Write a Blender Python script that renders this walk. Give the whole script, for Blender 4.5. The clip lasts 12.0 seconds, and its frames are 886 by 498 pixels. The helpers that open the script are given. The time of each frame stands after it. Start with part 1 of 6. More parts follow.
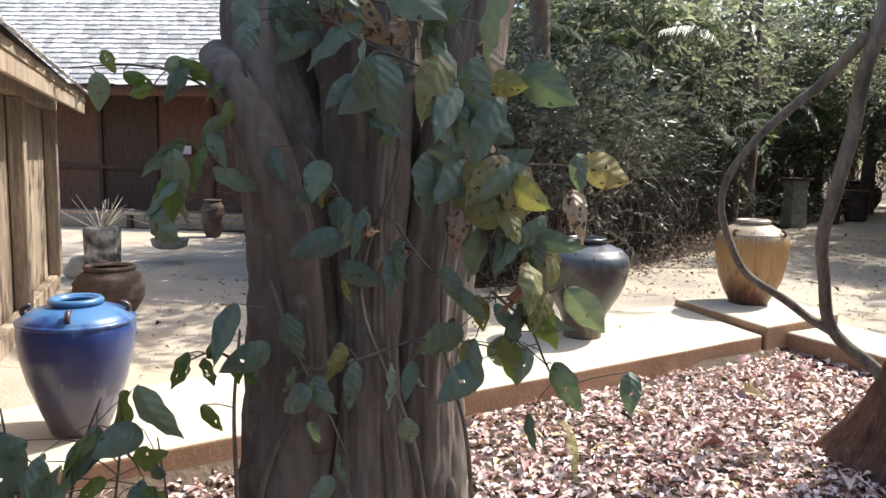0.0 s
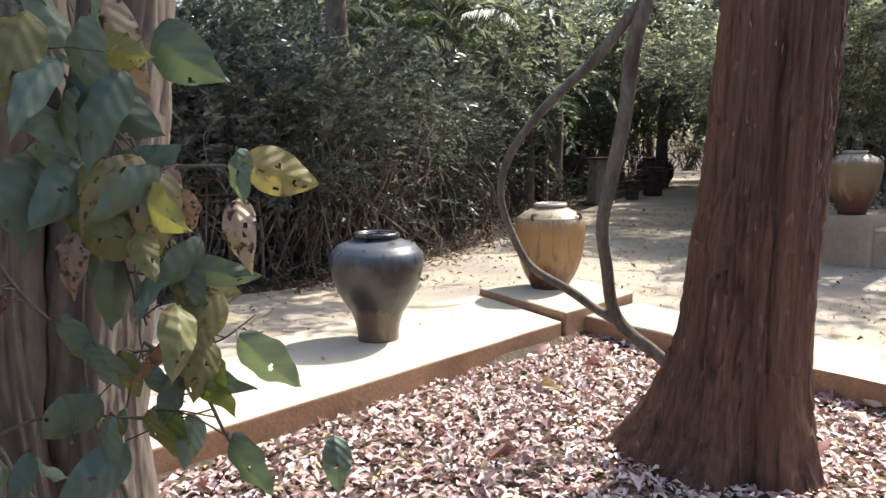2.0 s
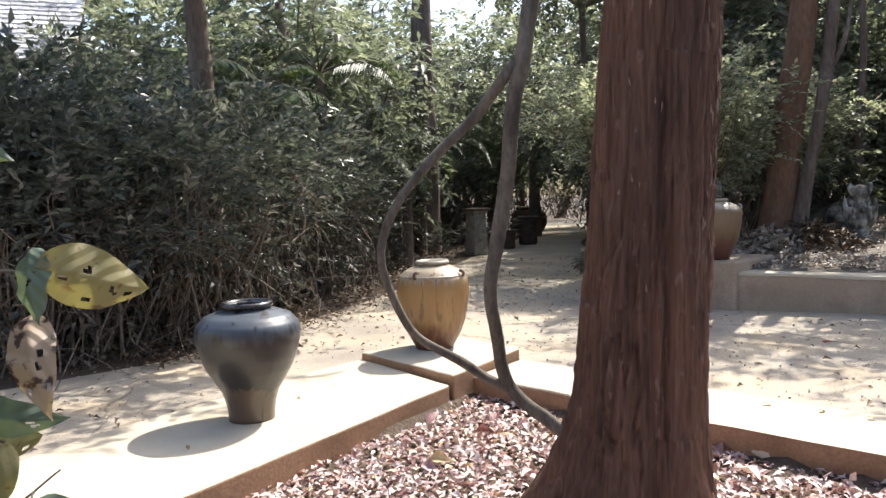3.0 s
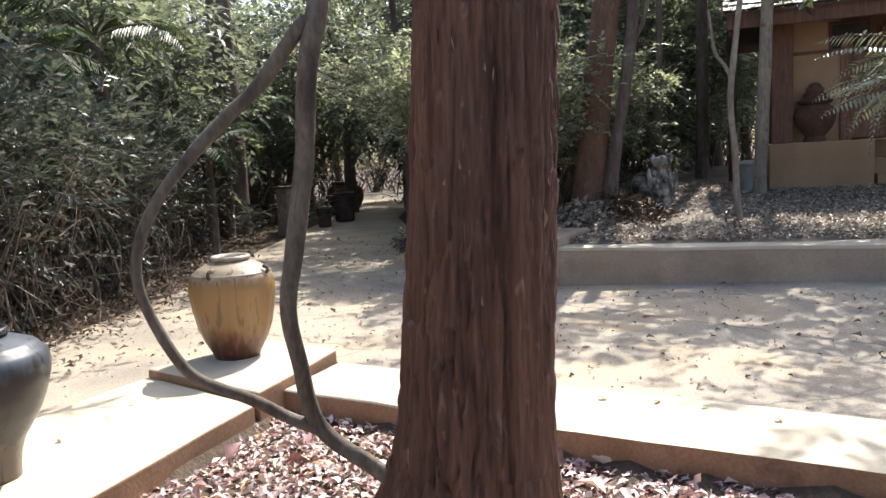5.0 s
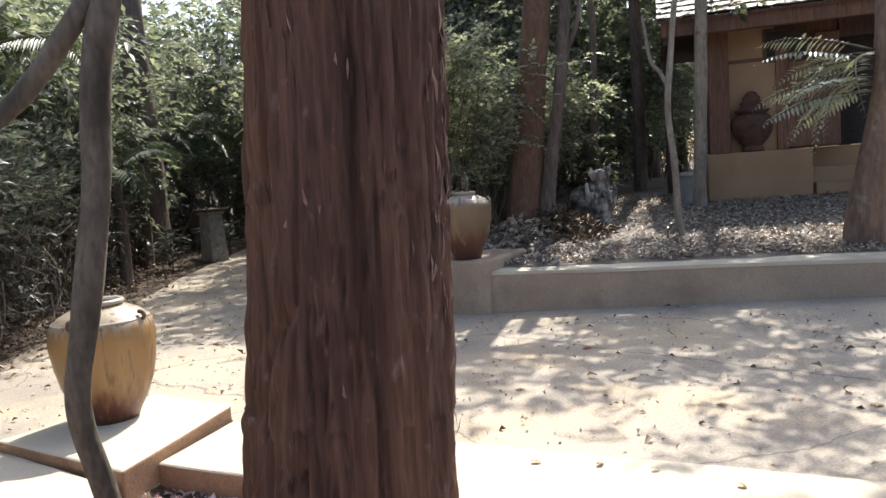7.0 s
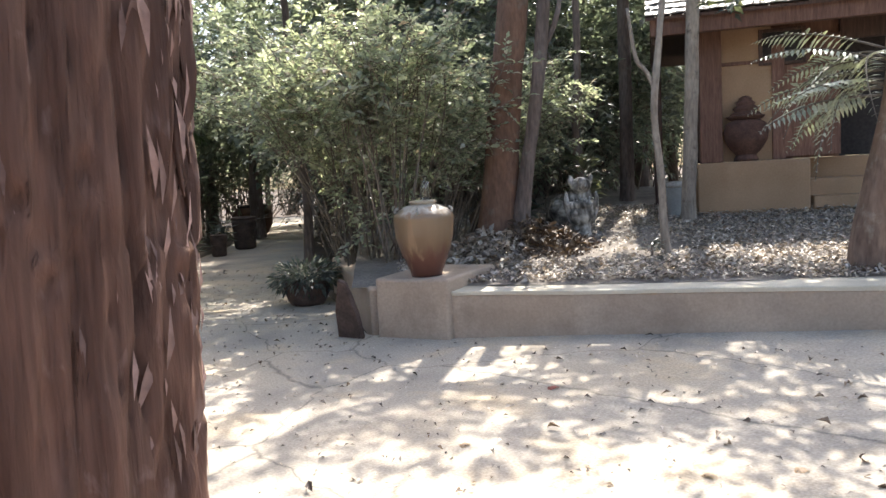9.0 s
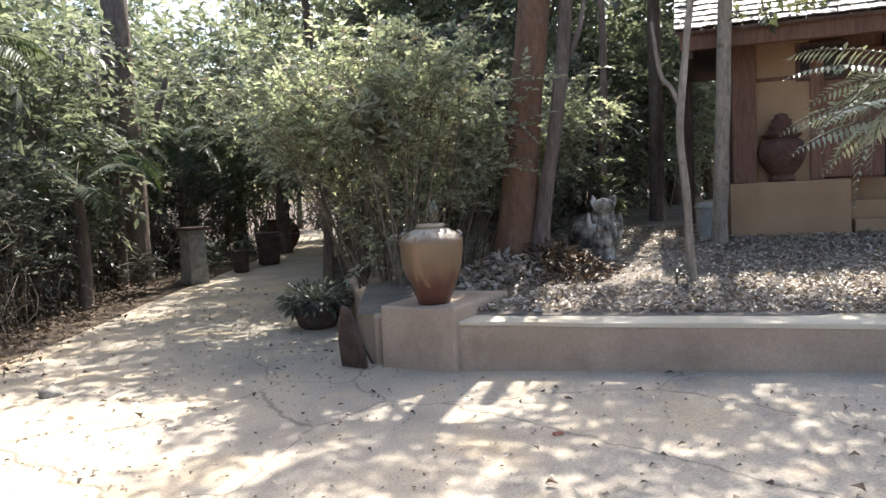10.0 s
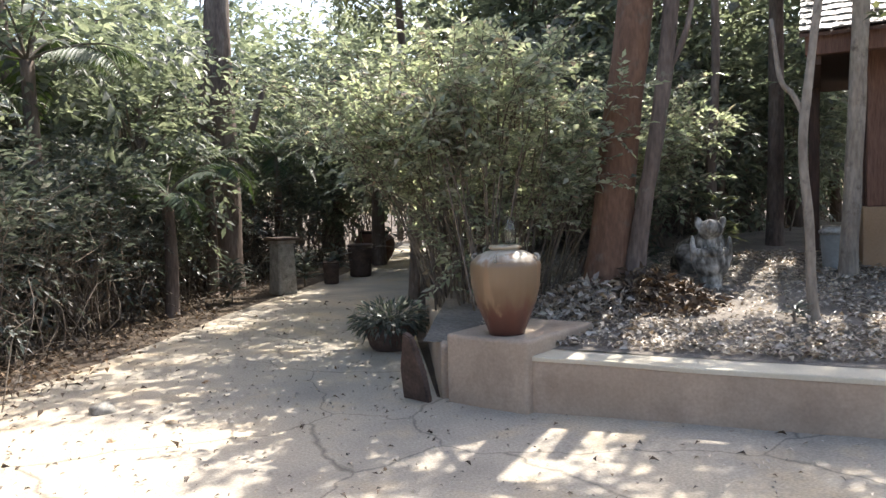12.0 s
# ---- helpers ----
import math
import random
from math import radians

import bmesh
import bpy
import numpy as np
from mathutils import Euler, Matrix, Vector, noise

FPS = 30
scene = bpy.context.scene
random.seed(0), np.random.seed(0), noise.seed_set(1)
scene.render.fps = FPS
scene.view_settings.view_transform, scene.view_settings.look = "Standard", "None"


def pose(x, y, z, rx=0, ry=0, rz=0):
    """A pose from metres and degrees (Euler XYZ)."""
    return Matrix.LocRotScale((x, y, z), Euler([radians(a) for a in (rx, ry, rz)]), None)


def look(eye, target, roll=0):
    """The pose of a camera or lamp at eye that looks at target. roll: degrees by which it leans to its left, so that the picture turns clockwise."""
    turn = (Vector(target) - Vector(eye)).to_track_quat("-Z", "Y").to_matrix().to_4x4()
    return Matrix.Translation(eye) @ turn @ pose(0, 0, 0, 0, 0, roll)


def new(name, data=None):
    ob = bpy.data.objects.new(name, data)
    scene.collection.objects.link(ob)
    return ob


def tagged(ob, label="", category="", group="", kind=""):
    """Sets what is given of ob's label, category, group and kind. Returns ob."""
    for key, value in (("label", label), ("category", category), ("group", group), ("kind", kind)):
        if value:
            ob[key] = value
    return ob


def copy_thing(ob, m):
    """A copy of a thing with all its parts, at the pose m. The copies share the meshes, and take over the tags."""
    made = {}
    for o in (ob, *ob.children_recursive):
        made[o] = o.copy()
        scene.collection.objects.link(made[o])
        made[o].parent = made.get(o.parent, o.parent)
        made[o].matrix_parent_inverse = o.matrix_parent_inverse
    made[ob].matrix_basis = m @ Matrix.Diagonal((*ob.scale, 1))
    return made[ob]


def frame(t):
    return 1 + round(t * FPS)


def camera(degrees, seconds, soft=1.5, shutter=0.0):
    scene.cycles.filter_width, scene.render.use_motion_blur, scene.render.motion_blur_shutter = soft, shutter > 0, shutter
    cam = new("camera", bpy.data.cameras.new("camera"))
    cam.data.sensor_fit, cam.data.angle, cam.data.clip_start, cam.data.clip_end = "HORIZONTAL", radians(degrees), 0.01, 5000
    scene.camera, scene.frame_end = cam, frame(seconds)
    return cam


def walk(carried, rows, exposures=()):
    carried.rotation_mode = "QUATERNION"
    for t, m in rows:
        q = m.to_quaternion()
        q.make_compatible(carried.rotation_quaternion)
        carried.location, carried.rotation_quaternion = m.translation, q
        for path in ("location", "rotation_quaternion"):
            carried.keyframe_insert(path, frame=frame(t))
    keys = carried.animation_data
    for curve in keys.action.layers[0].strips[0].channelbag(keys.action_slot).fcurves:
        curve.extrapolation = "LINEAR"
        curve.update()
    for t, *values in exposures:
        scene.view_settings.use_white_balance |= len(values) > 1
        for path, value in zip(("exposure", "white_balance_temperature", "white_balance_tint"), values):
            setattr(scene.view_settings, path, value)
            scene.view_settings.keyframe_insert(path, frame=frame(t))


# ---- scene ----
cam = camera(62.0, 12.0, soft=1.5)
PATH = [
    (0, (0.433, -0.154, 1.313), (0.129, 1.816, 1.076), 1.2),
    (0.5, (0.508, -0.02, 1.309), (0.26, 1.964, 1.118), -0.4),
    (1, (0.645, 0.131, 1.322), (0.402, 2.112, 1.111), -0.4),
    (1.5, (0.718, 0.194, 1.333), (0.639, 2.184, 1.081), -0.6),
    (2, (0.734, 0.344, 1.334), (0.881, 2.329, 1.065), -0.6),
    (2.5, (0.73, 0.489, 1.373), (1.112, 2.454, 1.213), -1.0),
    (2.7, (0.737, 0.534, 1.382), (1.203, 2.482, 1.247), -1.4),
    (4.3, (0.939, 1.041, 1.441), (1.398, 2.986, 1.249), -3.1),
    (4.5, (0.933, 1.09, 1.465), (1.561, 2.987, 1.271), -2.7),
    (5, (1.058, 1.251, 1.453), (1.982, 3.019, 1.219), -3.0),
    (5.5, (1.3, 1.408, 1.44), (2.228, 3.171, 1.191), -4.3),
    (6, (1.458, 1.476, 1.465), (2.387, 3.238, 1.212), -4.6),
    (6.5, (1.535, 1.637, 1.475), (2.52, 3.369, 1.237), -4.6),
    (7, (1.602, 1.765, 1.474), (2.656, 3.461, 1.272), -4.2),
    (7.2, (1.635, 1.8, 1.468), (2.699, 3.488, 1.247), -4.2),
    (8.8, (2.277, 2.259, 1.464), (3.27, 3.991, 1.257), -3.7),
    (9, (2.354, 2.335, 1.475), (3.43, 4.019, 1.282), -3.2),
    (9.5, (2.52, 2.448, 1.505), (3.671, 4.083, 1.333), -2.9),
    (10, (2.763, 2.517, 1.547), (3.76, 4.253, 1.394), -2.8),
    (10.5, (2.898, 2.589, 1.563), (3.819, 4.367, 1.431), -2.4),
    (11, (3.023, 2.744, 1.581), (4.128, 4.418, 1.49), -1.6),
    (11.5, (3.095, 2.884, 1.58), (4.181, 4.571, 1.496), -1.6),
    (12, (3.309, 2.985, 1.574), (4.051, 4.846, 1.466), -1.5),
]
walk(cam, [(t, look(eye, target, roll)) for t, eye, target, roll in PATH],
     exposures=[(0, 0.86), (7.2, 0.88), (8.7, 1.6), (9.1, 1.5), (9.8, 1.36), (12, 1.42)])

# ==== world, sun, exposure ====
SUN_AZ = radians(52)          # from +y towards +x
SUN_EL = radians(52)
world = bpy.data.worlds.new("sky")
scene.world = world
world.use_nodes = True
wn = world.node_tree.nodes
sky = wn.new("ShaderNodeTexSky")
sky.sky_type, sky.sun_disc = "NISHITA", False
sky.sun_elevation, sky.sun_rotation = SUN_EL, SUN_AZ
sky.dust_density = 3.0
wn["Background"].inputs["Strength"].default_value = 0.15
world.node_tree.links.new(sky.outputs["Color"], wn["Background"].inputs["Color"])
sun_dir = Vector((math.sin(SUN_AZ) * math.cos(SUN_EL), math.cos(SUN_AZ) * math.cos(SUN_EL), math.sin(SUN_EL)))
sun = new("sun", bpy.data.lights.new("sun", "SUN"))
sun.data.energy, sun.data.angle, sun.data.color = 4.3, radians(0.53), (1.0, 0.95, 0.87)
sun.matrix_world = look(sun_dir * 40, (0, 0, 0))
rng = np.random.default_rng(7)


# ==== materials ====
def nodes_of(name):
    m = bpy.data.materials.new(name)
    m.use_nodes = True
    return m, m.node_tree.nodes, m.node_tree.links, m.node_tree.nodes["Principled BSDF"]


def rgb(c):
    return (c[0], c[1], c[2], 1.0)


def ramp_of(n, stops):
    r = n.new("ShaderNodeValToRGB")
    el = r.color_ramp.elements
    while len(el) < len(stops):
        el.new(0.5)
    for e, (p, c) in zip(el, stops):
        e.position, e.color = p, rgb(c)
    return r


def surface(name, stops, scale=3.0, stretch=(1, 1, 1), fine=40.0, fine_amount=0.35, rough=0.8, bump=0.3, depth=0.01,
            spots=None, spot_scale=1.0, spot_edge=(0.55, 0.7), island=0.0, spec=0.4, coat=0.0, metal=0.0, per_object=0.0):
    """A weathered surface: broad stains, fine grain with relief, and optional patches of another colour."""
    m, n, l, b = nodes_of(name)
    co = n.new("ShaderNodeTexCoord")
    mp = n.new("ShaderNodeMapping")
    mp.inputs["Scale"].default_value = stretch
    l.new(co.outputs["Object"], mp.inputs["Vector"])
    big = n.new("ShaderNodeTexNoise")
    big.inputs["Scale"].default_value, big.inputs["Detail"].default_value = scale, 5
    l.new(mp.outputs[0], big.inputs["Vector"])
    r = ramp_of(n, stops)
    l.new(big.outputs["Fac"], r.inputs[0])
    small = n.new("ShaderNodeTexNoise")
    small.inputs["Scale"].default_value, small.inputs["Detail"].default_value = fine, 6
    l.new(mp.outputs[0], small.inputs["Vector"])
    span = n.new("ShaderNodeMapRange")
    span.inputs["From Min"].default_value, span.inputs["From Max"].default_value = 0.25, 0.75
    span.inputs["To Min"].default_value, span.inputs["To Max"].default_value = 1 - fine_amount, 1 + fine_amount
    l.new(small.outputs["Fac"], span.inputs["Value"])
    colour = r.outputs["Color"]
    if spots:
        sp = n.new("ShaderNodeTexNoise")
        sp.inputs["Scale"].default_value, sp.inputs["Detail"].default_value = spot_scale, 8
        sp.inputs["Roughness"].default_value = 0.65
        l.new(co.outputs["Object"], sp.inputs["Vector"])
        sr = n.new("ShaderNodeMapRange")
        sr.inputs["From Min"].default_value, sr.inputs["From Max"].default_value = spot_edge
        l.new(sp.outputs["Fac"], sr.inputs["Value"])
        mx = n.new("ShaderNodeMix")
        mx.data_type = "RGBA"
        mx.inputs["B"].default_value = rgb(spots)
        l.new(sr.outputs[0], mx.inputs["Factor"])
        l.new(colour, mx.inputs["A"])
        colour = mx.outputs["Result"]
    mul = n.new("ShaderNodeVectorMath")
    mul.operation = "SCALE"
    l.new(colour, mul.inputs[0])
    value = span.outputs[0]
    if island or per_object:
        src = n.new("ShaderNodeNewGeometry").outputs["Random Per Island"] if island else n.new("ShaderNodeObjectInfo").outputs["Random"]
        k = island or per_object
        s2 = n.new("ShaderNodeMapRange")
        s2.inputs["To Min"].default_value, s2.inputs["To Max"].default_value = 1 - k, 1 + k
        l.new(src, s2.inputs["Value"])
        mm = n.new("ShaderNodeMath")
        mm.operation = "MULTIPLY"
        l.new(value, mm.inputs[0])
        l.new(s2.outputs[0], mm.inputs[1])
        value = mm.outputs[0]
    l.new(value, mul.inputs["Scale"])
    l.new(mul.outputs[0], b.inputs["Base Color"])
    b.inputs["Roughness"].default_value, b.inputs["Metallic"].default_value = rough, metal
    b.inputs["Specular IOR Level"].default_value, b.inputs["Coat Weight"].default_value = spec, coat
    if bump:
        bp = n.new("ShaderNodeBump")
        bp.inputs["Strength"].default_value, bp.inputs["Distance"].default_value = bump, depth
        l.new(small.outputs["Fac"], bp.inputs["Height"])
        l.new(bp.outputs[0], b.inputs["Normal"])
    return m


def leaf_material(name, stops, rough=0.45, through_light=0.4, spec=0.5, tint=(1.15, 1.15, 0.6)):
    """Leaves that each take their own colour, let light through and shine a little."""
    m, n, l, b = nodes_of(name)
    g = n.new("ShaderNodeNewGeometry")
    r = ramp_of(n, stops)
    l.new(g.outputs["Random Per Island"], r.inputs[0])
    co = n.new("ShaderNodeTexCoord")
    t = n.new("ShaderNodeTexNoise")
    t.inputs["Scale"].default_value, t.inputs["Detail"].default_value = 30, 4
    l.new(co.outputs["Object"], t.inputs["Vector"])
    sp = n.new("ShaderNodeMapRange")
    sp.inputs["From Min"].default_value, sp.inputs["From Max"].default_value = 0.3, 0.7
    sp.inputs["To Min"].default_value, sp.inputs["To Max"].default_value = 0.7, 1.3
    l.new(t.outputs["Fac"], sp.inputs["Value"])
    s = n.new("ShaderNodeVectorMath")
    s.operation = "SCALE"
    l.new(r.outputs[0], s.inputs[0])
    l.new(sp.outputs[0], s.inputs["Scale"])
    l.new(s.outputs[0], b.inputs["Base Color"])
    b.inputs["Roughness"].default_value, b.inputs["Specular IOR Level"].default_value = rough, spec
    if through_light:
        tm = n.new("ShaderNodeVectorMath")
        tm.operation = "MULTIPLY"
        tm.inputs[1].default_value = tint
        l.new(s.outputs[0], tm.inputs[0])
        tr = n.new("ShaderNodeBsdfTranslucent")
        l.new(tm.outputs[0], tr.inputs["Color"])
        mix = n.new("ShaderNodeMixShader")
        mix.inputs[0].default_value = through_light
        l.new(b.outputs[0], mix.inputs[1])
        l.new(tr.outputs[0], mix.inputs[2])
        l.new(mix.outputs[0], n["Material Output"].inputs["Surface"])
    return m


SOIL = surface("soil", [(0.3, (0.055, 0.04, 0.03)), (0.7, (0.13, 0.095, 0.065))], 1.2, fine=30, rough=0.95, bump=0.7, depth=0.03)
LIGHT_SOIL = surface("dusty_soil", [(0.3, (0.13, 0.11, 0.092)), (0.7, (0.25, 0.215, 0.18))], 1.6, fine=30, rough=0.95, bump=0.7, depth=0.02)
CEMENT = surface("worn_cement", [(0.3, (0.30, 0.265, 0.22)), (0.5, (0.41, 0.355, 0.285)), (0.72, (0.51, 0.42, 0.305))], 0.9, fine=55,
                 fine_amount=0.26, rough=0.85, bump=0.5, depth=0.008, spots=(0.52, 0.405, 0.265), spot_scale=1.1, spot_edge=(0.52, 0.72))
PLASTER = surface("pale_plaster", [(0.3, (0.52, 0.455, 0.345)), (0.7, (0.64, 0.575, 0.45))], 1.6, fine=60, fine_amount=0.08, rough=0.8,
                  bump=0.2, depth=0.004, spots=(0.50, 0.42, 0.30), spot_scale=2.4, spot_edge=(0.60, 0.85))
# soil-stained edge colour, dulled to paint in the shade of the upright faces
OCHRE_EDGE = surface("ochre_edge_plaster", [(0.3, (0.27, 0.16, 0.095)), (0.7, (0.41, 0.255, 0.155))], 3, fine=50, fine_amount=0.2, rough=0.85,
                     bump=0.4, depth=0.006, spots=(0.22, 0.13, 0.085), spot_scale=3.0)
WALL_PLASTER = surface("tan_wall_plaster", [(0.3, (0.37, 0.285, 0.215)), (0.7, (0.48, 0.375, 0.285))], 1.4, fine=45, fine_amount=0.12, rough=0.85,
                       bump=0.3, depth=0.006, spots=(0.27, 0.20, 0.15), spot_scale=1.6, spot_edge=(0.55, 0.8))


def stringy_bark(name):
    """Red-brown bark in long fibrous plates, with dark splits and pinkish scales where the outer skin has flaked off."""
    m, n, l, b = nodes_of(name)
    co = n.new("ShaderNodeTexCoord")

    def stretched(sx, sz, detail, warp=0.0):
        mp = n.new("ShaderNodeMapping")
        mp.inputs["Scale"].default_value = (sx, sx, sz)
        l.new(co.outputs["Object"], mp.inputs["Vector"])
        t = n.new("ShaderNodeTexNoise")
        t.inputs["Scale"].default_value, t.inputs["Detail"].default_value = 1.0, detail
        t.inputs["Distortion"].default_value = warp
        l.new(mp.outputs[0], t.inputs["Vector"])
        return t.outputs["Fac"]

    def span(v, a, c, lo, hi):
        r = n.new("ShaderNodeMapRange")
        r.inputs["From Min"].default_value, r.inputs["From Max"].default_value = a, c
        r.inputs["To Min"].default_value, r.inputs["To Max"].default_value = lo, hi
        l.new(v, r.inputs["Value"])
        return r.outputs[0]

    def times(a, c):
        k = n.new("ShaderNodeMath")
        k.operation = "MULTIPLY"
        l.new(a, k.inputs[0])
        l.new(c, k.inputs[1])
        return k.outputs[0]
    broad, fibre, plate, scale = stretched(3, 0.8, 4), stretched(70, 3.0, 5, 0.3), stretched(20, 1.3, 4, 0.5), stretched(24, 9, 5, 0.6)
    r = ramp_of(n, [(0.32, (0.105, 0.060, 0.044)), (0.55, (0.155, 0.082, 0.055)), (0.75, (0.23, 0.115, 0.072))])
    l.new(broad, r.inputs[0])
    mx = n.new("ShaderNodeMix")
    mx.data_type = "RGBA"
    mx.inputs["B"].default_value = rgb((0.36, 0.25, 0.21))
    l.new(span(scale, 0.62, 0.76, 0, 0.55), mx.inputs["Factor"])
    l.new(r.outputs[0], mx.inputs["A"])
    split = span(plate, 0.33, 0.41, 0.55, 1.0)
    value = times(times(span(fibre, 0.3, 0.7, 0.72, 1.28), split), span(plate, 0.45, 0.7, 0.9, 1.2))
    mul = n.new("ShaderNodeVectorMath")
    mul.operation = "SCALE"
    l.new(mx.outputs["Result"], mul.inputs[0])
    l.new(value, mul.inputs["Scale"])
    l.new(mul.outputs[0], b.inputs["Base Color"])
    b.inputs["Roughness"].default_value, b.inputs["Specular IOR Level"].default_value = 0.85, 0.3
    deep = n.new("ShaderNodeBump")
    deep.inputs["Strength"].default_value, deep.inputs["Distance"].default_value = 0.8, 0.014
    l.new(plate, deep.inputs["Height"])
    mid = n.new("ShaderNodeBump")
    mid.inputs["Strength"].default_value, mid.inputs["Distance"].default_value = 0.7, 0.010
    l.new(scale, mid.inputs["Height"])
    l.new(deep.outputs[0], mid.inputs["Normal"])
    fine = n.new("ShaderNodeBump")
    fine.inputs["Strength"].default_value, fine.inputs["Distance"].default_value = 0.8, 0.006
    l.new(fibre, fine.inputs["Height"])
    l.new(mid.outputs[0], fine.inputs["Normal"])
    l.new(fine.outputs[0], b.inputs["Normal"])
    return m


RED_BARK = stringy_bark("red_bark")
# flaking bark colour, paled to carry the grazing sun on the path side
FLAKE = surface("sunlit_bark_flake", [(0.3, (0.16, 0.09, 0.065)), (0.7, (0.36, 0.24, 0.20))], 9, fine=60, fine_amount=0.3, rough=0.8, bump=0.3, depth=0.002, island=0.45)
ORANGE_BARK = surface("orange_brown_bark", [(0.3, (0.13, 0.072, 0.048)), (0.55, (0.19, 0.108, 0.072)), (0.75, (0.26, 0.16, 0.11))], 3, (1, 1, 0.3), fine=30,
                      fine_amount=0.3, rough=0.9, bump=0.8, depth=0.012, spec=0.25, spots=(0.17, 0.13, 0.10), spot_scale=4, spot_edge=(0.56, 0.70))
STEM_BARK = surface("fused_stem_bark", [(0.3, (0.12, 0.095, 0.08)), (0.55, (0.19, 0.155, 0.13)), (0.75, (0.29, 0.25, 0.215))], 3, (1, 1, 0.25), fine=34,
                    fine_amount=0.3, rough=0.9, bump=0.7, depth=0.008, spots=(0.26, 0.27, 0.22), spot_scale=5, spot_edge=(0.58, 0.72), spec=0.2)
GREY_BARK = surface("grey_bark", [(0.3, (0.10, 0.075, 0.062)), (0.55, (0.17, 0.13, 0.11)), (0.75, (0.27, 0.22, 0.185))], 4, (1, 1, 0.25), fine=30,
                    fine_amount=0.35, rough=0.9, bump=0.6, depth=0.01, spots=(0.24, 0.25, 0.19), spot_scale=5, spot_edge=(0.6, 0.72), spec=0.2)
PALE_BARK = surface("pale_bark", [(0.3, (0.22, 0.18, 0.145)), (0.7, (0.38, 0.32, 0.26))], 6, (1, 1, 0.3), fine=30, fine_amount=0.3, rough=0.9,
                    bump=0.5, depth=0.008, spots=(0.14, 0.11, 0.09), spot_scale=6, spec=0.2)
VINE_BARK = surface("vine_bark", [(0.3, (0.09, 0.075, 0.06)), (0.7, (0.21, 0.18, 0.145))], 12, (1, 1, 0.4), fine=70, fine_amount=0.3, rough=0.85,
                    bump=0.6, depth=0.006, spec=0.25)
TWIG = surface("dry_twig", [(0.3, (0.11, 0.085, 0.065)), (0.7, (0.26, 0.21, 0.165))], 8, fine=30, rough=0.9, bump=0, island=0.4)
OLD_WOOD = surface("weathered_wood", [(0.3, (0.21, 0.16, 0.12)), (0.7, (0.45, 0.36, 0.26))], 5, (6, 6, 0.5), fine=22, fine_amount=0.35, rough=0.8,
                   bump=0.5, depth=0.004, per_object=0.2)
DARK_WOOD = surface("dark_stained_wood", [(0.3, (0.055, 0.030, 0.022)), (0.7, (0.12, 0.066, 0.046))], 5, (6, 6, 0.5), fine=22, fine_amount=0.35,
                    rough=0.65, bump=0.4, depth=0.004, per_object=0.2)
RED_WOOD = surface("red_brown_wood", [(0.3, (0.13, 0.062, 0.042)), (0.7, (0.23, 0.12, 0.08))], 5, (6, 6, 0.5), fine=22, fine_amount=0.3, rough=0.7,
                   bump=0.4, depth=0.004, per_object=0.15)
OCHRE_WALL = surface("ochre_plaster", [(0.3, (0.34, 0.215, 0.125)), (0.7, (0.45, 0.295, 0.18))], 1.3, fine=40, fine_amount=0.1, rough=0.85, bump=0.25,
                     depth=0.005, spots=(0.33, 0.19, 0.11), spot_scale=1.8, spot_edge=(0.55, 0.8))
SHINGLE = surface("grey_shingle", [(0.3, (0.085, 0.078, 0.070)), (0.7, (0.21, 0.195, 0.175))], 6, fine=40, fine_amount=0.3, rough=0.6, bump=0.5,
                  depth=0.004, island=0.4, spec=0.5)
BROWN_CLAY = surface("red_brown_clay", [(0.3, (0.075, 0.038, 0.028)), (0.7, (0.14, 0.072, 0.052))], 6, fine=40, fine_amount=0.3, rough=0.85, bump=0.4, depth=0.005)
# near-white base colour puts the glare of direct sun into the shingles
SUNLIT_SHINGLE = surface("sunlit_shingle", [(0.3, (0.42, 0.41, 0.40)), (0.7, (0.76, 0.75, 0.74))], 6, fine=40, fine_amount=0.3, rough=0.5, bump=0.5, depth=0.004, island=0.35, spec=0.6)
BROWN_BARK = surface("brown_bark", [(0.3, (0.15, 0.10, 0.075)), (0.7, (0.27, 0.19, 0.145))], 5, (1, 1, 0.3), fine=30, fine_amount=0.3, rough=0.9, bump=0.6, depth=0.01, spots=(0.30, 0.26, 0.21), spot_scale=4, spec=0.2)
SHINGLE_PIECE = surface("grey_shingle_piece", [(0.3, (0.085, 0.078, 0.070)), (0.7, (0.21, 0.195, 0.175))], 6, fine=40, fine_amount=0.3, rough=0.6, bump=0.5, depth=0.004, per_object=0.4, spec=0.5)
# same sun glare painted into the colour of the single shingles
SUNLIT_PIECE = surface("sunlit_shingle_piece", [(0.3, (0.42, 0.41, 0.40)), (0.7, (0.76, 0.75, 0.74))], 6, fine=40, fine_amount=0.3, rough=0.5, bump=0.5, depth=0.004, per_object=0.35, spec=0.6)
STONE = surface("grey_stone", [(0.3, (0.22, 0.205, 0.18)), (0.7, (0.40, 0.375, 0.33))], 7, fine=40, fine_amount=0.3, rough=0.85, bump=0.6, depth=0.008,
                spots=(0.12, 0.11, 0.095), spot_scale=6)
DARK_CLAY = surface("dark_clay", [(0.3, (0.06, 0.040, 0.032)), (0.7, (0.125, 0.085, 0.068))], 6, fine=40, fine_amount=0.3, rough=0.85, bump=0.4, depth=0.005)
BIN_GREY = surface("grey_plastic", [(0.3, (0.24, 0.245, 0.235)), (0.7, (0.34, 0.345, 0.335))], 3, fine=30, fine_amount=0.1, rough=0.5, bump=0.05)
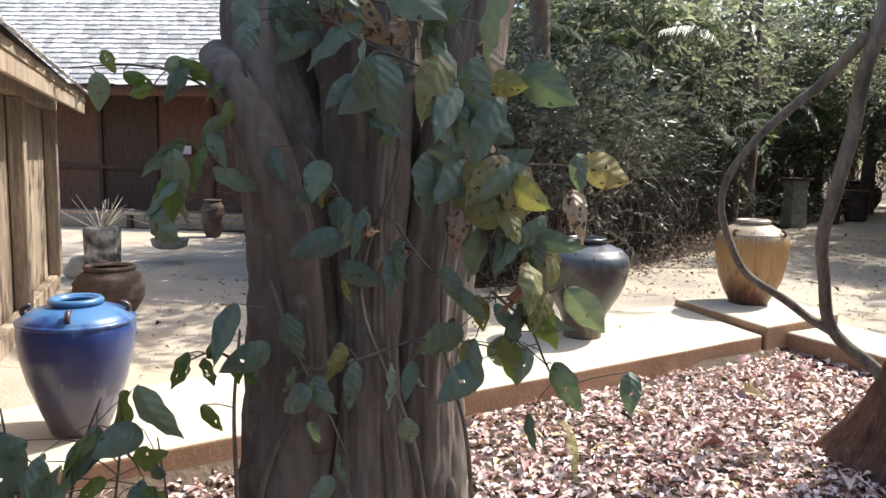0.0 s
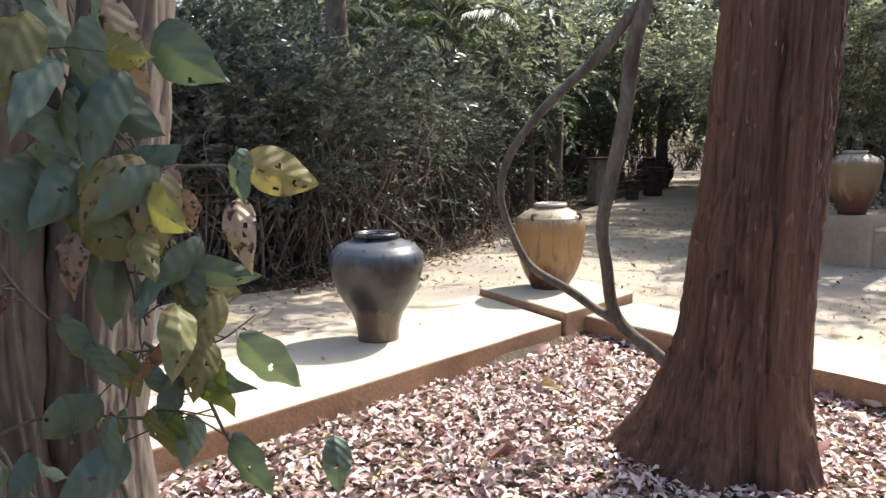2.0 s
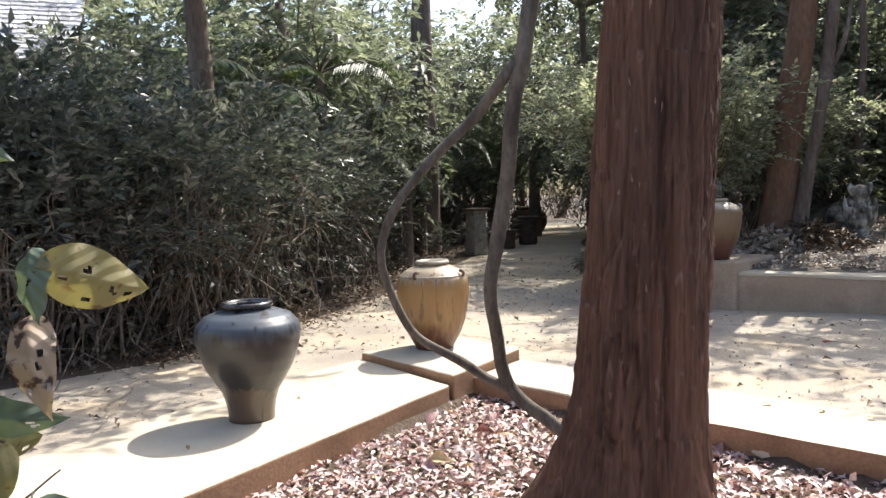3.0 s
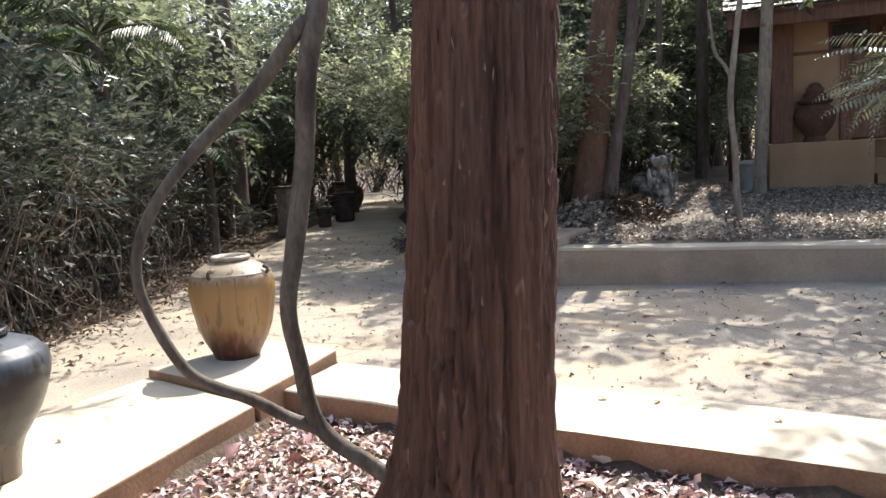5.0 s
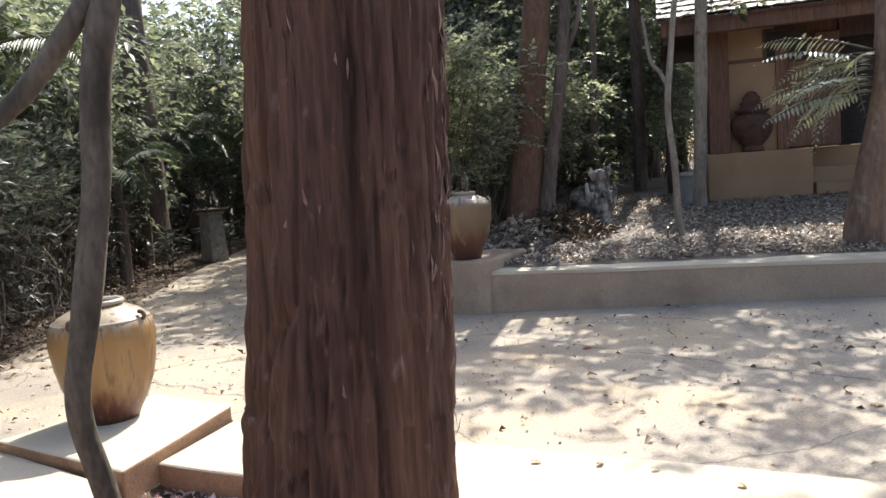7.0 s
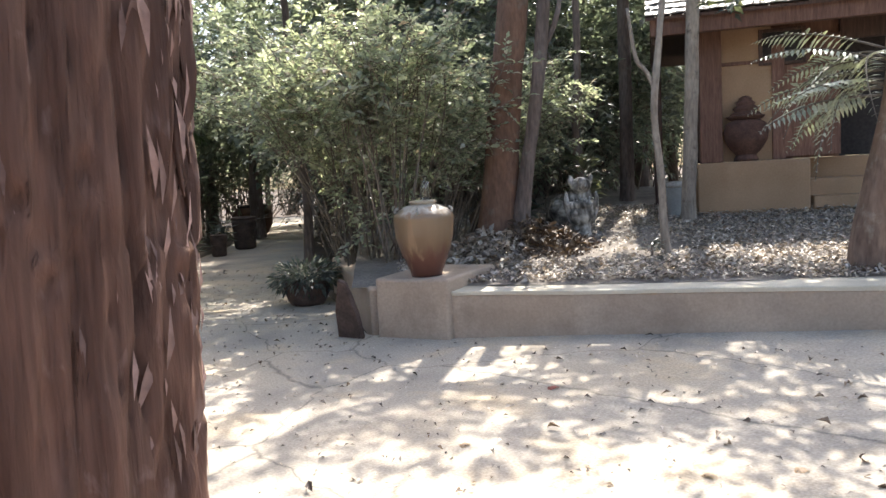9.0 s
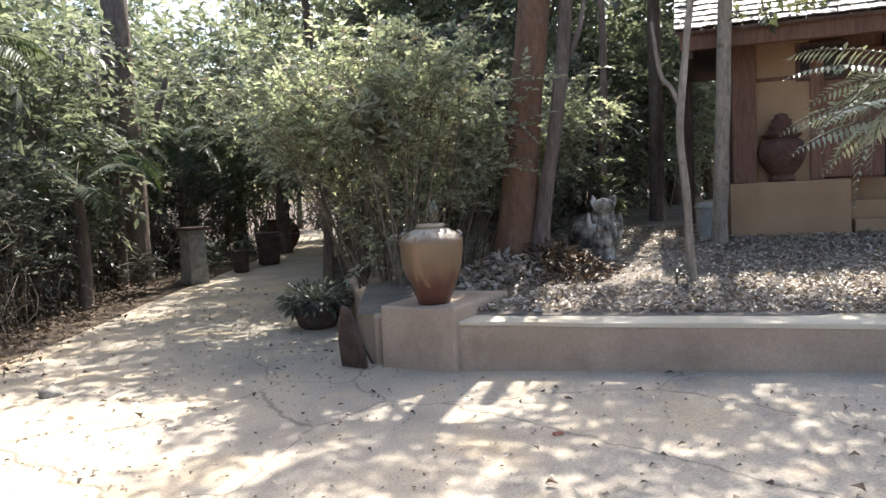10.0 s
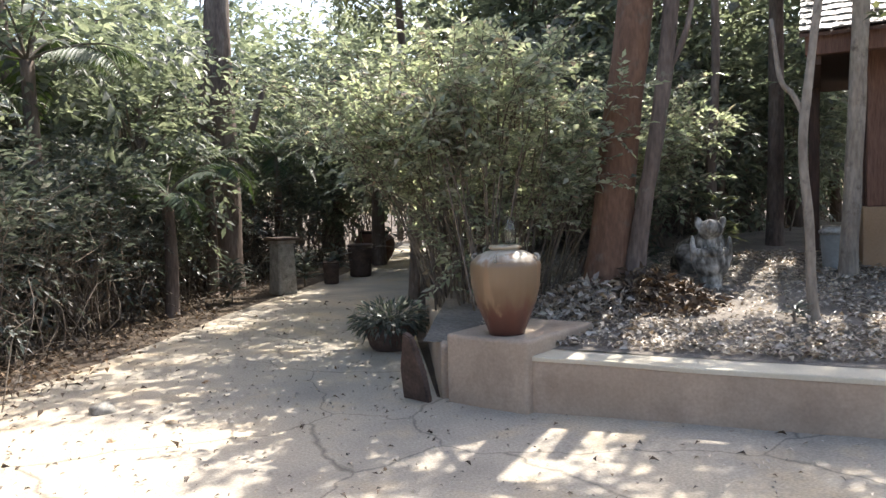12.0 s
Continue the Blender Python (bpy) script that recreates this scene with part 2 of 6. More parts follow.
PAPER = surface("pale_paper", [(0.3, (0.62, 0.60, 0.66)), (0.7, (0.74, 0.72, 0.78))], 6, fine=40, fine_amount=0.05, rough=0.8, bump=0)
# near-black colour that paints the shade inside the house openings
PAINTED_SHADE = surface("painted_interior_shade", [(0.3, (0.035, 0.03, 0.028)), (0.7, (0.06, 0.05, 0.045))], 2, fine=20, rough=0.9, bump=0)

def add_cracks(m, scale, width, dark):
    """Thin wandering cracks cut into a material's colour."""
    n, l = m.node_tree.nodes, m.node_tree.links
    b = n["Principled BSDF"]
    co = n.new("ShaderNodeTexCoord")
    nz = n.new("ShaderNodeTexNoise")
    nz.inputs["Scale"].default_value, nz.inputs["Detail"].default_value = 2.2, 6
    l.new(co.outputs["Object"], nz.inputs["Vector"])
    mv = n.new("ShaderNodeVectorMath")
    mv.operation = "MULTIPLY_ADD"
    mv.inputs[1].default_value = (0.35, 0.35, 0.0)
    l.new(nz.outputs["Color"], mv.inputs[0])
    l.new(co.outputs["Object"], mv.inputs[2])
    vo = n.new("ShaderNodeTexVoronoi")
    vo.feature = "DISTANCE_TO_EDGE"
    vo.inputs["Scale"].default_value = scale
    l.new(mv.outputs[0], vo.inputs["Vector"])
    mr = n.new("ShaderNodeMapRange")
    mr.inputs["From Max"].default_value = width
    mr.inputs["To Min"].default_value = dark
    l.new(vo.outputs["Distance"], mr.inputs["Value"])
    sc = n.new("ShaderNodeVectorMath")
    sc.operation = "SCALE"
    old = b.inputs["Base Color"].links[0].from_socket
    l.new(old, sc.inputs[0])
    l.new(mr.outputs[0], sc.inputs["Scale"])
    l.new(sc.outputs[0], b.inputs["Base Color"])


add_cracks(CEMENT, 0.42, 0.005, 0.5)
LEAF_SHRUB = leaf_material("shrub_leaf", [(0.0, (0.056, 0.068, 0.060)), (0.45, (0.096, 0.113, 0.099)), (0.8, (0.158, 0.171, 0.147)), (1.0, (0.281, 0.270, 0.273))], rough=0.36, through_light=0.42, spec=0.6, tint=(1.05, 1.1, 0.85))
# colours far paler than foliage, painting in the sun through the leaves and haze
LEAF_AIRY = leaf_material("airy_leaf", [(0.0, (0.191, 0.213, 0.169)), (0.45, (0.335, 0.361, 0.288)), (0.8, (0.478, 0.492, 0.407)), (0.93, (0.582, 0.576, 0.562)), (1.0, (0.431, 0.320, 0.295))], rough=0.34, through_light=0.62, spec=0.7, tint=(1.12, 1.16, 0.78))
# paler grey-green, with the haze of the distant wood put into the colour
LEAF_WOOD = leaf_material("wood_leaf", [(0.0, (0.106, 0.122, 0.105)), (0.6, (0.188, 0.206, 0.170)), (1.0, (0.362, 0.375, 0.323))], rough=0.4, through_light=0.58, spec=0.5, tint=(1.1, 1.15, 0.8))
LEAF_DARK = leaf_material("tree_leaf", [(0.0, (0.057, 0.071, 0.057)), (0.6, (0.106, 0.123, 0.091)), (1.0, (0.178, 0.190, 0.140))], through_light=0.35)
LEAF_DRY = leaf_material("dry_vine_leaf", [(0.0, (0.05, 0.041, 0.034)), (0.5, (0.095, 0.078, 0.062)), (1.0, (0.17, 0.145, 0.12))], rough=0.7, through_light=0.2, tint=(1.1, 1, 0.8))
# pink and tan leaves, base colour raised to paint in their sunlit white
LITTER = leaf_material("fallen_leaves", [(0.0, (0.20, 0.10, 0.095)), (0.2, (0.44, 0.25, 0.235)), (0.45, (0.66, 0.51, 0.48)), (0.93, (0.80, 0.70, 0.66)), (1.0, (0.70, 0.52, 0.18))],
                       rough=0.36, through_light=0.12, spec=0.7, tint=(1.2, 0.9, 0.7))
LITTER_GREY = leaf_material("faded_fallen_leaves", [(0.0, (0.16, 0.125, 0.10)), (0.35, (0.35, 0.295, 0.245)), (0.8, (0.60, 0.53, 0.45)), (1.0, (0.48, 0.37, 0.25))],
                            rough=0.5, through_light=0.12, spec=0.5, tint=(1.1, 1, 0.8))
LITTER_DARK = leaf_material("curled_brown_leaves", [(0.0, (0.05, 0.034, 0.025)), (0.6, (0.12, 0.078, 0.05)), (1.0, (0.24, 0.16, 0.09))], rough=0.6, through_light=0.1, tint=(1.1, 1, 0.8))


# ==== building helpers ====
def mesh_of(name, verts, faces, mat, smooth=False):
    me = bpy.data.meshes.new(name)
    me.from_pydata([tuple(map(float, v)) for v in verts], [], [tuple(map(int, f)) for f in faces])
    me.materials.append(mat)
    if smooth:
        me.shade_smooth()
    me.update()
    return me


def fast_mesh(name, verts, tris, mat, smooth=False):
    """A mesh from arrays of corners and triangles."""
    me = bpy.data.meshes.new(name)
    me.vertices.add(len(verts))
    me.vertices.foreach_set("co", np.ascontiguousarray(verts, dtype=np.float32).ravel())
    me.loops.add(tris.size)
    me.loops.foreach_set("vertex_index", np.ascontiguousarray(tris, dtype=np.int32).ravel())
    me.polygons.add(len(tris))
    me.polygons.foreach_set("loop_start", np.arange(0, tris.size, tris.shape[1], dtype=np.int32))
    me.update(calc_edges=True)
    me.materials.append(mat)
    if smooth:
        me.shade_smooth()
    return me


def put(name, me, parent=None, m=None, label=""):
    ob = new(name, me)
    if m is not None:
        ob.matrix_basis = m
    if parent:
        ob.parent = parent
    if label:
        ob["label"] = label
    return ob


def thing(name, m, label, category, group="", kind=""):
    ob = new(name)
    ob.empty_display_size = 0.1
    ob.matrix_basis = m
    return tagged(ob, label, category, group, kind)


def mesh_from_bm(name, bm, mat, smooth=False):
    me = bpy.data.meshes.new(name)
    bmesh.ops.recalc_face_normals(bm, faces=bm.faces)
    bm.to_mesh(me)
    bm.free()
    me.materials.append(mat)
    if smooth:
        me.shade_smooth()
    return me


def part(name, bm, mat, parent, label="", smooth=False, m=None):
    return put(name, mesh_from_bm(name, bm, mat, smooth), parent, m, label)


def box_bm(x0, x1, y0, y1, z0, z1, bevel=0.0, segs=2, bm=None):
    own = bm or bmesh.new()
    made = bmesh.ops.create_cube(own, size=1.0, matrix=Matrix.LocRotScale(((x0 + x1) / 2, (y0 + y1) / 2, (z0 + z1) / 2), None, (x1 - x0, y1 - y0, z1 - z0)))
    if bevel:
        edges = list({e for v in made["verts"] for e in v.link_edges})
        bmesh.ops.bevel(own, geom=edges, offset=bevel, segments=segs, affect="EDGES", profile=0.5)
    return own


def prism_bm(corners, z0, z1, bevel=0.0, tops=None, cut=0.0, wobble=0.0):
    """An upright block on a ground outline, with bevelled top edges; tops gives each corner's own height. cut subdivides it for an uneven surface."""
    bm = bmesh.new()
    low = [bm.verts.new((x, y, z0)) for x, y in corners]
    top = [bm.verts.new((x, y, tops[i] if tops else z1)) for i, (x, y) in enumerate(corners)]
    cap = bm.faces.new(top)
    bm.faces.new(low[::-1])
    k = len(corners)
    for i in range(k):
        bm.faces.new((low[i], low[(i + 1) % k], top[(i + 1) % k], top[i]))
    if bevel:
        bmesh.ops.bevel(bm, geom=list(cap.edges) + [e for v in top for e in v.link_edges if e not in cap.edges[:]], offset=bevel, segments=3, affect="EDGES", profile=0.5)
    if cut:
        bmesh.ops.triangulate(bm, faces=bm.faces)
        for _ in range(4):
            long = [e for e in bm.edges if e.calc_length() > cut]
            if not long:
                break
            bmesh.ops.subdivide_edges(bm, edges=long, cuts=1)
            bmesh.ops.triangulate(bm, faces=[f for f in bm.faces if len(f.verts) > 3])
        for v in bm.verts:
            p = v.co
            v.co = p + Vector((noise.noise(p * 3.1), noise.noise(p * 3.1 + Vector((9, 2, 4))), noise.noise(p * 2.3 + Vector((3, 7, 1))))) * wobble
    return bm


def lathe(name, profile, mat, seg=56, dent=0.0, rib=None):
    """A body turned round z from (radius, height) pairs. rib(z, angle) gives extra radius."""
    pts = []
    for (r0, z0), (r1, z1) in zip(profile, profile[1:]):
        steps = max(1, int(math.hypot(r1 - r0, z1 - z0) / 0.018))
        pts += [(r0 + (r1 - r0) * i / steps, z0 + (z1 - z0) * i / steps) for i in range(steps)]
    pts.append(profile[-1])
    verts, faces = [], []
    for r, z in pts:
        for j in range(seg):
            a = 2 * math.pi * j / seg
            d = dent * noise.noise(Vector((math.cos(a) * 2, math.sin(a) * 2, z * 4))) if r > 0.02 else 0
            k = rib(z, a) if rib and r > 0.05 else 0
            verts.append(((r + d + k) * math.cos(a), (r + d + k) * math.sin(a), z))
    for i in range(len(pts) - 1):
        for j in range(seg):
            a, b = i * seg + j, i * seg + (j + 1) % seg
            faces.append((a, b, b + seg, a + seg))
    return mesh_of(name, verts, faces, mat, True)


def spline(points, steps):
    """Smooth points through the given ones (x, y, z, radius)."""
    p = [Vector(q) for q in points]
    p = [p[0] * 2 - p[1], *p, p[-1] * 2 - p[-2]]
    out = []
    for i in range(1, len(p) - 2):
        for s in range(steps):
            t = s / steps
            out.append(0.5 * (2 * p[i] + (p[i + 1] - p[i - 1]) * t + (2 * p[i - 1] - 5 * p[i] + 4 * p[i + 1] - p[i + 2]) * t * t
                              + (3 * p[i] - p[i - 1] - 3 * p[i + 1] + p[i + 2]) * t ** 3))
    out.append(p[-2])
    return out


def tube_arrays(points, seg=8, rough=0.0, freq=3.0, shape=None):
    """Corners and faces of a limb through (x, y, z, radius) points."""
    verts, faces = [], []
    n = len(points)
    side = None
    for i, q in enumerate(points):
        c = Vector(q[:3])
        ahead = Vector(points[min(i + 1, n - 1)][:3]) - Vector(points[max(i - 1, 0)][:3])
        ahead.normalize()
        side = (side - ahead * side.dot(ahead)).normalized() if side else ahead.orthogonal().normalized() if abs(ahead.z) < 0.8 else (Vector((1, 0, 0)) - ahead * ahead.x).normalized()
        other = ahead.cross(side)
        for j in range(seg):
            a = 2 * math.pi * j / seg
            r = q[3]
            if rough:
                r += rough * noise.noise(Vector((c.x + math.cos(a) * 0.4, c.y + math.sin(a) * 0.4, c.z * 0.5)) * freq)
            if shape:
                r += shape(a, c.z, q[3])
            v = c + side * (r * math.cos(a)) + other * (r * math.sin(a))
            verts.append(v)
    for i in range(n - 1):
        for j in range(seg):
            a, b = i * seg + j, i * seg + (j + 1) % seg
            faces.append((a, b, b + seg, a + seg))
    verts.append(Vector(points[-1][:3]))
    faces += [((n - 1) * seg + j, (n - 1) * seg + (j + 1) % seg, len(verts) - 1) for j in range(seg)]
    return verts, faces


def tube(name, points, mat, seg=8, steps=0, rough=0.0, freq=3.0, shape=None):
    pts = spline(points, steps) if steps else points
    v, f = tube_arrays(pts, seg, rough, freq, shape)
    return mesh_of(name, v, f, mat, True)


def tubes(name, runs, mat, seg=5):
    """Many thin twigs in one mesh."""
    verts, faces = [], []
    for run in runs:
        v, f = tube_arrays(run, seg)
        faces += [tuple(i + len(verts) for i in q) for q in f]
        verts += v
    return mesh_of(name, verts, faces, mat, True)


def unit(a):
    return a / np.maximum(np.linalg.norm(a, axis=1, keepdims=True), 1e-9)


def leaves(name, pos, ahead, up, length, width, mat, curl=0.25):
    """One mesh of many leaves: each a pointed blade folded along its rib and bent down at the tip."""
    n = len(pos)
    ahead = unit(ahead)
    side = unit(np.cross(ahead, up))
    up = np.cross(side, ahead)
    length, width = np.broadcast_to(length, n)[:, None], np.broadcast_to(width, n)[:, None]
    mid = pos + ahead * length * 0.42
    v = np.stack([pos, mid + side * width * 0.5 + up * width * curl, mid, mid - side * width * 0.5 + up * width * curl, pos + ahead * length - up * length * curl * 0.5], axis=1).reshape(-1, 3)
    base = (np.arange(n) * 5)[:, None, None]
    t = np.array([[0, 2, 1], [0, 3, 2], [1, 2, 4], [2, 3, 4]])[None] + base
    return fast_mesh(name, v, t.reshape(-1, 3), mat)


def cloud(n, r, clumps, spread, r_gen, flat=1.0, hollow=0.35):
    """n places gathered round clump centres inside an ellipsoid of radii r."""
    d = unit(r_gen.normal(size=(clumps, 3)))
    c = d * (hollow + (1 - hollow) * r_gen.random((clumps, 1)) ** 0.6) * np.array(r)
    pick = r_gen.integers(0, clumps, n)
    off = r_gen.normal(size=(n, 3)) * spread * np.array((1, 1, flat))
    return c[pick] + off, c


def sprays(g, base, out, length, per, droop=0.3, lift=0.25):
    """Leafy twigs: from each base a drooping twig with leaves in two ranks. Gives places, directions and up vectors of the leaves, and the twigs."""
    n = len(base)
    d = unit(out)
    side = unit(np.cross(d, np.array((0.0, 0.0, 1.0))) + g.normal(size=(n, 3)) * 0.15)
    nrm = np.cross(side, d)
    length = np.broadcast_to(length, n)[:, None]
    pos, ah, up = [], [], []
    for k in range(per):
        f = 0.15 + 0.85 * k / (per - 1)
        sgn = 1.0 if k % 2 else -1.0
        pos.append(base + d * length * f - np.array((0, 0, 1.0)) * length * droop * f * f)
        ah.append(d * (2.0 if k == per - 1 else 0.65) + side * sgn * 0.9 + g.normal(size=(n, 3)) * 0.22 - np.array((0, 0, droop * f)))
        up.append(nrm + g.normal(size=(n, 3)) * lift)
    runs = [[(*base[i], 0.0045), (*(base[i] + d[i] * length[i] * 0.5 - np.array((0, 0, 0.25 * droop)) * length[i]), 0.0035), (*(base[i] + d[i] * length[i] - np.array((0, 0, droop)) * length[i]), 0.002)] for i in range(n)]
    return np.concatenate(pos), np.concatenate(ah), np.concatenate(up), runs


def at(x, y, z=0.0, turn=0.0, tilt=0.0, lean=0.0):
    return pose(x, y, z, tilt, lean, turn)


def inside(poly, x, y):
    hit = np.zeros(np.shape(x), bool)
    for (x0, y0), (x1, y1) in zip(poly, poly[1:] + poly[:1]):
        cross = ((y0 > y) != (y1 > y)) & (x < (x1 - x0) * (y - y0) / ((y1 - y0) or 1e-9) + x0)
        hit ^= cross
    return hit


# ==== plan ====
PLATFORM = [(-2.9, 1.2), (2.03, 5.72), (1.54, 6.84), (1.06, 6.47), (-0.28, 5.32), (-1.46, 3.92), (-3.5, 1.7)]
RAISED = [(2.06, 5.74), (2.83, 6.45), (2.50, 7.16), (1.53, 6.82)]
KERB = [(2.26, 5.92), (3.21, 4.36), (4.07, 3.09), (6.6, -0.9), (7.2, -0.5), (4.68, 3.46), (3.65, 5.01), (2.80, 6.33)]
BED = [(2.05, 5.75), (2.26, 5.92), (4.07, 3.09), (6.6, -0.9), (3.0, -6.0), (-6.5, -4.0), (-2.9, 1.2)]
PAVING = [(-12, 12.2), (-5, 12.0), (-2.9, 9.3), (-1.3, 6.9), (-0.1, 7.6), (1.2, 9.3), (2.2, 10.8), (3.3, 12.7), (4.45, 15.1), (8.0, 21.5), (11.5, 29),
          (14.5, 36), (17, 35), (13.6, 27.5), (9.5, 20.0), (6.35, 11.6), (5.5, 8.7), (6.0, 7.95), (8.72, 4.92), (12.5, 0.7), (12.5, -6), (8.8, -3.6)] + KERB[4:] + RAISED[1:3] + PLATFORM[2:] + [(-6.5, 0.2), (-12, 1)]
Q, ALONG, BACK = Vector((5.95, 7.93)), Vector((0.667, -0.745)), Vector((0.745, 0.667))


def bed_xy(s, d):
    p = Q + ALONG * s + BACK * d
    return p.x, p.y


def bed_z(s, d):
    """Height of the planted terrace behind the low wall."""
    s, d = max(-2.0, min(s, 6.5)), max(0.0, min(d, 9.0))
    return 0.43 + 0.06 * d + 0.0 * s


def paving_z(x, y):
    """The path climbs a little towards the house."""
    return 0.035 * max(0.0, x - 5.6) * max(0.0, min(1.0, (9.5 - y) / 2))


def terrace(x, y):
    r = Vector((x, y)) - Q
    return bed_z(r.dot(ALONG), r.dot(BACK))


# ==== setting ====
def build_ground():
    near = np.arange(-14, 22, 0.25)
    xs = np.concatenate([[-400, -150, -60, -30, -20], near, [24, 30, 45, 80, 160, 400]])
    ys = np.concatenate([[-400, -120, -40, -20], np.arange(-10, 34, 0.25), [37, 45, 60, 90, 160, 400]])
    gx, gy = np.meshgrid(xs, ys)
    z = np.full(gx.shape, -0.045)
    bed = inside(BED, gx, gy)
    z[bed] = -0.135
    for i in range(gx.shape[0]):
        for j in range(gx.shape[1]):
            if abs(gx[i, j]) < 30 and abs(gy[i, j]) < 40:
                z[i, j] += 0.03 * noise.noise(Vector((gx[i, j] * 0.8, gy[i, j] * 0.8, 0))) - 0.012
    wild = (~inside(PAVING, gx, gy)) & (~bed) & (gy > 6.8) & (gx < gy * 0.45 + 1)
    z[wild] += 0.05
    n, k = gx.shape
    v = np.stack([gx, gy, z], -1).reshape(-1, 3)
    i, j = np.meshgrid(np.arange(n - 1), np.arange(k - 1), indexing="ij")
    a = (i * k + j).ravel()
    quads = np.stack([a, a + 1, a + k + 1, a + k], 1)
    me = fast_mesh("ground", v, quads, SOIL, True)
    tagged(put("ground", me), "brown bare soil under the trees and fallen leaves", "ground", kind="structure")
    bm = bmesh.new()
    lo = [bm.verts.new((x, y, -0.2)) for x, y in PAVING]
    hi = [bm.verts.new((x, y, 0.0)) for x, y in PAVING]
    bm.faces.new(hi)
    for a in range(len(PAVING)):
        b = (a + 1) % len(PAVING)
        bm.faces.new((lo[a], lo[b], hi[b], hi[a]))
    bmesh.ops.triangulate(bm, faces=bm.faces)
    for _ in range(6):
        long = [e for e in bm.edges if e.calc_length() > 0.7 and min(v.co.z for v in e.verts) > -0.1]
        if not long:
            break
        bmesh.ops.subdivide_edges(bm, edges=long, cuts=1)
        bmesh.ops.triangulate(bm, faces=[f for f in bm.faces if len(f.verts) > 3])
    for v in bm.verts:
        if v.co.z > -0.1:
            v.co.z += paving_z(v.co.x, v.co.y) + 0.006 * noise.noise(v.co * 0.9)
    ob = part("pavement", bm, CEMENT, None)
    tagged(ob, "worn cracked cement path dusted with sand", "path", kind="structure")


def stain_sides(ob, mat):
    """Upright faces take the rust-coloured soil stain of the bed, with some of their shade painted in."""
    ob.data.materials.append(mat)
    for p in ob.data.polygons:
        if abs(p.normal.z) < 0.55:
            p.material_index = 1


def build_kerbs():
    e = thing("platform", Matrix(), "long low cream plastered slab edging the leaf bed", "platform", kind="structure")
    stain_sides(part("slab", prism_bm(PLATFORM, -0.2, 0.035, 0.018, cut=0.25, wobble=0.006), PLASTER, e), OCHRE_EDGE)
    e = thing("raised_slab", Matrix(), "raised cream plastered slab under the tan jar", "platform", kind="structure")
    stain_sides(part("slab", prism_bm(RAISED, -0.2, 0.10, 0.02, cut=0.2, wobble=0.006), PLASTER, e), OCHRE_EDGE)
    e = thing("kerb", Matrix(), "wide low cream plastered kerb between leaf bed and path", "kerb", kind="structure")
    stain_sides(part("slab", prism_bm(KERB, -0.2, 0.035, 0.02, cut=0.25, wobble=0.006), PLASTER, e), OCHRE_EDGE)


def build_wall():
    e = thing("low_wall", Matrix(), "low tan plastered retaining wall with a paler top", "wall", kind="structure")
    far, w = 9.0, 0.46
    a, b = Q, Q + ALONG * far
    c, d = b + BACK * w, a + BACK * w
    tops = [0.44, 0.46, 0.46, 0.44]
    part("wall", prism_bm([a, b, c, d], -0.2, 0, 0.03, tops=[z - 0.024 for z in tops], cut=0.3, wobble=0.012), WALL_PLASTER, e)
    o = 0.008
    cap = [a - BACK * o, b - BACK * o, c, d]
    part("capping", prism_bm(cap, 0.405, 0, 0.012, tops=tops, cut=0.3, wobble=0.01), PLASTER, e, "pale plaster top")
    p0, p1 = Vector((5.52, 8.52)), Vector((5.91, 7.86))
    side = (p1 - p0).normalized()
    back = Vector((-side.y, side.x))
    if back.dot(BACK) < 0:
        back = -back
    e = thing("pedestal", Matrix(), "square tan plastered pedestal at the end of the low wall", "pedestal", kind="structure")
    quad = [p0, p1, p1 + back * 1.12, p0 + back * 1.0]
    part("block", prism_bm(quad, -0.2, 0.565, 0.03, cut=0.25, wobble=0.01), WALL_PLASTER, e)
    q0 = p0 - side * 0.10 + back * 0.05
    e = thing("side_wall", Matrix(), "low plastered border wall running back beside the path", "wall", kind="structure")
    q1 = Vector((6.6, 11.9))
    n = Vector((0.94, -0.28))
    part("wall", prism_bm([q0, q0 + n * 0.3, q1 + n * 0.3, q1], -0.2, 0.45, 0.03, cut=0.3, wobble=0.012), WALL_PLASTER, e)
    # planted terrace
    ds = [0.3, 0.5, 0.8, 1.2, 1.7, 2.2, 2.8, 3.4, 4, 4.7, 5.5, 6.5, 8, 10, 13, 17, 22, 30]
    verts, faces = [], []
    cols = 44
    for i, dd in enumerate(ds):
        s0 = -0.95 - 0.37 * dd
        for j in range(cols):
            s = s0 + (14 - s0) * (j / (cols - 1)) ** 1.2
            x, y = bed_xy(s, dd)
            verts.append((x, y, bed_z(s, dd) + 0.03 * noise.noise(Vector((x * 1.3, y * 1.3, 2)))))
    for i in range(len(ds) - 1):
        for j in range(cols - 1):
            k = i * cols + j
            faces.append((k, k + 1, k + cols + 1, k + cols))
    tagged(put("terrace", mesh_of("terrace", verts, faces, LIGHT_SOIL, True)), "raised garden soil behind the low wall", "ground", kind="structure")


build_ground()
build_kerbs()
build_wall()


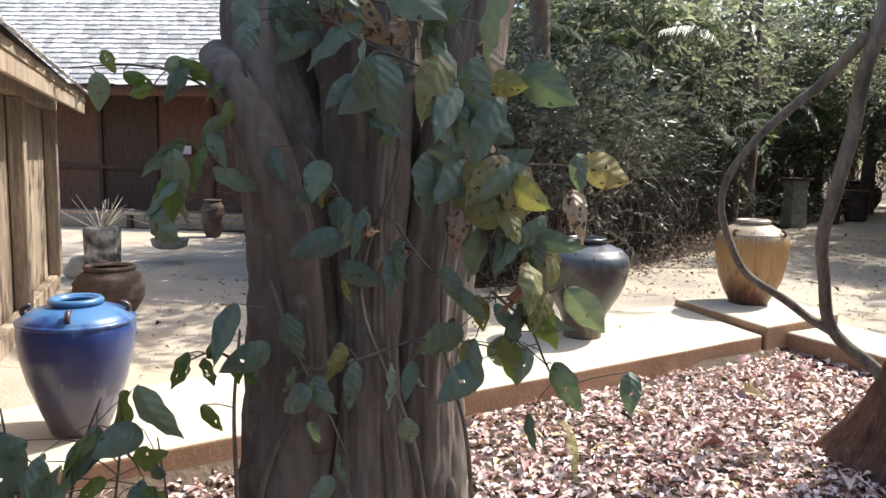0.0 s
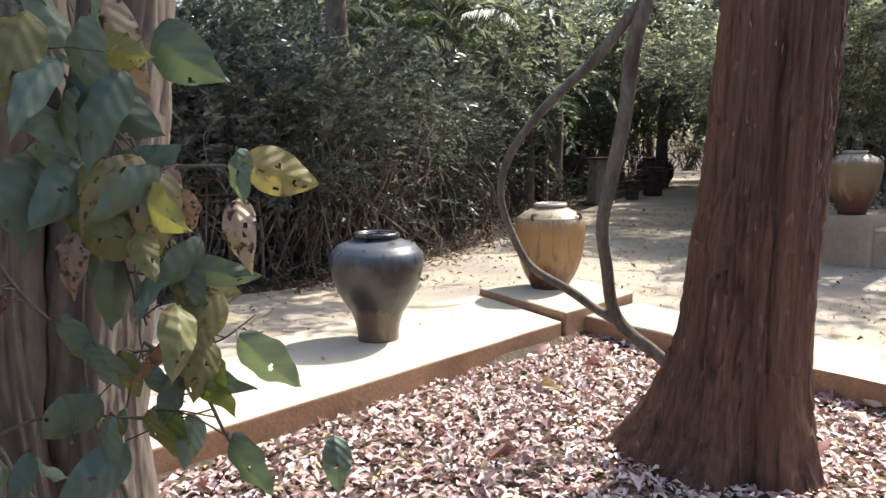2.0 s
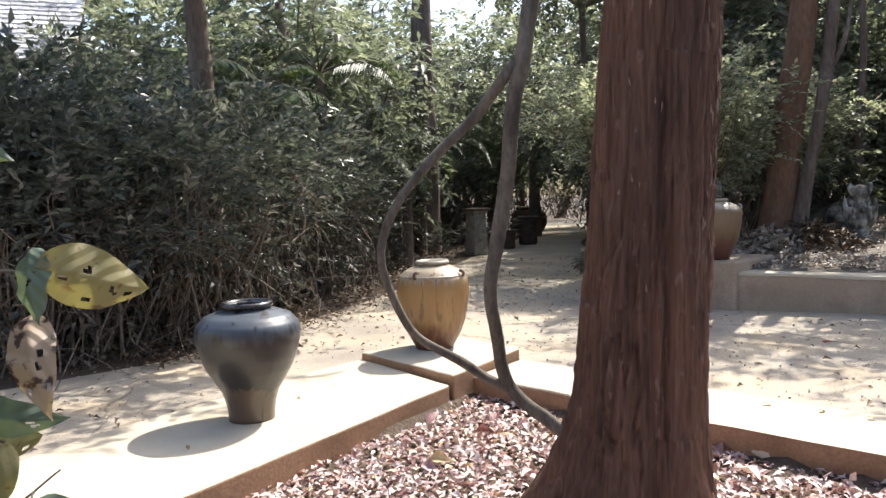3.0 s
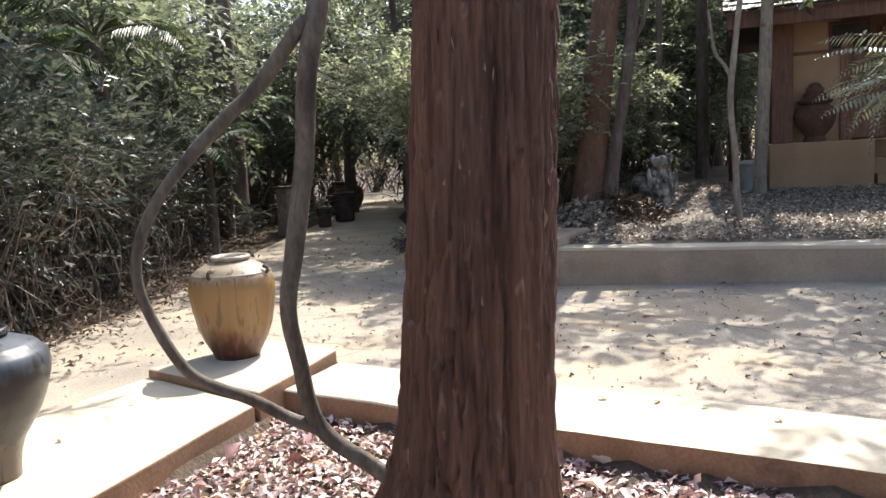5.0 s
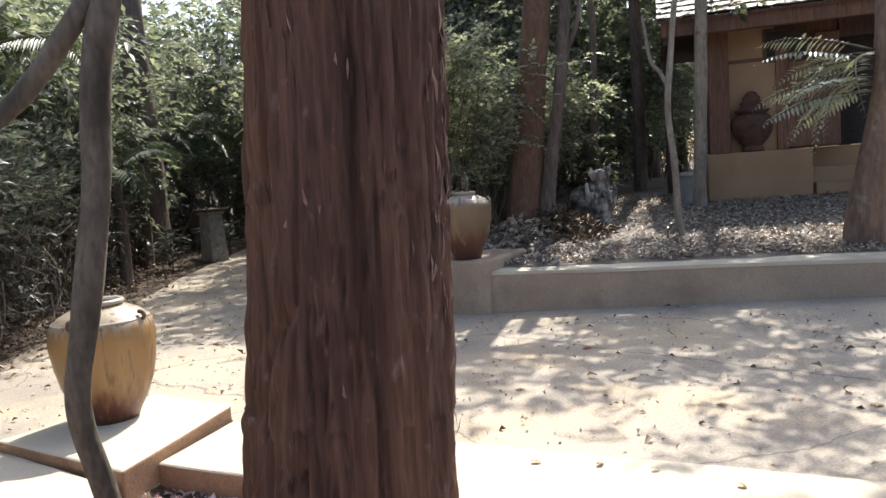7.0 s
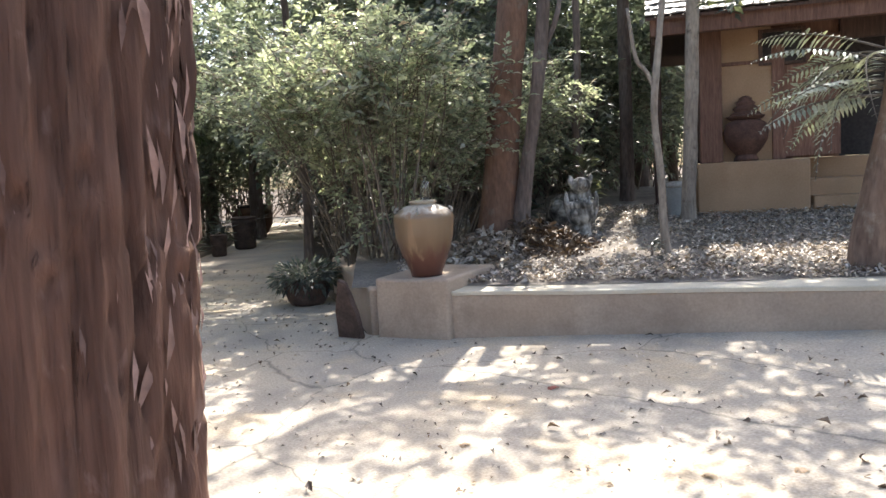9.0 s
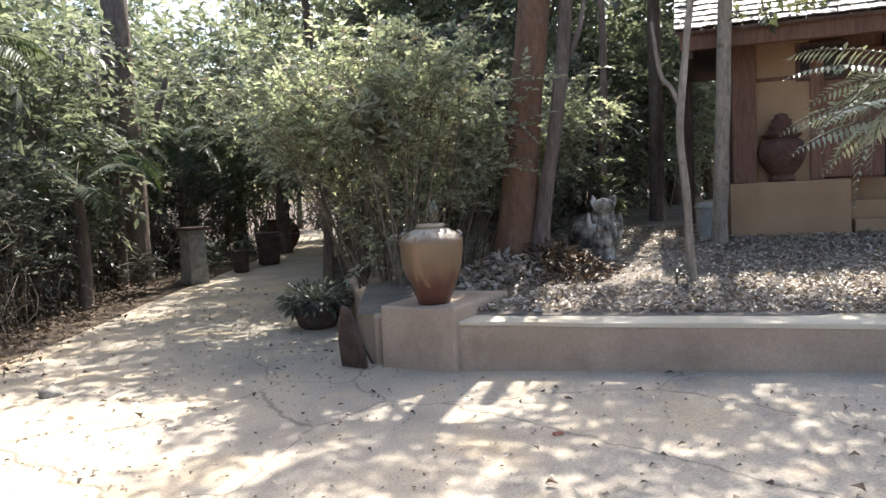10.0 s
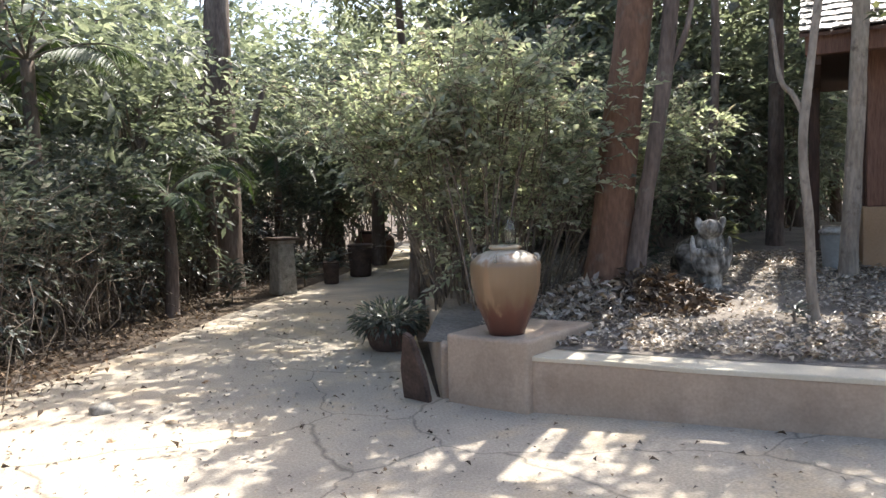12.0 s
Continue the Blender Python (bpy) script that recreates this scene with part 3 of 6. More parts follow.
# ==== jars ====
def glaze(name, stops, rough=0.22, streak=(0, 0, 0), streak_at=0.6, low=None, low_h=0.2, coat=0.5, drip=14.0):
    """Fired glaze that changes with height on the pot, with drips running down."""
    m, n, l, b = nodes_of(name)
    co = n.new("ShaderNodeTexCoord")
    sep = n.new("ShaderNodeSeparateXYZ")
    l.new(co.outputs["Object"], sep.inputs[0])
    mp = n.new("ShaderNodeMapping")
    mp.inputs["Scale"].default_value = (drip, drip, 1.3)
    l.new(co.outputs["Object"], mp.inputs["Vector"])
    t = n.new("ShaderNodeTexNoise")
    t.inputs["Scale"].default_value, t.inputs["Detail"].default_value = 1.0, 5
    l.new(mp.outputs[0], t.inputs["Vector"])
    ad = n.new("ShaderNodeMath")
    ad.operation = "MULTIPLY_ADD"
    ad.inputs[1].default_value = 0.34
    l.new(t.outputs["Fac"], ad.inputs[0])
    l.new(sep.outputs["Z"], ad.inputs[2])
    sh = n.new("ShaderNodeMath")
    sh.operation = "SUBTRACT"
    sh.inputs[1].default_value = 0.17
    l.new(ad.outputs[0], sh.inputs[0])
    r = ramp_of(n, stops)
    l.new(sh.outputs[0], r.inputs[0])
    mr = n.new("ShaderNodeMapRange")
    mr.inputs["From Min"].default_value, mr.inputs["From Max"].default_value = streak_at, streak_at + 0.08
    l.new(t.outputs["Fac"], mr.inputs["Value"])
    mx = n.new("ShaderNodeMix")
    mx.data_type = "RGBA"
    mx.inputs["B"].default_value = rgb(streak)
    l.new(mr.outputs[0], mx.inputs["Factor"])
    l.new(r.outputs[0], mx.inputs["A"])
    l.new(mx.outputs["Result"], b.inputs["Base Color"])
    g = n.new("ShaderNodeTexNoise")
    g.inputs["Scale"].default_value, g.inputs["Detail"].default_value = 60, 3
    l.new(co.outputs["Object"], g.inputs["Vector"])
    rr = n.new("ShaderNodeMapRange")
    rr.inputs["To Min"].default_value, rr.inputs["To Max"].default_value = rough * 0.7, rough * 1.6
    l.new(g.outputs["Fac"], rr.inputs["Value"])
    l.new(rr.outputs[0], b.inputs["Roughness"])
    bp = n.new("ShaderNodeBump")
    bp.inputs["Strength"].default_value, bp.inputs["Distance"].default_value = 0.25, 0.004
    l.new(t.outputs["Fac"], bp.inputs["Height"])
    l.new(bp.outputs[0], b.inputs["Normal"])
    b.inputs["Coat Weight"].default_value, b.inputs["Coat Roughness"].default_value = coat, 0.12
    return m


# the bluish top stops paint the highlight on the shoulder
GLAZE_BLACK = glaze("black_glaze_painted_sheen", [(0.0, (0.125, 0.088, 0.066)), (0.20, (0.095, 0.068, 0.052)), (0.23, (0.020, 0.017, 0.017)), (0.52, (0.022, 0.020, 0.022)), (0.60, (0.07, 0.085, 0.105)), (0.8, (0.10, 0.11, 0.13))],
                    0.36, (0.015, 0.012, 0.011), 0.58, coat=0.3)
GLAZE_BLACK_RIM = glaze("black_rim_glaze", [(0.0, (0.02, 0.018, 0.018)), (1.0, (0.04, 0.038, 0.04))], 0.25)
GLAZE_TAN = glaze("tan_ash_glaze", [(0.0, (0.08, 0.026, 0.015)), (0.12, (0.115, 0.042, 0.022)), (0.28, (0.27, 0.15, 0.055)), (0.57, (0.30, 0.175, 0.068)), (0.63, (0.36, 0.29, 0.20)), (1.0, (0.42, 0.36, 0.27))],
                  0.40, (0.17, 0.09, 0.035), 0.56, coat=0.2, drip=24)
GLAZE_RUST = glaze("rust_ash_glaze", [(0.0, (0.08, 0.027, 0.018)), (0.17, (0.12, 0.042, 0.026)), (0.32, (0.185, 0.112, 0.06)), (0.58, (0.235, 0.16, 0.095)), (0.64, (0.40, 0.35, 0.28)), (1.0, (0.46, 0.41, 0.34))],
                   0.38, (0.26, 0.16, 0.09), 0.58, coat=0.3, drip=10)
GLAZE_BLUE = glaze("blue_glaze", [(0.0, (0.07, 0.045, 0.05)), (0.16, (0.045, 0.042, 0.085)), (0.34, (0.014, 0.024, 0.10)), (0.52, (0.016, 0.042, 0.18)), (0.58, (0.06, 0.17, 0.36)), (1.0, (0.085, 0.23, 0.44))],
                   0.32, (0.12, 0.12, 0.17), 0.62, coat=0.35, drip=9)


def hollow(outer, wall=0.02, floor_z=0.05):
    """A turned outline closed by an inner wall, so that the mouth opens into the pot."""
    inner = [(max(r - wall, 0.01), max(z, floor_z)) for r, z in reversed(outer[1:])]
    return [(0.0, 0.0), *outer, (outer[-1][0] - wall * 0.5, outer[-1][1] + 0.004), *inner, (0.0, floor_z)]


def grown(pts, w, h):
    return [(r * w, z * h) for r, z in pts]


def jar(name, m, outer, rim, mat, rim_mat, label, lugs=0, lug_z=0.5, lug_r=0.25, rib=None, lug_mat=None, collar=None):
    e = thing(name, m, label, "jar", "glazed jars")
    put("body", lathe("jar_body", hollow(outer), mat, 64, 0.004, rib), e)
    rr, rz, th = rim
    ring = [(rr - th, rz - th * 0.6), (rr, rz - th * 0.9), (rr + th, rz - th * 0.5), (rr + th * 1.1, rz + th * 0.3), (rr + th * 0.4, rz + th), (rr - th * 0.5, rz + th * 0.8), (rr - th, rz), (rr - th, rz - th * 0.6)]
    put("rim", lathe("jar_rim", ring, rim_mat, 56), e, None, "rounded rim of the mouth")
    if collar:
        cr, cz = collar
        put("shoulder_band", lathe("shoulder_band", [(cr - 0.012, cz - 0.012), (cr + 0.006, cz - 0.006), (cr + 0.006, cz + 0.006), (cr - 0.012, cz + 0.012)], rim_mat, 56), e, None, "raised band round the shoulder")
    for i in range(lugs):
        a = 2 * math.pi * (i + 0.18) / lugs
        me = tube("lug", [(0.0, 0.0, -0.028, 0.012), (0.022, 0, -0.016, 0.013), (0.030, 0, 0.004, 0.013), (0.016, 0, 0.022, 0.013), (-0.006, 0, 0.028, 0.012)], lug_mat or mat, 7, 3)
        put("lug", me, e, pose(lug_r * math.cos(a), lug_r * math.sin(a), lug_z, 0, 0, math.degrees(a)), "small looped clay lug")
    return e


SHAPE_BLACK = [(0.125, 0.0), (0.128, 0.05), (0.136, 0.11), (0.156, 0.18), (0.195, 0.25), (0.233, 0.32), (0.262, 0.40), (0.282, 0.48), (0.288, 0.535), (0.279, 0.585), (0.235, 0.635), (0.162, 0.665), (0.125, 0.676), (0.116, 0.70)]
SHAPE_TAN = [(0.148, 0.0), (0.160, 0.03), (0.203, 0.11), (0.243, 0.21), (0.268, 0.32), (0.281, 0.42), (0.283, 0.47), (0.272, 0.53), (0.255, 0.555), (0.215, 0.59), (0.150, 0.622), (0.118, 0.632), (0.112, 0.65)]
SHAPE_RUST = [(0.140, 0.0), (0.146, 0.03), (0.185, 0.13), (0.236, 0.25), (0.264, 0.37), (0.272, 0.47), (0.276, 0.53), (0.268, 0.555), (0.220, 0.60), (0.155, 0.632), (0.115, 0.642), (0.110, 0.665)]
SHAPE_BLUE = [(0.140, 0.0), (0.150, 0.03), (0.190, 0.13), (0.245, 0.28), (0.280, 0.42), (0.292, 0.52), (0.288, 0.57), (0.268, 0.61), (0.215, 0.64), (0.150, 0.66), (0.116, 0.665), (0.110, 0.685)]
SHAPE_POT = [(0.15, 0.0), (0.20, 0.05), (0.26, 0.16), (0.27, 0.25), (0.25, 0.33), (0.19, 0.38), (0.17, 0.40)]


def fluted(z, a):
    return 0.0035 * math.sin(a * 46) * max(0.0, min(1, (z - 0.12) * 8)) * max(0.0, min(1, (0.53 - z) * 12))


jar("black_jar", at(0.65, 5.36, 0.034, 20), grown(SHAPE_BLACK, 1.13, 1.04), (0.140, 0.728, 0.020), GLAZE_BLACK, GLAZE_BLACK_RIM, "tall black-glazed jar with bare fluted foot on the cream slab")
jar("tan_jar", at(2.17, 6.78, 0.098, -60), grown(SHAPE_TAN, 1.10, 1.14), (0.128, 0.740, 0.018), GLAZE_TAN, GLAZE_RUST, "tan ribbed glazed jar with lugs on the raised slab", 4, 0.647, 0.272, fluted, DARK_CLAY, (0.281, 0.630))
jar("rust_jar", at(5.95, 8.27, 0.563, 30), grown(SHAPE_RUST, 1.03, 1.05), (0.114, 0.695, 0.017), GLAZE_RUST, GLAZE_TAN, "weathered rust and tan jar on the wall pedestal", 4, 0.614, 0.245, None, STONE, (0.268, 0.581))
jar("blue_jar", at(-1.72, 2.86, 0.034, 10), grown(SHAPE_BLUE, 0.86, 0.90), (0.100, 0.614, 0.017), GLAZE_BLUE, GLAZE_BLUE, "shiny cobalt blue glazed jar on the cream slab", 4, 0.572, 0.192, None, GLAZE_BLUE, (0.246, 0.527))
jar("dark_pot", at(-3.15, 5.3, 0.0, 0), SHAPE_POT, (0.18, 0.40, 0.02), DARK_CLAY, DARK_CLAY, "squat dark clay water pot on the cement")


# ==== trunks ====
def fissured(amount, lines, seed, deep=0.02):
    def shape(a, z, r):
        wander = 0.6 * noise.noise(Vector((seed, z * 1.1, math.cos(a) * 1.3)))
        u = Vector((math.cos(a + wander * 0.25) * lines, math.sin(a + wander * 0.25) * lines, z * 1.15 + seed))
        ridge = abs(noise.noise(u))
        chip = noise.noise(Vector((math.cos(a) * lines * 2.2, math.sin(a) * lines * 2.2, z * 6 + seed)))
        groove = max(0.0, 0.10 - ridge) / 0.10
        return -deep * groove * groove + amount * (ridge - 0.25) + amount * 0.35 * chip
    return shape


def plated(lines, tall, seed, deep):
    """Long bark plates parted by grooves."""
    def shape(a, z, r):
        w = 0.35 * noise.noise(Vector((math.cos(a) * 2, math.sin(a) * 2, z * 1.7 + seed)))
        d, _ = noise.voronoi(Vector((math.cos(a) * lines + w, math.sin(a) * lines + w, z * tall + seed)))
        edge = min(1.0, (d[1] - d[0]) / 0.15)
        lift = 0.010 * noise.cell(Vector((math.cos(a) * lines * 1.1, math.sin(a) * lines * 1.1, z * tall * 0.8 + seed)))
        ragged = 0.006 * noise.noise(Vector((math.cos(a) * 16, math.sin(a) * 16, z * 9))) + 0.004 * noise.noise(Vector((math.cos(a) * 40, math.sin(a) * 40, z * 12)))
        return -deep * (1 - edge) ** 2 * max(0.15, 0.5 + noise.noise(Vector((math.cos(a) * 1.5, math.sin(a) * 1.5, z * 0.8)))) + lift * 0.8 + ragged * 1.3
    return shape


def build_red_tree():
    e = thing("red_bark_tree", at(2.34, 3.55, -0.14), "stout tree with red-brown stringy fissured bark in the leaf bed", "tree")
    plates, broad = plated(8.0, 2.4, 3.0, 0.020), fissured(0.006, 4.2, 3.0, 0.010)

    def shape(a, z, r):
        root = 0.0
        if z < 0.75:
            k = (0.75 - z) / 0.75
            root = k * k * (0.10 + 0.16 * max(0, math.cos(a - 2.75)) ** 2 + 0.05 * math.sin(a * 5 + 1))
        fold = 0.05 * max(0.0, 1.1 - z) * -math.exp(-((a - 4.45) / 0.13) ** 2)
        turn = (a + math.pi) % (2 * math.pi) - math.pi
        # the side towards the path is flattened
        most = (r + 0.6 * root - 0.066) / max(0.35, math.cos(turn - 0.02)) - r
        return min(root + fold, most if abs(turn - 0.02) < 1.1 else 9.0) + plates(a, z, r) + broad(a, z, r)
    pts = [(0.0, 0.0, -0.05, 0.30), (0.015, -0.01, 0.5, 0.292), (0.035, -0.02, 0.95, 0.278), (0.065, -0.035, 1.4, 0.262), (0.10, -0.05, 2.0, 0.248), (0.14, -0.06, 2.7, 0.24), (0.2, 0.0, 4.0, 0.22), (0.3, 0.1, 6.0, 0.16)]
    put("trunk", tube("red_trunk", pts, RED_BARK, 240, 46, shape=shape), e)
    strips = []
    r2 = np.random.default_rng(5)
    for i in range(420):
        a, z = (r2.uniform(3.3, 5.6) if i < 130 else r2.uniform(5.45, 6.15)), r2.uniform(0.2, 2.6)
        l, r = r2.uniform(0.05, 0.28), min(0.256 - 0.008 * z, (0.192 - 0.008 * z) / max(0.35, math.cos(a - 6.303)))
        run = []
        for k in range(4):
            f = k / 3
            rr = r + 0.010 * abs(2 * f - 1) ** 2
            run.append((0.05 * z + rr * math.cos(a + 0.03 * f), -0.025 * z + rr * math.sin(a + 0.03 * f), z + l * f, (0.0045 if i < 130 else 0.008) * (1.2 - abs(2 * f - 1))))
        strips.append(run)
    tagged(put("loose_bark", tubes("loose_bark", strips, RED_BARK, 4), e, None, "peeling strips of red-brown bark"), kind="stuff")
    # curled flakes, mostly where their pale colour paints the sunlit trunk edge
    n = 620
    a = np.where(r2.random(n) < 0.90, r2.normal(5.60, 0.22, n), r2.uniform(3.3, 5.7, n))
    z = r2.uniform(0.05, 2.7, n)
    r = np.minimum(0.258 - 0.008 * z, (0.194 - 0.008 * z) / np.maximum(0.35, np.cos(a - 6.303))) + 0.010 + 0.12 * np.maximum(0, 0.75 - z) ** 2
    nrm = np.stack([np.cos(a), np.sin(a), np.zeros(n)], 1)
    p = np.stack([0.05 * z, -0.025 * z, z], 1) + nrm * r[:, None]
    ln = r2.uniform(0.02, 0.09, n)
    flakes = leaves("flaking_bark", p, nrm * r2.uniform(-0.05, 0.22, n)[:, None] + r2.normal(size=(n, 3)) * 0.10 + np.array((0, 0, 1.0)) * r2.choice((-1, 1), n)[:, None], nrm, ln, ln * r2.uniform(0.08, 0.20, n), FLAKE, 0.2)
    tagged(put("flaking_bark", flakes, e, None, "pinkish curled dead bark, paled as if sunlit"), kind="stuff")
    e2 = thing("twisted_vine", at(2.34, 3.55, -0.14), "thick bare twisted liana rising from the tree root", "vine")
    o = Vector((2.34, 3.55, -0.14))

    def rel(rows):
        return [(x - o.x, y - o.y, z - o.z, r) for x, y, z, r in rows]
    put("stem", tube("vine_stem", rel([(2.19, 3.50, 0.17, 0.042), (2.04, 3.69, 0.32, 0.033), (1.86, 3.85, 0.49, 0.031), (1.79, 3.82, 0.75, 0.031), (1.76, 3.80, 0.97, 0.031), (1.80, 3.80, 1.19, 0.033),
                                       (1.86, 3.80, 1.52, 0.035), (1.89, 3.80, 1.79, 0.037), (1.94, 3.80, 2.01, 0.039), (2.04, 3.85, 2.47, 0.039), (2.22, 3.89, 3.36, 0.032)]), VINE_BARK, 12, 8, 0.006, 9), e2)
    put("branch", tube("vine_branch", rel([(1.87, 3.84, 0.48, 0.027), (1.75, 3.89, 0.54, 0.023), (1.63, 3.89, 0.63, 0.021), (1.43, 3.89, 0.76, 0.020), (1.32, 3.89, 0.96, 0.019), (1.28, 3.89, 1.14, 0.019), (1.33, 3.89, 1.31, 0.020),
                                           (1.45, 3.89, 1.48, 0.022), (1.62, 3.89, 1.65, 0.025), (1.74, 3.88, 1.76, 0.026), (1.90, 3.80, 1.98, 0.025)]), VINE_BARK, 10, 8, 0.004, 9), e2)


def build_vine_tree():
    o = Vector((-0.135, 1.98, -0.14))
    e = thing("vine_covered_tree", at(*o), "fused grey-brown stems of a tree hung with climbing leaves", "tree")
    stems = [([(-0.23, 0.02, -0.1, 0.22), (-0.215, 0.0, 0.5, 0.18), (-0.20, 0, 1.0, 0.165), (-0.23, 0.02, 1.4, 0.15), (-0.33, 0.05, 1.75, 0.13), (-0.36, 0.10, 2.3, 0.12), (-0.4, 0.1, 3.6, 0.10)], 1.0),
             ([(0.02, -0.06, -0.1, 0.12), (0.02, -0.05, 0.6, 0.095), (0.0, -0.03, 1.1, 0.09), (-0.03, 0.0, 1.6, 0.095), (-0.10, 0.02, 2.2, 0.10), (-0.1, 0.05, 3.6, 0.09)], 2.0),
             ([(0.15, -0.04, -0.1, 0.11), (0.10, -0.05, 0.5, 0.07), (0.06, -0.06, 1.0, 0.06), (0.05, 0.0, 1.6, 0.08), (0.06, 0.05, 2.3, 0.09), (0.1, 0.1, 3.6, 0.08)], 3.0),
             ([(0.21, 0.06, -0.1, 0.14), (0.20, 0.06, 0.5, 0.112), (0.20, 0.06, 1.0, 0.105), (0.25, 0.08, 1.45, 0.10), (0.31, 0.1, 1.9, 0.10), (0.36, 0.1, 2.4, 0.10), (0.5, 0.2, 3.6, 0.09)], 4.0),
             ([(0.0, 0.16, -0.1, 0.2), (0.0, 0.16, 0.8, 0.17), (0.0, 0.18, 1.7, 0.16), (0.0, 0.2, 2.4, 0.15), (0, 0.2, 3.6, 0.13)], 5.0)]
    for pts, seed in stems:
        put("stem", tube("fused_stem", pts, STEM_BARK, 90, 18, 0.026, 3.5, plated(2.4, 2.6, seed, 0.012)), e)
    put("branch", tube("vine_tree_branch", [(-0.46, 0.02, 1.75, 0.06), (-0.36, -0.13, 1.66, 0.062), (-0.24, -0.19, 1.52, 0.060), (-0.16, -0.20, 1.30, 0.055), (-0.12, -0.16, 1.0, 0.05), (-0.10, -0.10, 0.6, 0.045)], STEM_BARK, 24, 6, 0.012, 4), e)


build_red_tree()
build_vine_tree()


def plain_tree(name, m, pts, mat, label, seg=40, amount=0.008, lines=3.0, limbs=()):
    e = thing(name, m, label, "tree")
    put("trunk", tube(name + "_trunk", pts, mat, seg, 8, 0.012, 3, fissured(amount, lines, pts[0][3] * 50, amount)), e)
    for run in limbs:
        put("limb", tube(name + "_limb", run, mat, 10, 5, 0.004, 4), e)
    return e


def crown_mesh(name, n, radii, clumps, spread, leaf, mat, seed, centre=(0, 0, 0), droop=0.3, hollow_=0.35):
    g = np.random.default_rng(seed)
    per = 8
    k = n // per
    p, c = cloud(k, radii, clumps, spread, g, 0.6, hollow_)
    pos, ah, up, _ = sprays(g, p + np.array(centre), unit(p) + g.normal(size=(k, 3)) * 0.7, leaf * g.uniform(1.8, 3.4, k), per, droop)
    ln = leaf * g.uniform(0.6, 1.4, len(pos))
    return leaves(name, pos, ah, up, ln, ln * g.uniform(0.34, 0.5, len(pos)), mat), c + np.array(centre)


# trees with an unseen crown added high overhead, which throws the dappled shade
def overhead_tree(name, x, y, z, pts, mat, label, crowns, limbs=(), seg=40, amount=0.012, lines=3.0):
    e = plain_tree(name, at(x, y, z), pts, mat, label, seg, amount, lines, limbs)
    for i, (cx, cy, cz, rx, ry, rz, n, seed) in enumerate(crowns):
        me, cs = crown_mesh(name + "_crown", n, (rx, ry, rz), max(9, n // 105), 0.36, 0.15, LEAF_DARK, seed, (cx, cy, cz))
        tagged(put("crown", me, e), kind="stuff")
        top = pts[-1]
        runs = [[(top[0], top[1], top[2] - 0.4, 0.05), ((top[0] + c[0]) / 2, (top[1] + c[1]) / 2, (top[2] + c[2]) / 2 + 0.2, 0.03), (c[0], c[1], c[2], 0.012)] for c in cs[::6]]
        tagged(put("twig_spread", tubes(name + "_twigs", runs, TWIG, 5), e), kind="stuff")
    return e


overhead_tree("red_trunk_tree", 7.86, 9.68, 0.55, [(0, 0, -0.2, 0.31), (0.0, 0, 0.1, 0.26), (0.07, -0.05, 1.0, 0.215), (0.15, -0.12, 2.0, 0.195), (0.26, -0.2, 3.0, 0.18), (0.4, -0.3, 5.2, 0.14)], ORANGE_BARK,
              "sturdy red-barked tree with a heap of leaves at its foot", [(1.8, 0.7, 6.2, 2.1, 1.5, 0.9, 4400, 11), (2.9, -1.7, 5.6, 1.5, 1.4, 0.7, 2400, 12)])
plain_tree("grey_twin_tree", at(7.98, 9.40, 0.56), [(0, 0, -0.2, 0.13), (0.05, 0, 0.3, 0.115), (0.12, -0.06, 1.0, 0.085), (0.20, -0.12, 1.5, 0.08), (0.32, -0.2, 2.5, 0.08), (0.45, -0.25, 4, 0.07)], GREY_BARK, "thin grey-brown tree leaning beside the red-barked one",
           limbs=[[(0.3, -0.19, 2.3, 0.04), (0.5, -0.3, 2.8, 0.03), (0.65, -0.3, 3.6, 0.018)]])
plain_tree("sapling", at(8.58, 7.66, 0.52), [(0.03, 0, -0.1, 0.065), (0.0, 0, 0.2, 0.044), (-0.03, 0.02, 0.9, 0.04), (-0.06, 0.05, 1.6, 0.038), (0.0, 0.0, 2.4, 0.036), (0.1, 0.0, 3.2, 0.033), (0.2, 0.2, 4.5, 0.02)], PALE_BARK, "slim crooked pale sapling in the leaf litter", 14, 0.004, 3,
           [[(-0.05, 0.04, 1.75, 0.028), (-0.12, 0.10, 1.95, 0.024), (-0.2, 0.16, 2.1, 0.022), (-0.26, 0.2, 2.6, 0.016)]])
overhead_tree("pale_trunk_tree", 10.68, 9.03, 0.62, [(0, 0, -0.2, 0.13), (0.0, 0, 0.3, 0.10), (0.03, -0.03, 1.4, 0.092), (0.06, -0.08, 2.9, 0.088), (0.1, -0.1, 4.0, 0.08), (0.2, 0, 5.5, 0.07)], PALE_BARK, "straight pale mottled trunk at the corner of the house",
              [(0.6, -0.9, 5.9, 2.0, 2.3, 1.0, 1150, 15), (0.05, -0.45, 3.05, 0.4, 0.3, 0.3, 80, 35)])
overhead_tree("dark_trunk_tree", 12.5, 11.85, 0.8, [(0, 0, -0.2, 0.16), (0, 0, 0.6, 0.125), (0.02, 0, 2, 0.115), (0.08, 0.05, 3.5, 0.105), (0.2, 0.1, 6, 0.09)], GREY_BARK, "dark straight trunk behind the garden statues",
              [(-0.6, 0, 6.0, 2.4, 2.4, 1.2, 800, 16)])
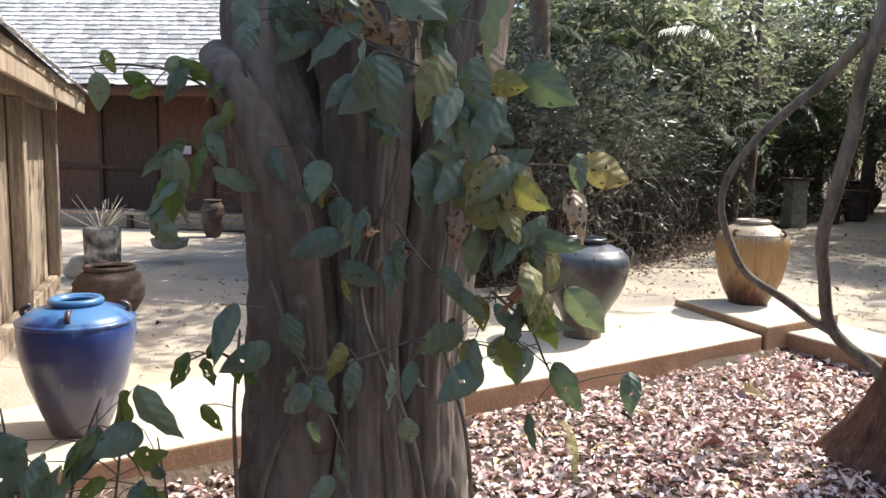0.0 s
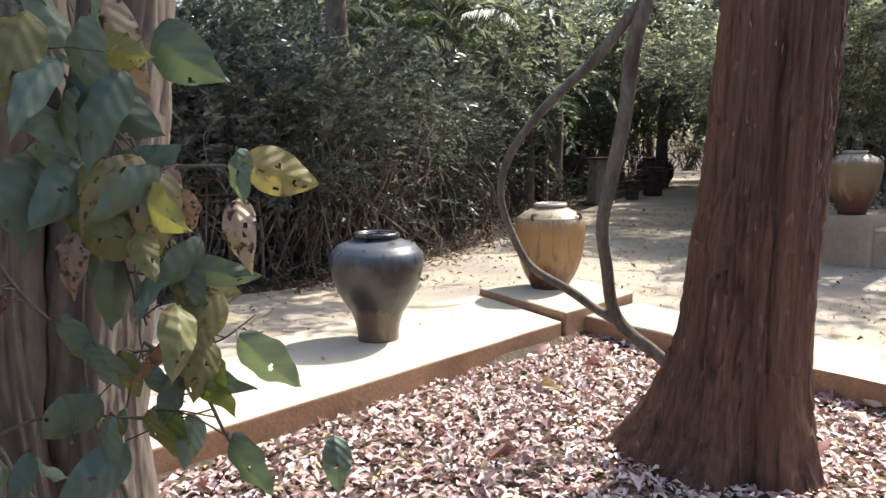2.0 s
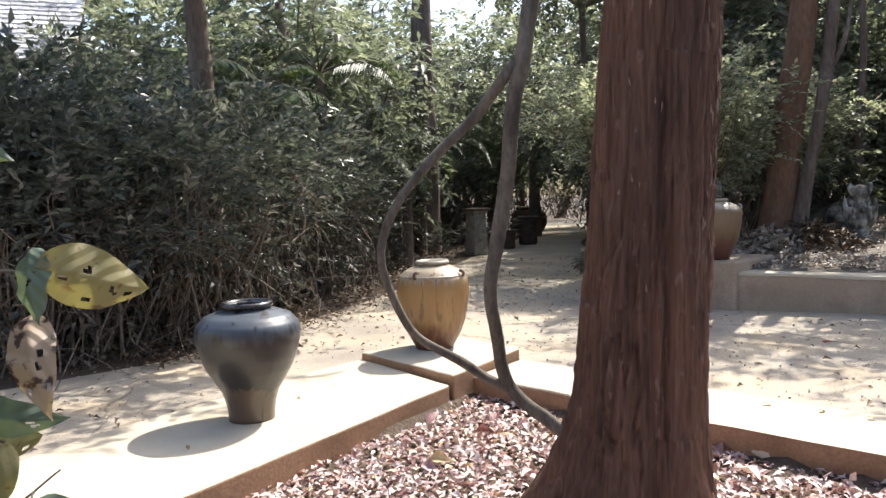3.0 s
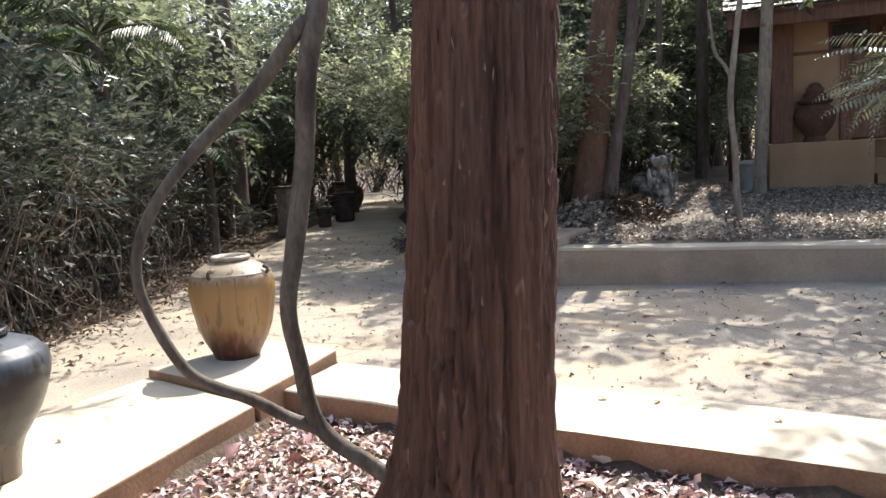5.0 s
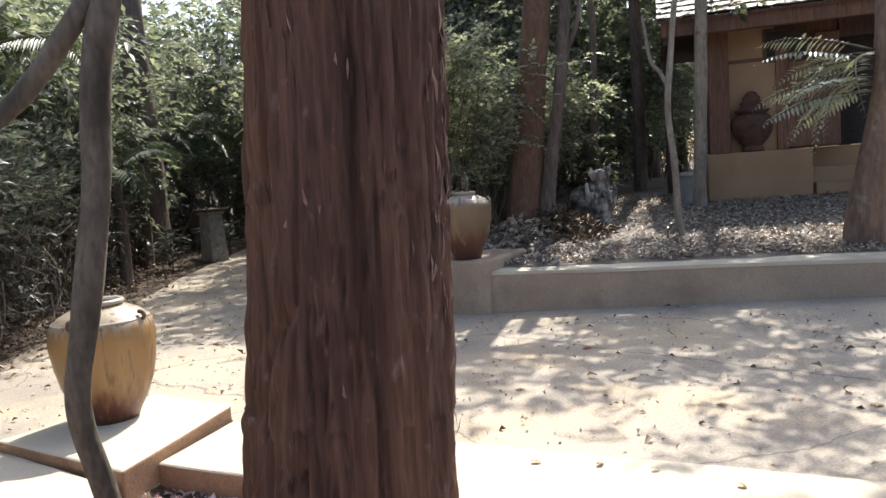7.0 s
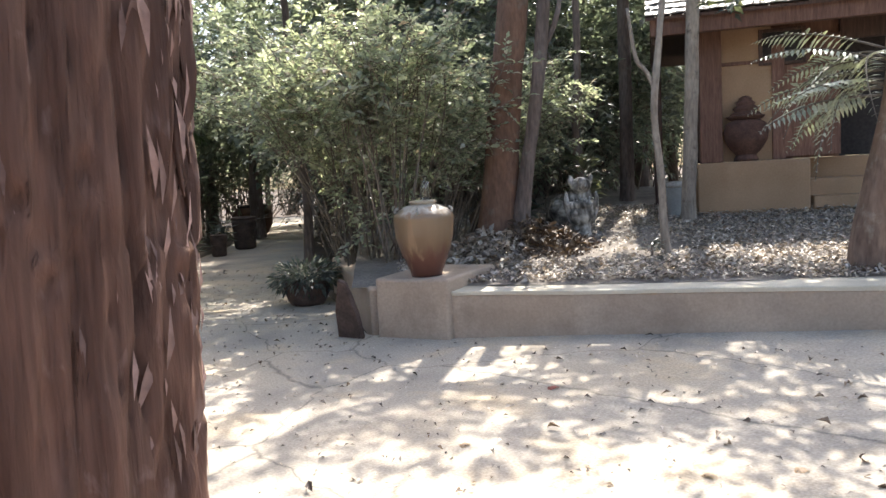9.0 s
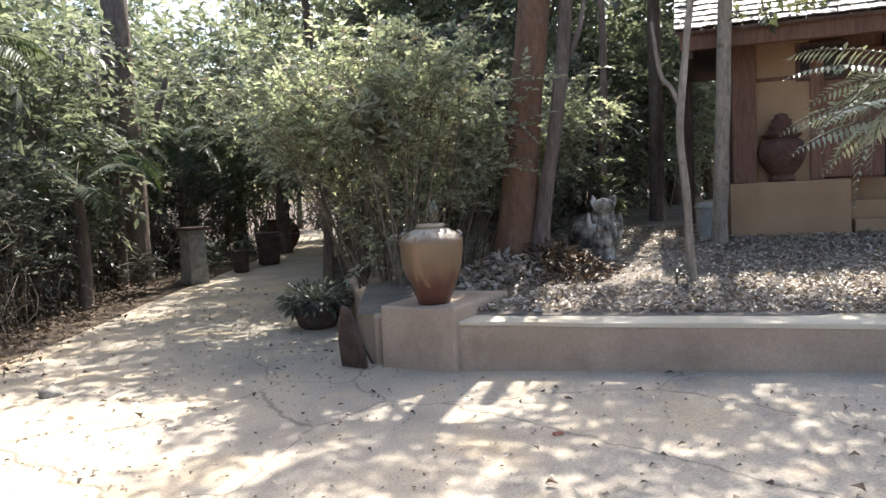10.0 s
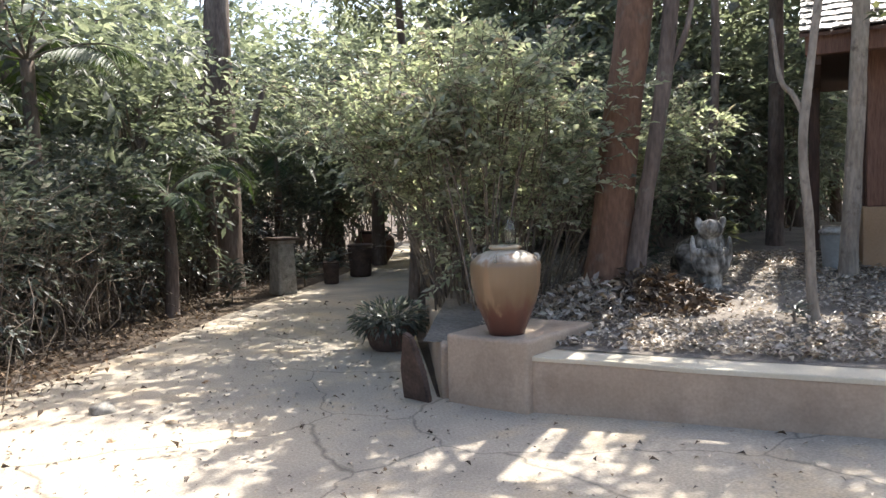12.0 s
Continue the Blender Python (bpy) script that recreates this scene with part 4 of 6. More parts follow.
# whole tree is added, its unseen crowns set to shade path and hedge foot
overhead_tree("path_shade_tree", 7.6, 15.2, 0.3, [(0, 0, -0.4, 0.11), (0.05, 0, 0.8, 0.085), (0.0, 0.1, 2.5, 0.075), (-0.1, 0.1, 5.4, 0.06)], GREY_BARK, "grey tree added beyond the airy bush to shade the path",
              [(-1.2, -0.5, 6.0, 2.2, 2.2, 1.0, 3200, 17), (1.8, 2.4, 6.2, 2.4, 2.6, 1.2, 4000, 27)])
# unseen crowns added above the hedge to shade courtyard and slab edge
overhead_tree("hedge_shade_tree", 0.2, 10.9, 0.0, [(0, 0, -0.2, 0.22), (0.0, 0, 1, 0.18), (-0.1, 0, 2.5, 0.16), (-0.2, 0, 5.4, 0.11)], GREY_BARK, "dark trunk within the tangled hedge, with unseen crowns added for shade",
              [(-0.4, 0.2, 6.0, 2.3, 2.3, 1.2, 2000, 18), (-2.4, -0.3, 5.6, 2.1, 1.9, 0.9, 2000, 19), (2.3, -1.6, 5.6, 1.7, 1.2, 0.7, 2600, 29), (0.7, -2.7, 5.3, 1.8, 1.5, 0.7, 2600, 30)])
plain_tree("wood_edge_tree", at(4.75, 18.6, 0.0), [(0, 0, -0.2, 0.42), (0, 0, 0.6, 0.35), (0.02, 0, 2, 0.33), (0.0, 0.05, 4.5, 0.29), (0.1, 0.1, 8, 0.15)], GREY_BARK, "stout dark trunk at the wood edge", amount=0.03,
           limbs=[[(0.1, 0.0, 2.3, 0.10), (0.5, -0.1, 3.0, 0.08), (0.9, -0.1, 4.2, 0.05)], [(-0.1, 0.0, 2.9, 0.09), (-0.5, 0.1, 3.6, 0.07), (-1.0, 0.2, 4.6, 0.04)]])


# ==== hedge and woods ====
def shrub_meshes(seed, height, width, n, leaf, mat, dry):
    g = np.random.default_rng(seed)
    per = 9
    k = n // per
    p, c = cloud(k, (width, width, height * 0.36), max(12, k // 9), 0.20, g, 0.6, 0.4)
    p += np.array((0, 0, height * 0.68))
    out = unit(p - np.array((0, 0, height * 0.45))) + g.normal(size=(k, 3)) * 0.55 + np.array((0, 0, 0.1))
    pos, ah, up, twigs = sprays(g, p, out, g.uniform(0.28, 0.55, k), per)
    ln = leaf * g.uniform(0.65, 1.35, len(pos))
    fol = leaves("shrub_foliage", pos, ah, up, ln, ln * g.uniform(0.32, 0.48, len(pos)), mat)
    q = np.stack([g.uniform(-width, width, dry), g.uniform(-width, width, dry), np.abs(g.normal(size=dry)) * height * 0.30], 1)
    ln2 = 0.09 * g.uniform(0.5, 1.5, dry)
    fd = leaves("dry_foliage", q, g.normal(size=(dry, 3)) + np.array((0, 0, -0.8)), g.normal(size=(dry, 3)), ln2, ln2 * 0.4, LEAF_DRY, 0.4)
    runs = twigs[::2]
    for i in range(40):
        x, y = g.normal(size=2) * width * 0.35
        t = c[g.integers(0, len(c))] + np.array((0, 0, height * 0.62))
        mid = np.array((x, y, 0)) * 0.5 + t * 0.5 + g.normal(size=3) * 0.12
        runs.append(spline([(x, y, -0.1, 0.018), (*mid, 0.012), (*t, 0.004)], 3))
    for i in range(70):
        a = np.array((g.uniform(-width, width), g.uniform(-width, width), g.uniform(0.1, height * 0.7)))
        b = a + g.normal(size=3) * np.array((0.4, 0.4, 0.45))
        runs.append(spline([(*a, 0.006), (*((a + b) / 2 + g.normal(size=3) * 0.12), 0.005), (*b, 0.003)], 3))
    return fol, fd, tubes("shrub_stems", runs, TWIG, 4)


SHRUBS = [shrub_meshes(20 + i, h, w, n, lf, mt, dr) for i, (h, w, n, lf, mt, dr) in enumerate([
    (2.2, 0.95, 2300, 0.115, LEAF_SHRUB, 300), (2.9, 1.05, 3300, 0.125, LEAF_SHRUB, 350), (1.6, 0.8, 1000, 0.10, LEAF_SHRUB, 420), (3.3, 1.2, 4300, 0.15, LEAF_WOOD, 200)])]


def shrub(kind, x, y, z, turn, size, label="leafy shrub with dry tangled stems at the path edge"):
    e = thing("shrub", pose(x, y, z, 0, 0, turn), label, "shrub", "shrubs of the hedge")
    e.scale = (size, size, size)
    fol, fd, st = SHRUBS[kind]
    tagged(put("foliage", fol, e), kind="stuff")
    tagged(put("dry_foliage", fd, e, None, "brown withered leaves"), kind="stuff")
    tagged(put("stem_tangle", st, e), kind="stuff")
    return e


hr = np.random.default_rng(42)
EDGE = [(-1.0, 7.7), (-0.4, 8.1), (0.1, 8.5), (1.15, 10.3), (1.85, 11.9), (2.7, 13.9), (3.7, 16.7), (5.2, 20.2), (7.2, 23.8)]


def along_edge(f):
    i = min(int(f), len(EDGE) - 2)
    t = f - i
    return EDGE[i][0] * (1 - t) + EDGE[i + 1][0] * t, EDGE[i][1] * (1 - t) + EDGE[i + 1][1] * t


for row, (back, step, kinds, up) in enumerate([(0.45, 0.55, (2, 0, 0, 1), 0), (1.7, 0.66, (0, 1, 0, 1), 0.0), (3.4, 0.95, (1, 3, 1, 1), 0.1)]):
    f = 0.1 * row
    while f < len(EDGE) - 1.05:
        x, y = along_edge(f)
        x += -0.85 * back + hr.normal() * 0.18
        y += 0.5 * back + hr.normal() * 0.18
        if x < 1.9 - 0.458 * y:
            f += step
            continue
        shrub(kinds[hr.integers(0, 4)], x, y, -0.05 + up, hr.uniform(0, 360), hr.uniform(0.8, 1.2) * (1.0 + 0.12 * row))
        f += step * (1.0 if f < 6 else 1.4)


def forest_tree(seed, height, spread, n, leaf):
    g = np.random.default_rng(seed)
    e = thing("forest_tree", at(0, 0, -50), "tall dark broadleaf tree of the wood behind", "tree", "trees of the wood")
    lean = g.normal(size=2) * 0.25
    pts = [(0, 0, -0.2, 0.16), (0, 0, 1, 0.13), (lean[0] * 0.4, lean[1] * 0.4, height * 0.4, 0.11), (lean[0], lean[1], height * 0.75, 0.07)]
    put("trunk", tube("forest_trunk", pts, GREY_BARK, 10, 4, 0.012, 2), e)
    me, cs = crown_mesh("forest_crown", n, (spread, spread, height * 0.36), n // 55, 0.36, leaf, LEAF_WOOD, seed, (lean[0] * 0.8, lean[1] * 0.8, height * 0.62))
    tagged(put("crown", me, e), kind="stuff")
    runs = [[(lean[0] * 0.5, lean[1] * 0.5, height * g.uniform(0.25, 0.6), 0.035), ((c[0]) / 2, c[1] / 2, c[2] - 0.2, 0.02), (c[0], c[1], c[2], 0.006)] for c in cs[::5]]
    tagged(put("branch_spread", tubes("forest_branches", runs, TWIG, 4), e), kind="stuff")
    return e


FOREST = [forest_tree(60, 5.3, 1.9, 3700, 0.19), forest_tree(61, 6.3, 2.1, 4200, 0.21), forest_tree(62, 4.5, 1.7, 3200, 0.19)]
# spots with negative y are unseen trees, added to hold back skylight
spots = [ (-1.8, 17), (1.6, 16.3), (-0.4, 15.0), (3.2, 17.2), (0.2, 19.5), (3.0, 19.0), (2.0, 22.5), (4.8, 23), (-3.5, 21), (6.0, 27), (9.5, 30), (3, 28), (14.5, 28), (17.5, 30),
         (12.5, 20.5), (10.6, 16.2), (14.8, 18.2), (17.5, 20.5), (20.5, 17.5), (19, 24.5), (23, 22), (9.5, 23.5), (12.5, 33), (24, 30), (18, 36), (10, 38), (22.5, 13.5), (-6, 24), (0, 27), (6, 36), (15, 38), (21, 34), (27, 26), (27, 18), (26, 34), (2, 33), (-3, 30), (-7, -6), (-2, -9), (3, -10), (8, -9), (13, -7), (-11, -2), (16, -2)]
for i, (x, y) in enumerate(spots):
    src = FOREST[i % 3]
    k = hr.uniform(0.86, 1.22) * (1.16 if y > 20 else 1.0)
    src.scale = (k, k, k)
    c = copy_thing(src, pose(x, y, -0.05 if x < 9 or y < 0 else 0.3, 0, 0, hr.uniform(0, 360)))
for i, (x, y, k) in enumerate([(12.6, 15.2, 1.45), (14.6, 16.6, 1.5), (16.8, 15.4, 1.5), (11.3, 18.2, 1.5), (18.5, 18.8, 1.6), (15.0, 21.5, 1.6), (9.0, 26.5, 1.45), (5.0, 29.5, 1.5), (11.8, 24.0, 1.5), (-2.2, 20.0, 1.4), (1.4, 24.5, 1.45)]):
    src = FOREST[i % 3]
    src.scale = (k, k, k)
    copy_thing(src, pose(x, y, 0.0 if x < 9 else 0.3, 0, 0, 47 * i))
for src in FOREST:
    src.scale = (1, 1, 1)
    src.matrix_basis = pose(*{0: (-5.5, 21.5), 1: (7.2, 33), 2: (13.5, 14.2)}[FOREST.index(src)], 0.0)


# undergrowth that closes the wood behind the terrace and along the path
# shrubs with negative y are likewise unseen, added to block fill light
low = [(9.3, 14.2), (10.4, 12.9), (9.9, 17.5), (11.6, 14.6), (13.4, 15.6), (10.2, 19), (12, 18), (15.2, 15.2), (16.8, 17.4), (14.6, 20.5), (18.6, 19.2), (12.4, 22.5), (13, 25), (16.5, 24), (19.5, 22.5), (21.8, 19.8), (20.8, 15.5),
       (8.4, 26), (6.8, 24.5), (10, 27.5), (5.2, 21.5), (9, 31), (12.8, 29), (15.5, 27), (3.0, 25), (-0.5, 23), (-4.2, 19), (18.2, 28), (22.5, 26), (24.5, 22), (24, 17), (-5, -6), (0, -8), (5.5, -8.5), (10.5, -8), (-8.5, -3.5), (14.5, -4.5)]
for i, (x, y) in enumerate(low):
    shrub((1, 3, 0, 3)[i % 4], x, y, 0.0 if x < 9 else 0.5, hr.uniform(0, 360), hr.uniform(0.95, 1.45), "dense green undergrowth shrub of the wood")


for x, y, k, s in ((2.7, 15.2, 1, 0.95), (3.3, 17.2, 0, 1.0), (1.6, 13.2, 1, 0.95), (4.3, 20.6, 1, 1.0)):
    shrub(k, x - 0.35, y, -0.05, 70 * x, s)


# ==== airy bush behind the pedestal ====
def build_airy_bush():
    e = thing("airy_bush", at(6.75, 10.6, 0.4), "airy grey-green bush of arching twigs with small pale leaves", "bush")
    g = np.random.default_rng(90)
    # reach of the twig tips: centre, half width, number of twigs, leaves on each
    masses = [(-0.2, 0.2, 2.0, 1.2, 0.9, 0.75, 30, 100), (-0.9, 0.7, 2.4, 0.9, 0.8, 0.6, 24, 120), (-0.35, -0.6, 1.0, 0.5, 0.45, 0.5, 16, 90), (0.5, -0.9, 1.9, 0.6, 0.35, 0.6, 16, 110), (1.5, -0.5, 2.0, 0.6, 0.5, 0.6, 16, 120),
              (1.5, 0.9, 2.2, 1.2, 0.9, 0.8, 20, 115), (2.2, -0.1, 2.0, 0.8, 0.6, 0.7, 42, 130), (0.75, -1.15, 2.0, 0.45, 0.2, 0.5, 15, 120), (3.0, 0.1, 2.0, 0.8, 0.6, 0.7, 38, 130), (-0.2, 2.4, 2.4, 1.3, 1.0, 0.7, 13, 110), (1.3, 3.2, 2.6, 1.5, 1.2, 0.8, 13, 110), (-1.35, 0.5, 2.1, 0.6, 0.7, 0.6, 20, 150), (0.4, 0.8, 1.0, 1.2, 0.8, 0.5, 14, 70), (-0.4, -0.2, 2.75, 1.0, 0.7, 0.3, 16, 120), (-0.75, -0.6, 2.3, 0.6, 0.45, 0.45, 20, 120), (-1.3, 2.0, 2.7, 0.9, 0.9, 0.6, 13, 120), (-0.9, 3.8, 3.1, 1.3, 1.0, 0.6, 18, 120), (1.0, 4.8, 3.3, 1.6, 1.0, 0.6, 16, 120), (3.0, 2.2, 2.9, 1.2, 1.0, 0.7, 15, 120), (-0.75, -1.0, 2.4, 0.65, 0.5, 0.5, 34, 130), (-0.15, -1.4, 2.5, 0.6, 0.35, 0.45, 22, 130)]
    for cx, cy, cz, rx, ry, rz, twigs, each in masses:
        runs, starts, outs = [], [], []
        side_twigs = max(4, each // 12) if cz > 1.2 else 4
        for k in range(twigs):
            d = g.normal(size=3)
            d *= g.uniform(0.35, 1.4) / np.linalg.norm(d)
            tip = np.array((cx + d[0] * rx, cy + d[1] * ry, max(0.35, cz + d[2] * rz)))
            ry_ = cy * 0.45 + g.normal() * 0.15
            root = np.array((max(cx * 0.35, -0.45 + 0.375 * ry_) + g.normal() * 0.12, ry_, -0.1))
            mid = (root + tip) / 2 + np.array((g.normal() * 0.12, g.normal() * 0.12, 0.25 * tip[2]))
            run = spline([(*root, 0.014), (*mid, 0.008), (*tip, 0.003)], 6)
            runs.append(run if k % 5 == 0 else run[len(run) // 2:])
            w = np.array([p[:3] for p in run])
            q = (1 - 0.6 * g.random(side_twigs) ** 1.2) * (len(w) - 1)
            a = np.minimum(q.astype(int), len(w) - 2)
            starts.append(w[a] + (w[a + 1] - w[a]) * (q - a)[:, None])
            outs.append(unit(w[a + 1] - w[a]) * 0.5 + g.normal(size=(side_twigs, 3)) * np.array((0.8, 0.8, 0.5)))
        starts, outs = np.concatenate(starts), np.concatenate(outs)
        clear = (starts[:, 2] > 1.45) | ((starts[:, 0] > -0.6) & (starts[:, 1] < 0.8))
        starts, outs = starts[clear], outs[clear]
        pos, ah, up, small = sprays(g, starts, outs, g.uniform(0.18, 0.42, len(starts)), 9, 0.15, 0.5)
        runs += small
        ln = 0.082 * g.uniform(0.55, 1.5, len(pos))
        tagged(put("foliage", leaves("bush_foliage", pos, ah, up, ln, ln * g.uniform(0.38, 0.55, len(pos)), LEAF_AIRY), e), kind="stuff")
        tagged(put("stem_tangle", tubes("bush_stems", runs, TWIG, 4), e), kind="stuff")


build_airy_bush()


# ==== fallen leaves ====
def litter(name, pts, size, mat, label, seed, lift=0.01, curl=0.35):
    g = np.random.default_rng(seed)
    n = len(pts)
    ahead = g.normal(size=(n, 3)) * np.array((1, 1, 0.28))
    up = g.normal(size=(n, 3)) * 0.35 + np.array((0, 0, 1.0))
    ln = size * g.uniform(0.5, 1.5, n)
    p = pts + np.array((0, 0, lift)) + np.stack([np.zeros(n), np.zeros(n), g.random(n) * lift], 1)
    me = leaves(name, p, ahead, up, ln, ln * g.uniform(0.35, 0.6, n), mat, curl)
    tagged(put(name, me), label, "fallen leaves", kind="stuff")


def scatter_in(poly, n, seed, z):
    g = np.random.default_rng(seed)
    xs, ys = [p[0] for p in poly], [p[1] for p in poly]
    pts = np.stack([g.uniform(min(xs), max(xs), n * 4), g.uniform(min(ys), max(ys), n * 4)], 1)
    pts = pts[inside(poly, pts[:, 0], pts[:, 1])][:n]
    h = np.array([z + (paving_z(x, y) if z == 0 else 0) for x, y in pts])
    return np.concatenate([pts, h[:, None]], 1)


NEAR_BED = [(2.04, 5.74), (2.2, 6.0), (2.28, 5.90), (4.05, 3.07), (4.6, 2.2), (2.5, 0.6), (-1.0, 0.5), (-1.9, 2.1)]
litter("leaf_litter", scatter_in(NEAR_BED, 26000, 1, -0.145), 0.05, LITTER, "thick carpet of dry pink and tan fallen leaves", 2, 0.022)
litter("large_bed_leaves", scatter_in(NEAR_BED, 240, 21, -0.125), 0.11, LITTER, "scattered larger tan leaves over the leaf bed", 22, 0.02, 0.5)
g0 = np.random.default_rng(3)
sd = np.stack([g0.uniform(-1.5, 7, 26000), 0.4 + 6 * g0.random(26000) ** 1.2], 1)
sd = sd[sd[:, 0] > -0.5 - 0.30 * sd[:, 1]]
sd = sd[~((sd[:, 1] > 1.5) & (sd[:, 0] < 2.4 - 0.3 * (sd[:, 1] - 1.5)) & (g0.random(len(sd)) < 0.72))]
tp = np.array([(*bed_xy(s, d), bed_z(s, d)) for s, d in sd])
litter("terrace_litter", tp, 0.06, LITTER_GREY, "faded grey-brown leaves covering the terrace soil", 4, 0.02)
litter("path_leaves", scatter_in([(1.5, 7.2), (2.9, 6.4), (4.8, 3.5), (8, 3), (7.6, 6), (6, 7.8), (5.4, 8.6), (6.2, 11.4), (7.5, 16), (5, 15.5), (2.3, 10.6), (0, 7.4), (-3, 8), (-3, 4), (-2, 3.4)], 260, 5, 0.0), 0.055, LITTER_DARK, "scattered curled brown leaves on the cement path", 6, 0.012, 0.5)
litter("path_crumbs", scatter_in([(1.5, 7.2), (2.9, 6.4), (4.8, 3.5), (8, 3), (7.6, 6), (6, 7.8), (5.4, 8.6), (6.2, 11.4), (7.5, 16), (5, 15.5), (2.3, 10.6), (0, 7.4), (-3, 8), (-3, 4), (-2, 3.4)], 2600, 15, 0.0), 0.030, LITTER_GREY, "small pale leaf crumbs and grit on the cement path", 16, 0.008, 0.4)
litter("dark_path_crumbs", scatter_in([(1.5, 7.2), (2.9, 6.4), (4.8, 3.5), (8, 3), (7.6, 6), (6, 7.8), (5.4, 8.6), (6.2, 11.4), (7.5, 16), (5, 15.5), (2.3, 10.6), (0, 7.4), (-3, 8), (-3, 4), (-2, 3.4)], 350, 17, 0.0), 0.034, LITTER_DARK, "small dark leaf crumbs on the cement path", 18, 0.008, 0.4)
ed = []
for k in range(3000):
    x, y = along_edge(g0.uniform(0.3, 7.5))
    o = g0.normal() * 0.35 + 0.05
    ed.append((x + 0.9 * o + 0.35, y - 0.6 * o - 0.35, 0.02))
# brown leaves in the darker material, which paints the shade under the hedge
litter("hedge_litter", np.array(ed), 0.065, LITTER_DARK, "drift of dry leaves along the foot of the hedge", 8, 0.03)


# ==== house beside the terrace ====
HC, HA, HB = Vector((11.35, 9.40)), Vector((0.66, -0.75)), Vector((0.75, 0.66))
HOUSE = Matrix(((HA.x, HB.x, 0, HC.x), (HA.y, HB.y, 0, HC.y), (0, 0, 1, 0.0), (0, 0, 0, 1)))


def shingle_mesh(name, mat, seed):
    """One split shingle, unit wide and long, thicker and ragged at its butt."""
    g = np.random.default_rng(seed)
    j = [g.uniform(-0.04, 0.04) for _ in range(4)]
    v = [(0, j[0], 0.036), (0.5, j[1], 0.040), (1, j[2], 0.036), (0, j[0], 0.020), (0.5, j[1], 0.022), (1, j[2], 0.020), (0, 1, 0.008), (0.5, 1, 0.010), (1, 1, 0.008)]
    f = [(3, 4, 1, 0), (4, 5, 2, 1), (0, 1, 7, 6), (1, 2, 8, 7), (0, 6, 3), (2, 5, 8)]
    return mesh_of(name, v, f, mat)


def shingles(parent, x0, x1, y0, z0, rise, run, rows, mat, wide=0.17, piece_mat=None, near=(0, 0), flip=1):
    """Overlapping rows of shingles that climb from the eave at (y0, z0); those of the near stretch are pieces of their own."""
    g = np.random.default_rng(int(abs(x0) * 10) + rows)
    kinds = [shingle_mesh("shingle", piece_mat or mat, k) for k in range(4)]
    verts, tris = [], []
    pitch = math.atan2(rise, run)
    step = math.hypot(rise, run) / rows
    made = 0
    for r in range(rows):
        x = x0 - g.random() * wide
        while x < x1:
            w = wide * g.uniform(0.75, 1.2)
            a, b = max(x, x0), min(x + w - 0.008, x1)
            if b - a > 0.02:
                u0, u1 = r * step - g.random() * 0.03, (r + 1.35) * step
                tip = g.uniform(-0.6, 0.9)
                m = pose(a, y0 + u0 * math.cos(pitch), z0 + u0 * math.sin(pitch), math.degrees(pitch) + tip, 0, g.uniform(-1.0, 1.0)) @ Matrix.Diagonal((b - a, u1 - u0, 1.0, 1))
                if near[0] <= a < near[1] and made < 290:
                    put("shingle", kinds[made % 4], parent, m)
                    made += 1
                else:
                    k = len(verts)
                    verts += [m @ v.co for v in kinds[0].vertices]
                    tris += [tuple(i + k for i in p.vertices) for p in kinds[0].polygons]
            x += w
    return tagged(put("shingle_cover", mesh_of("shingle_cover", verts, tris, mat), parent, None, "overlapping wooden shingles"), kind="stuff")


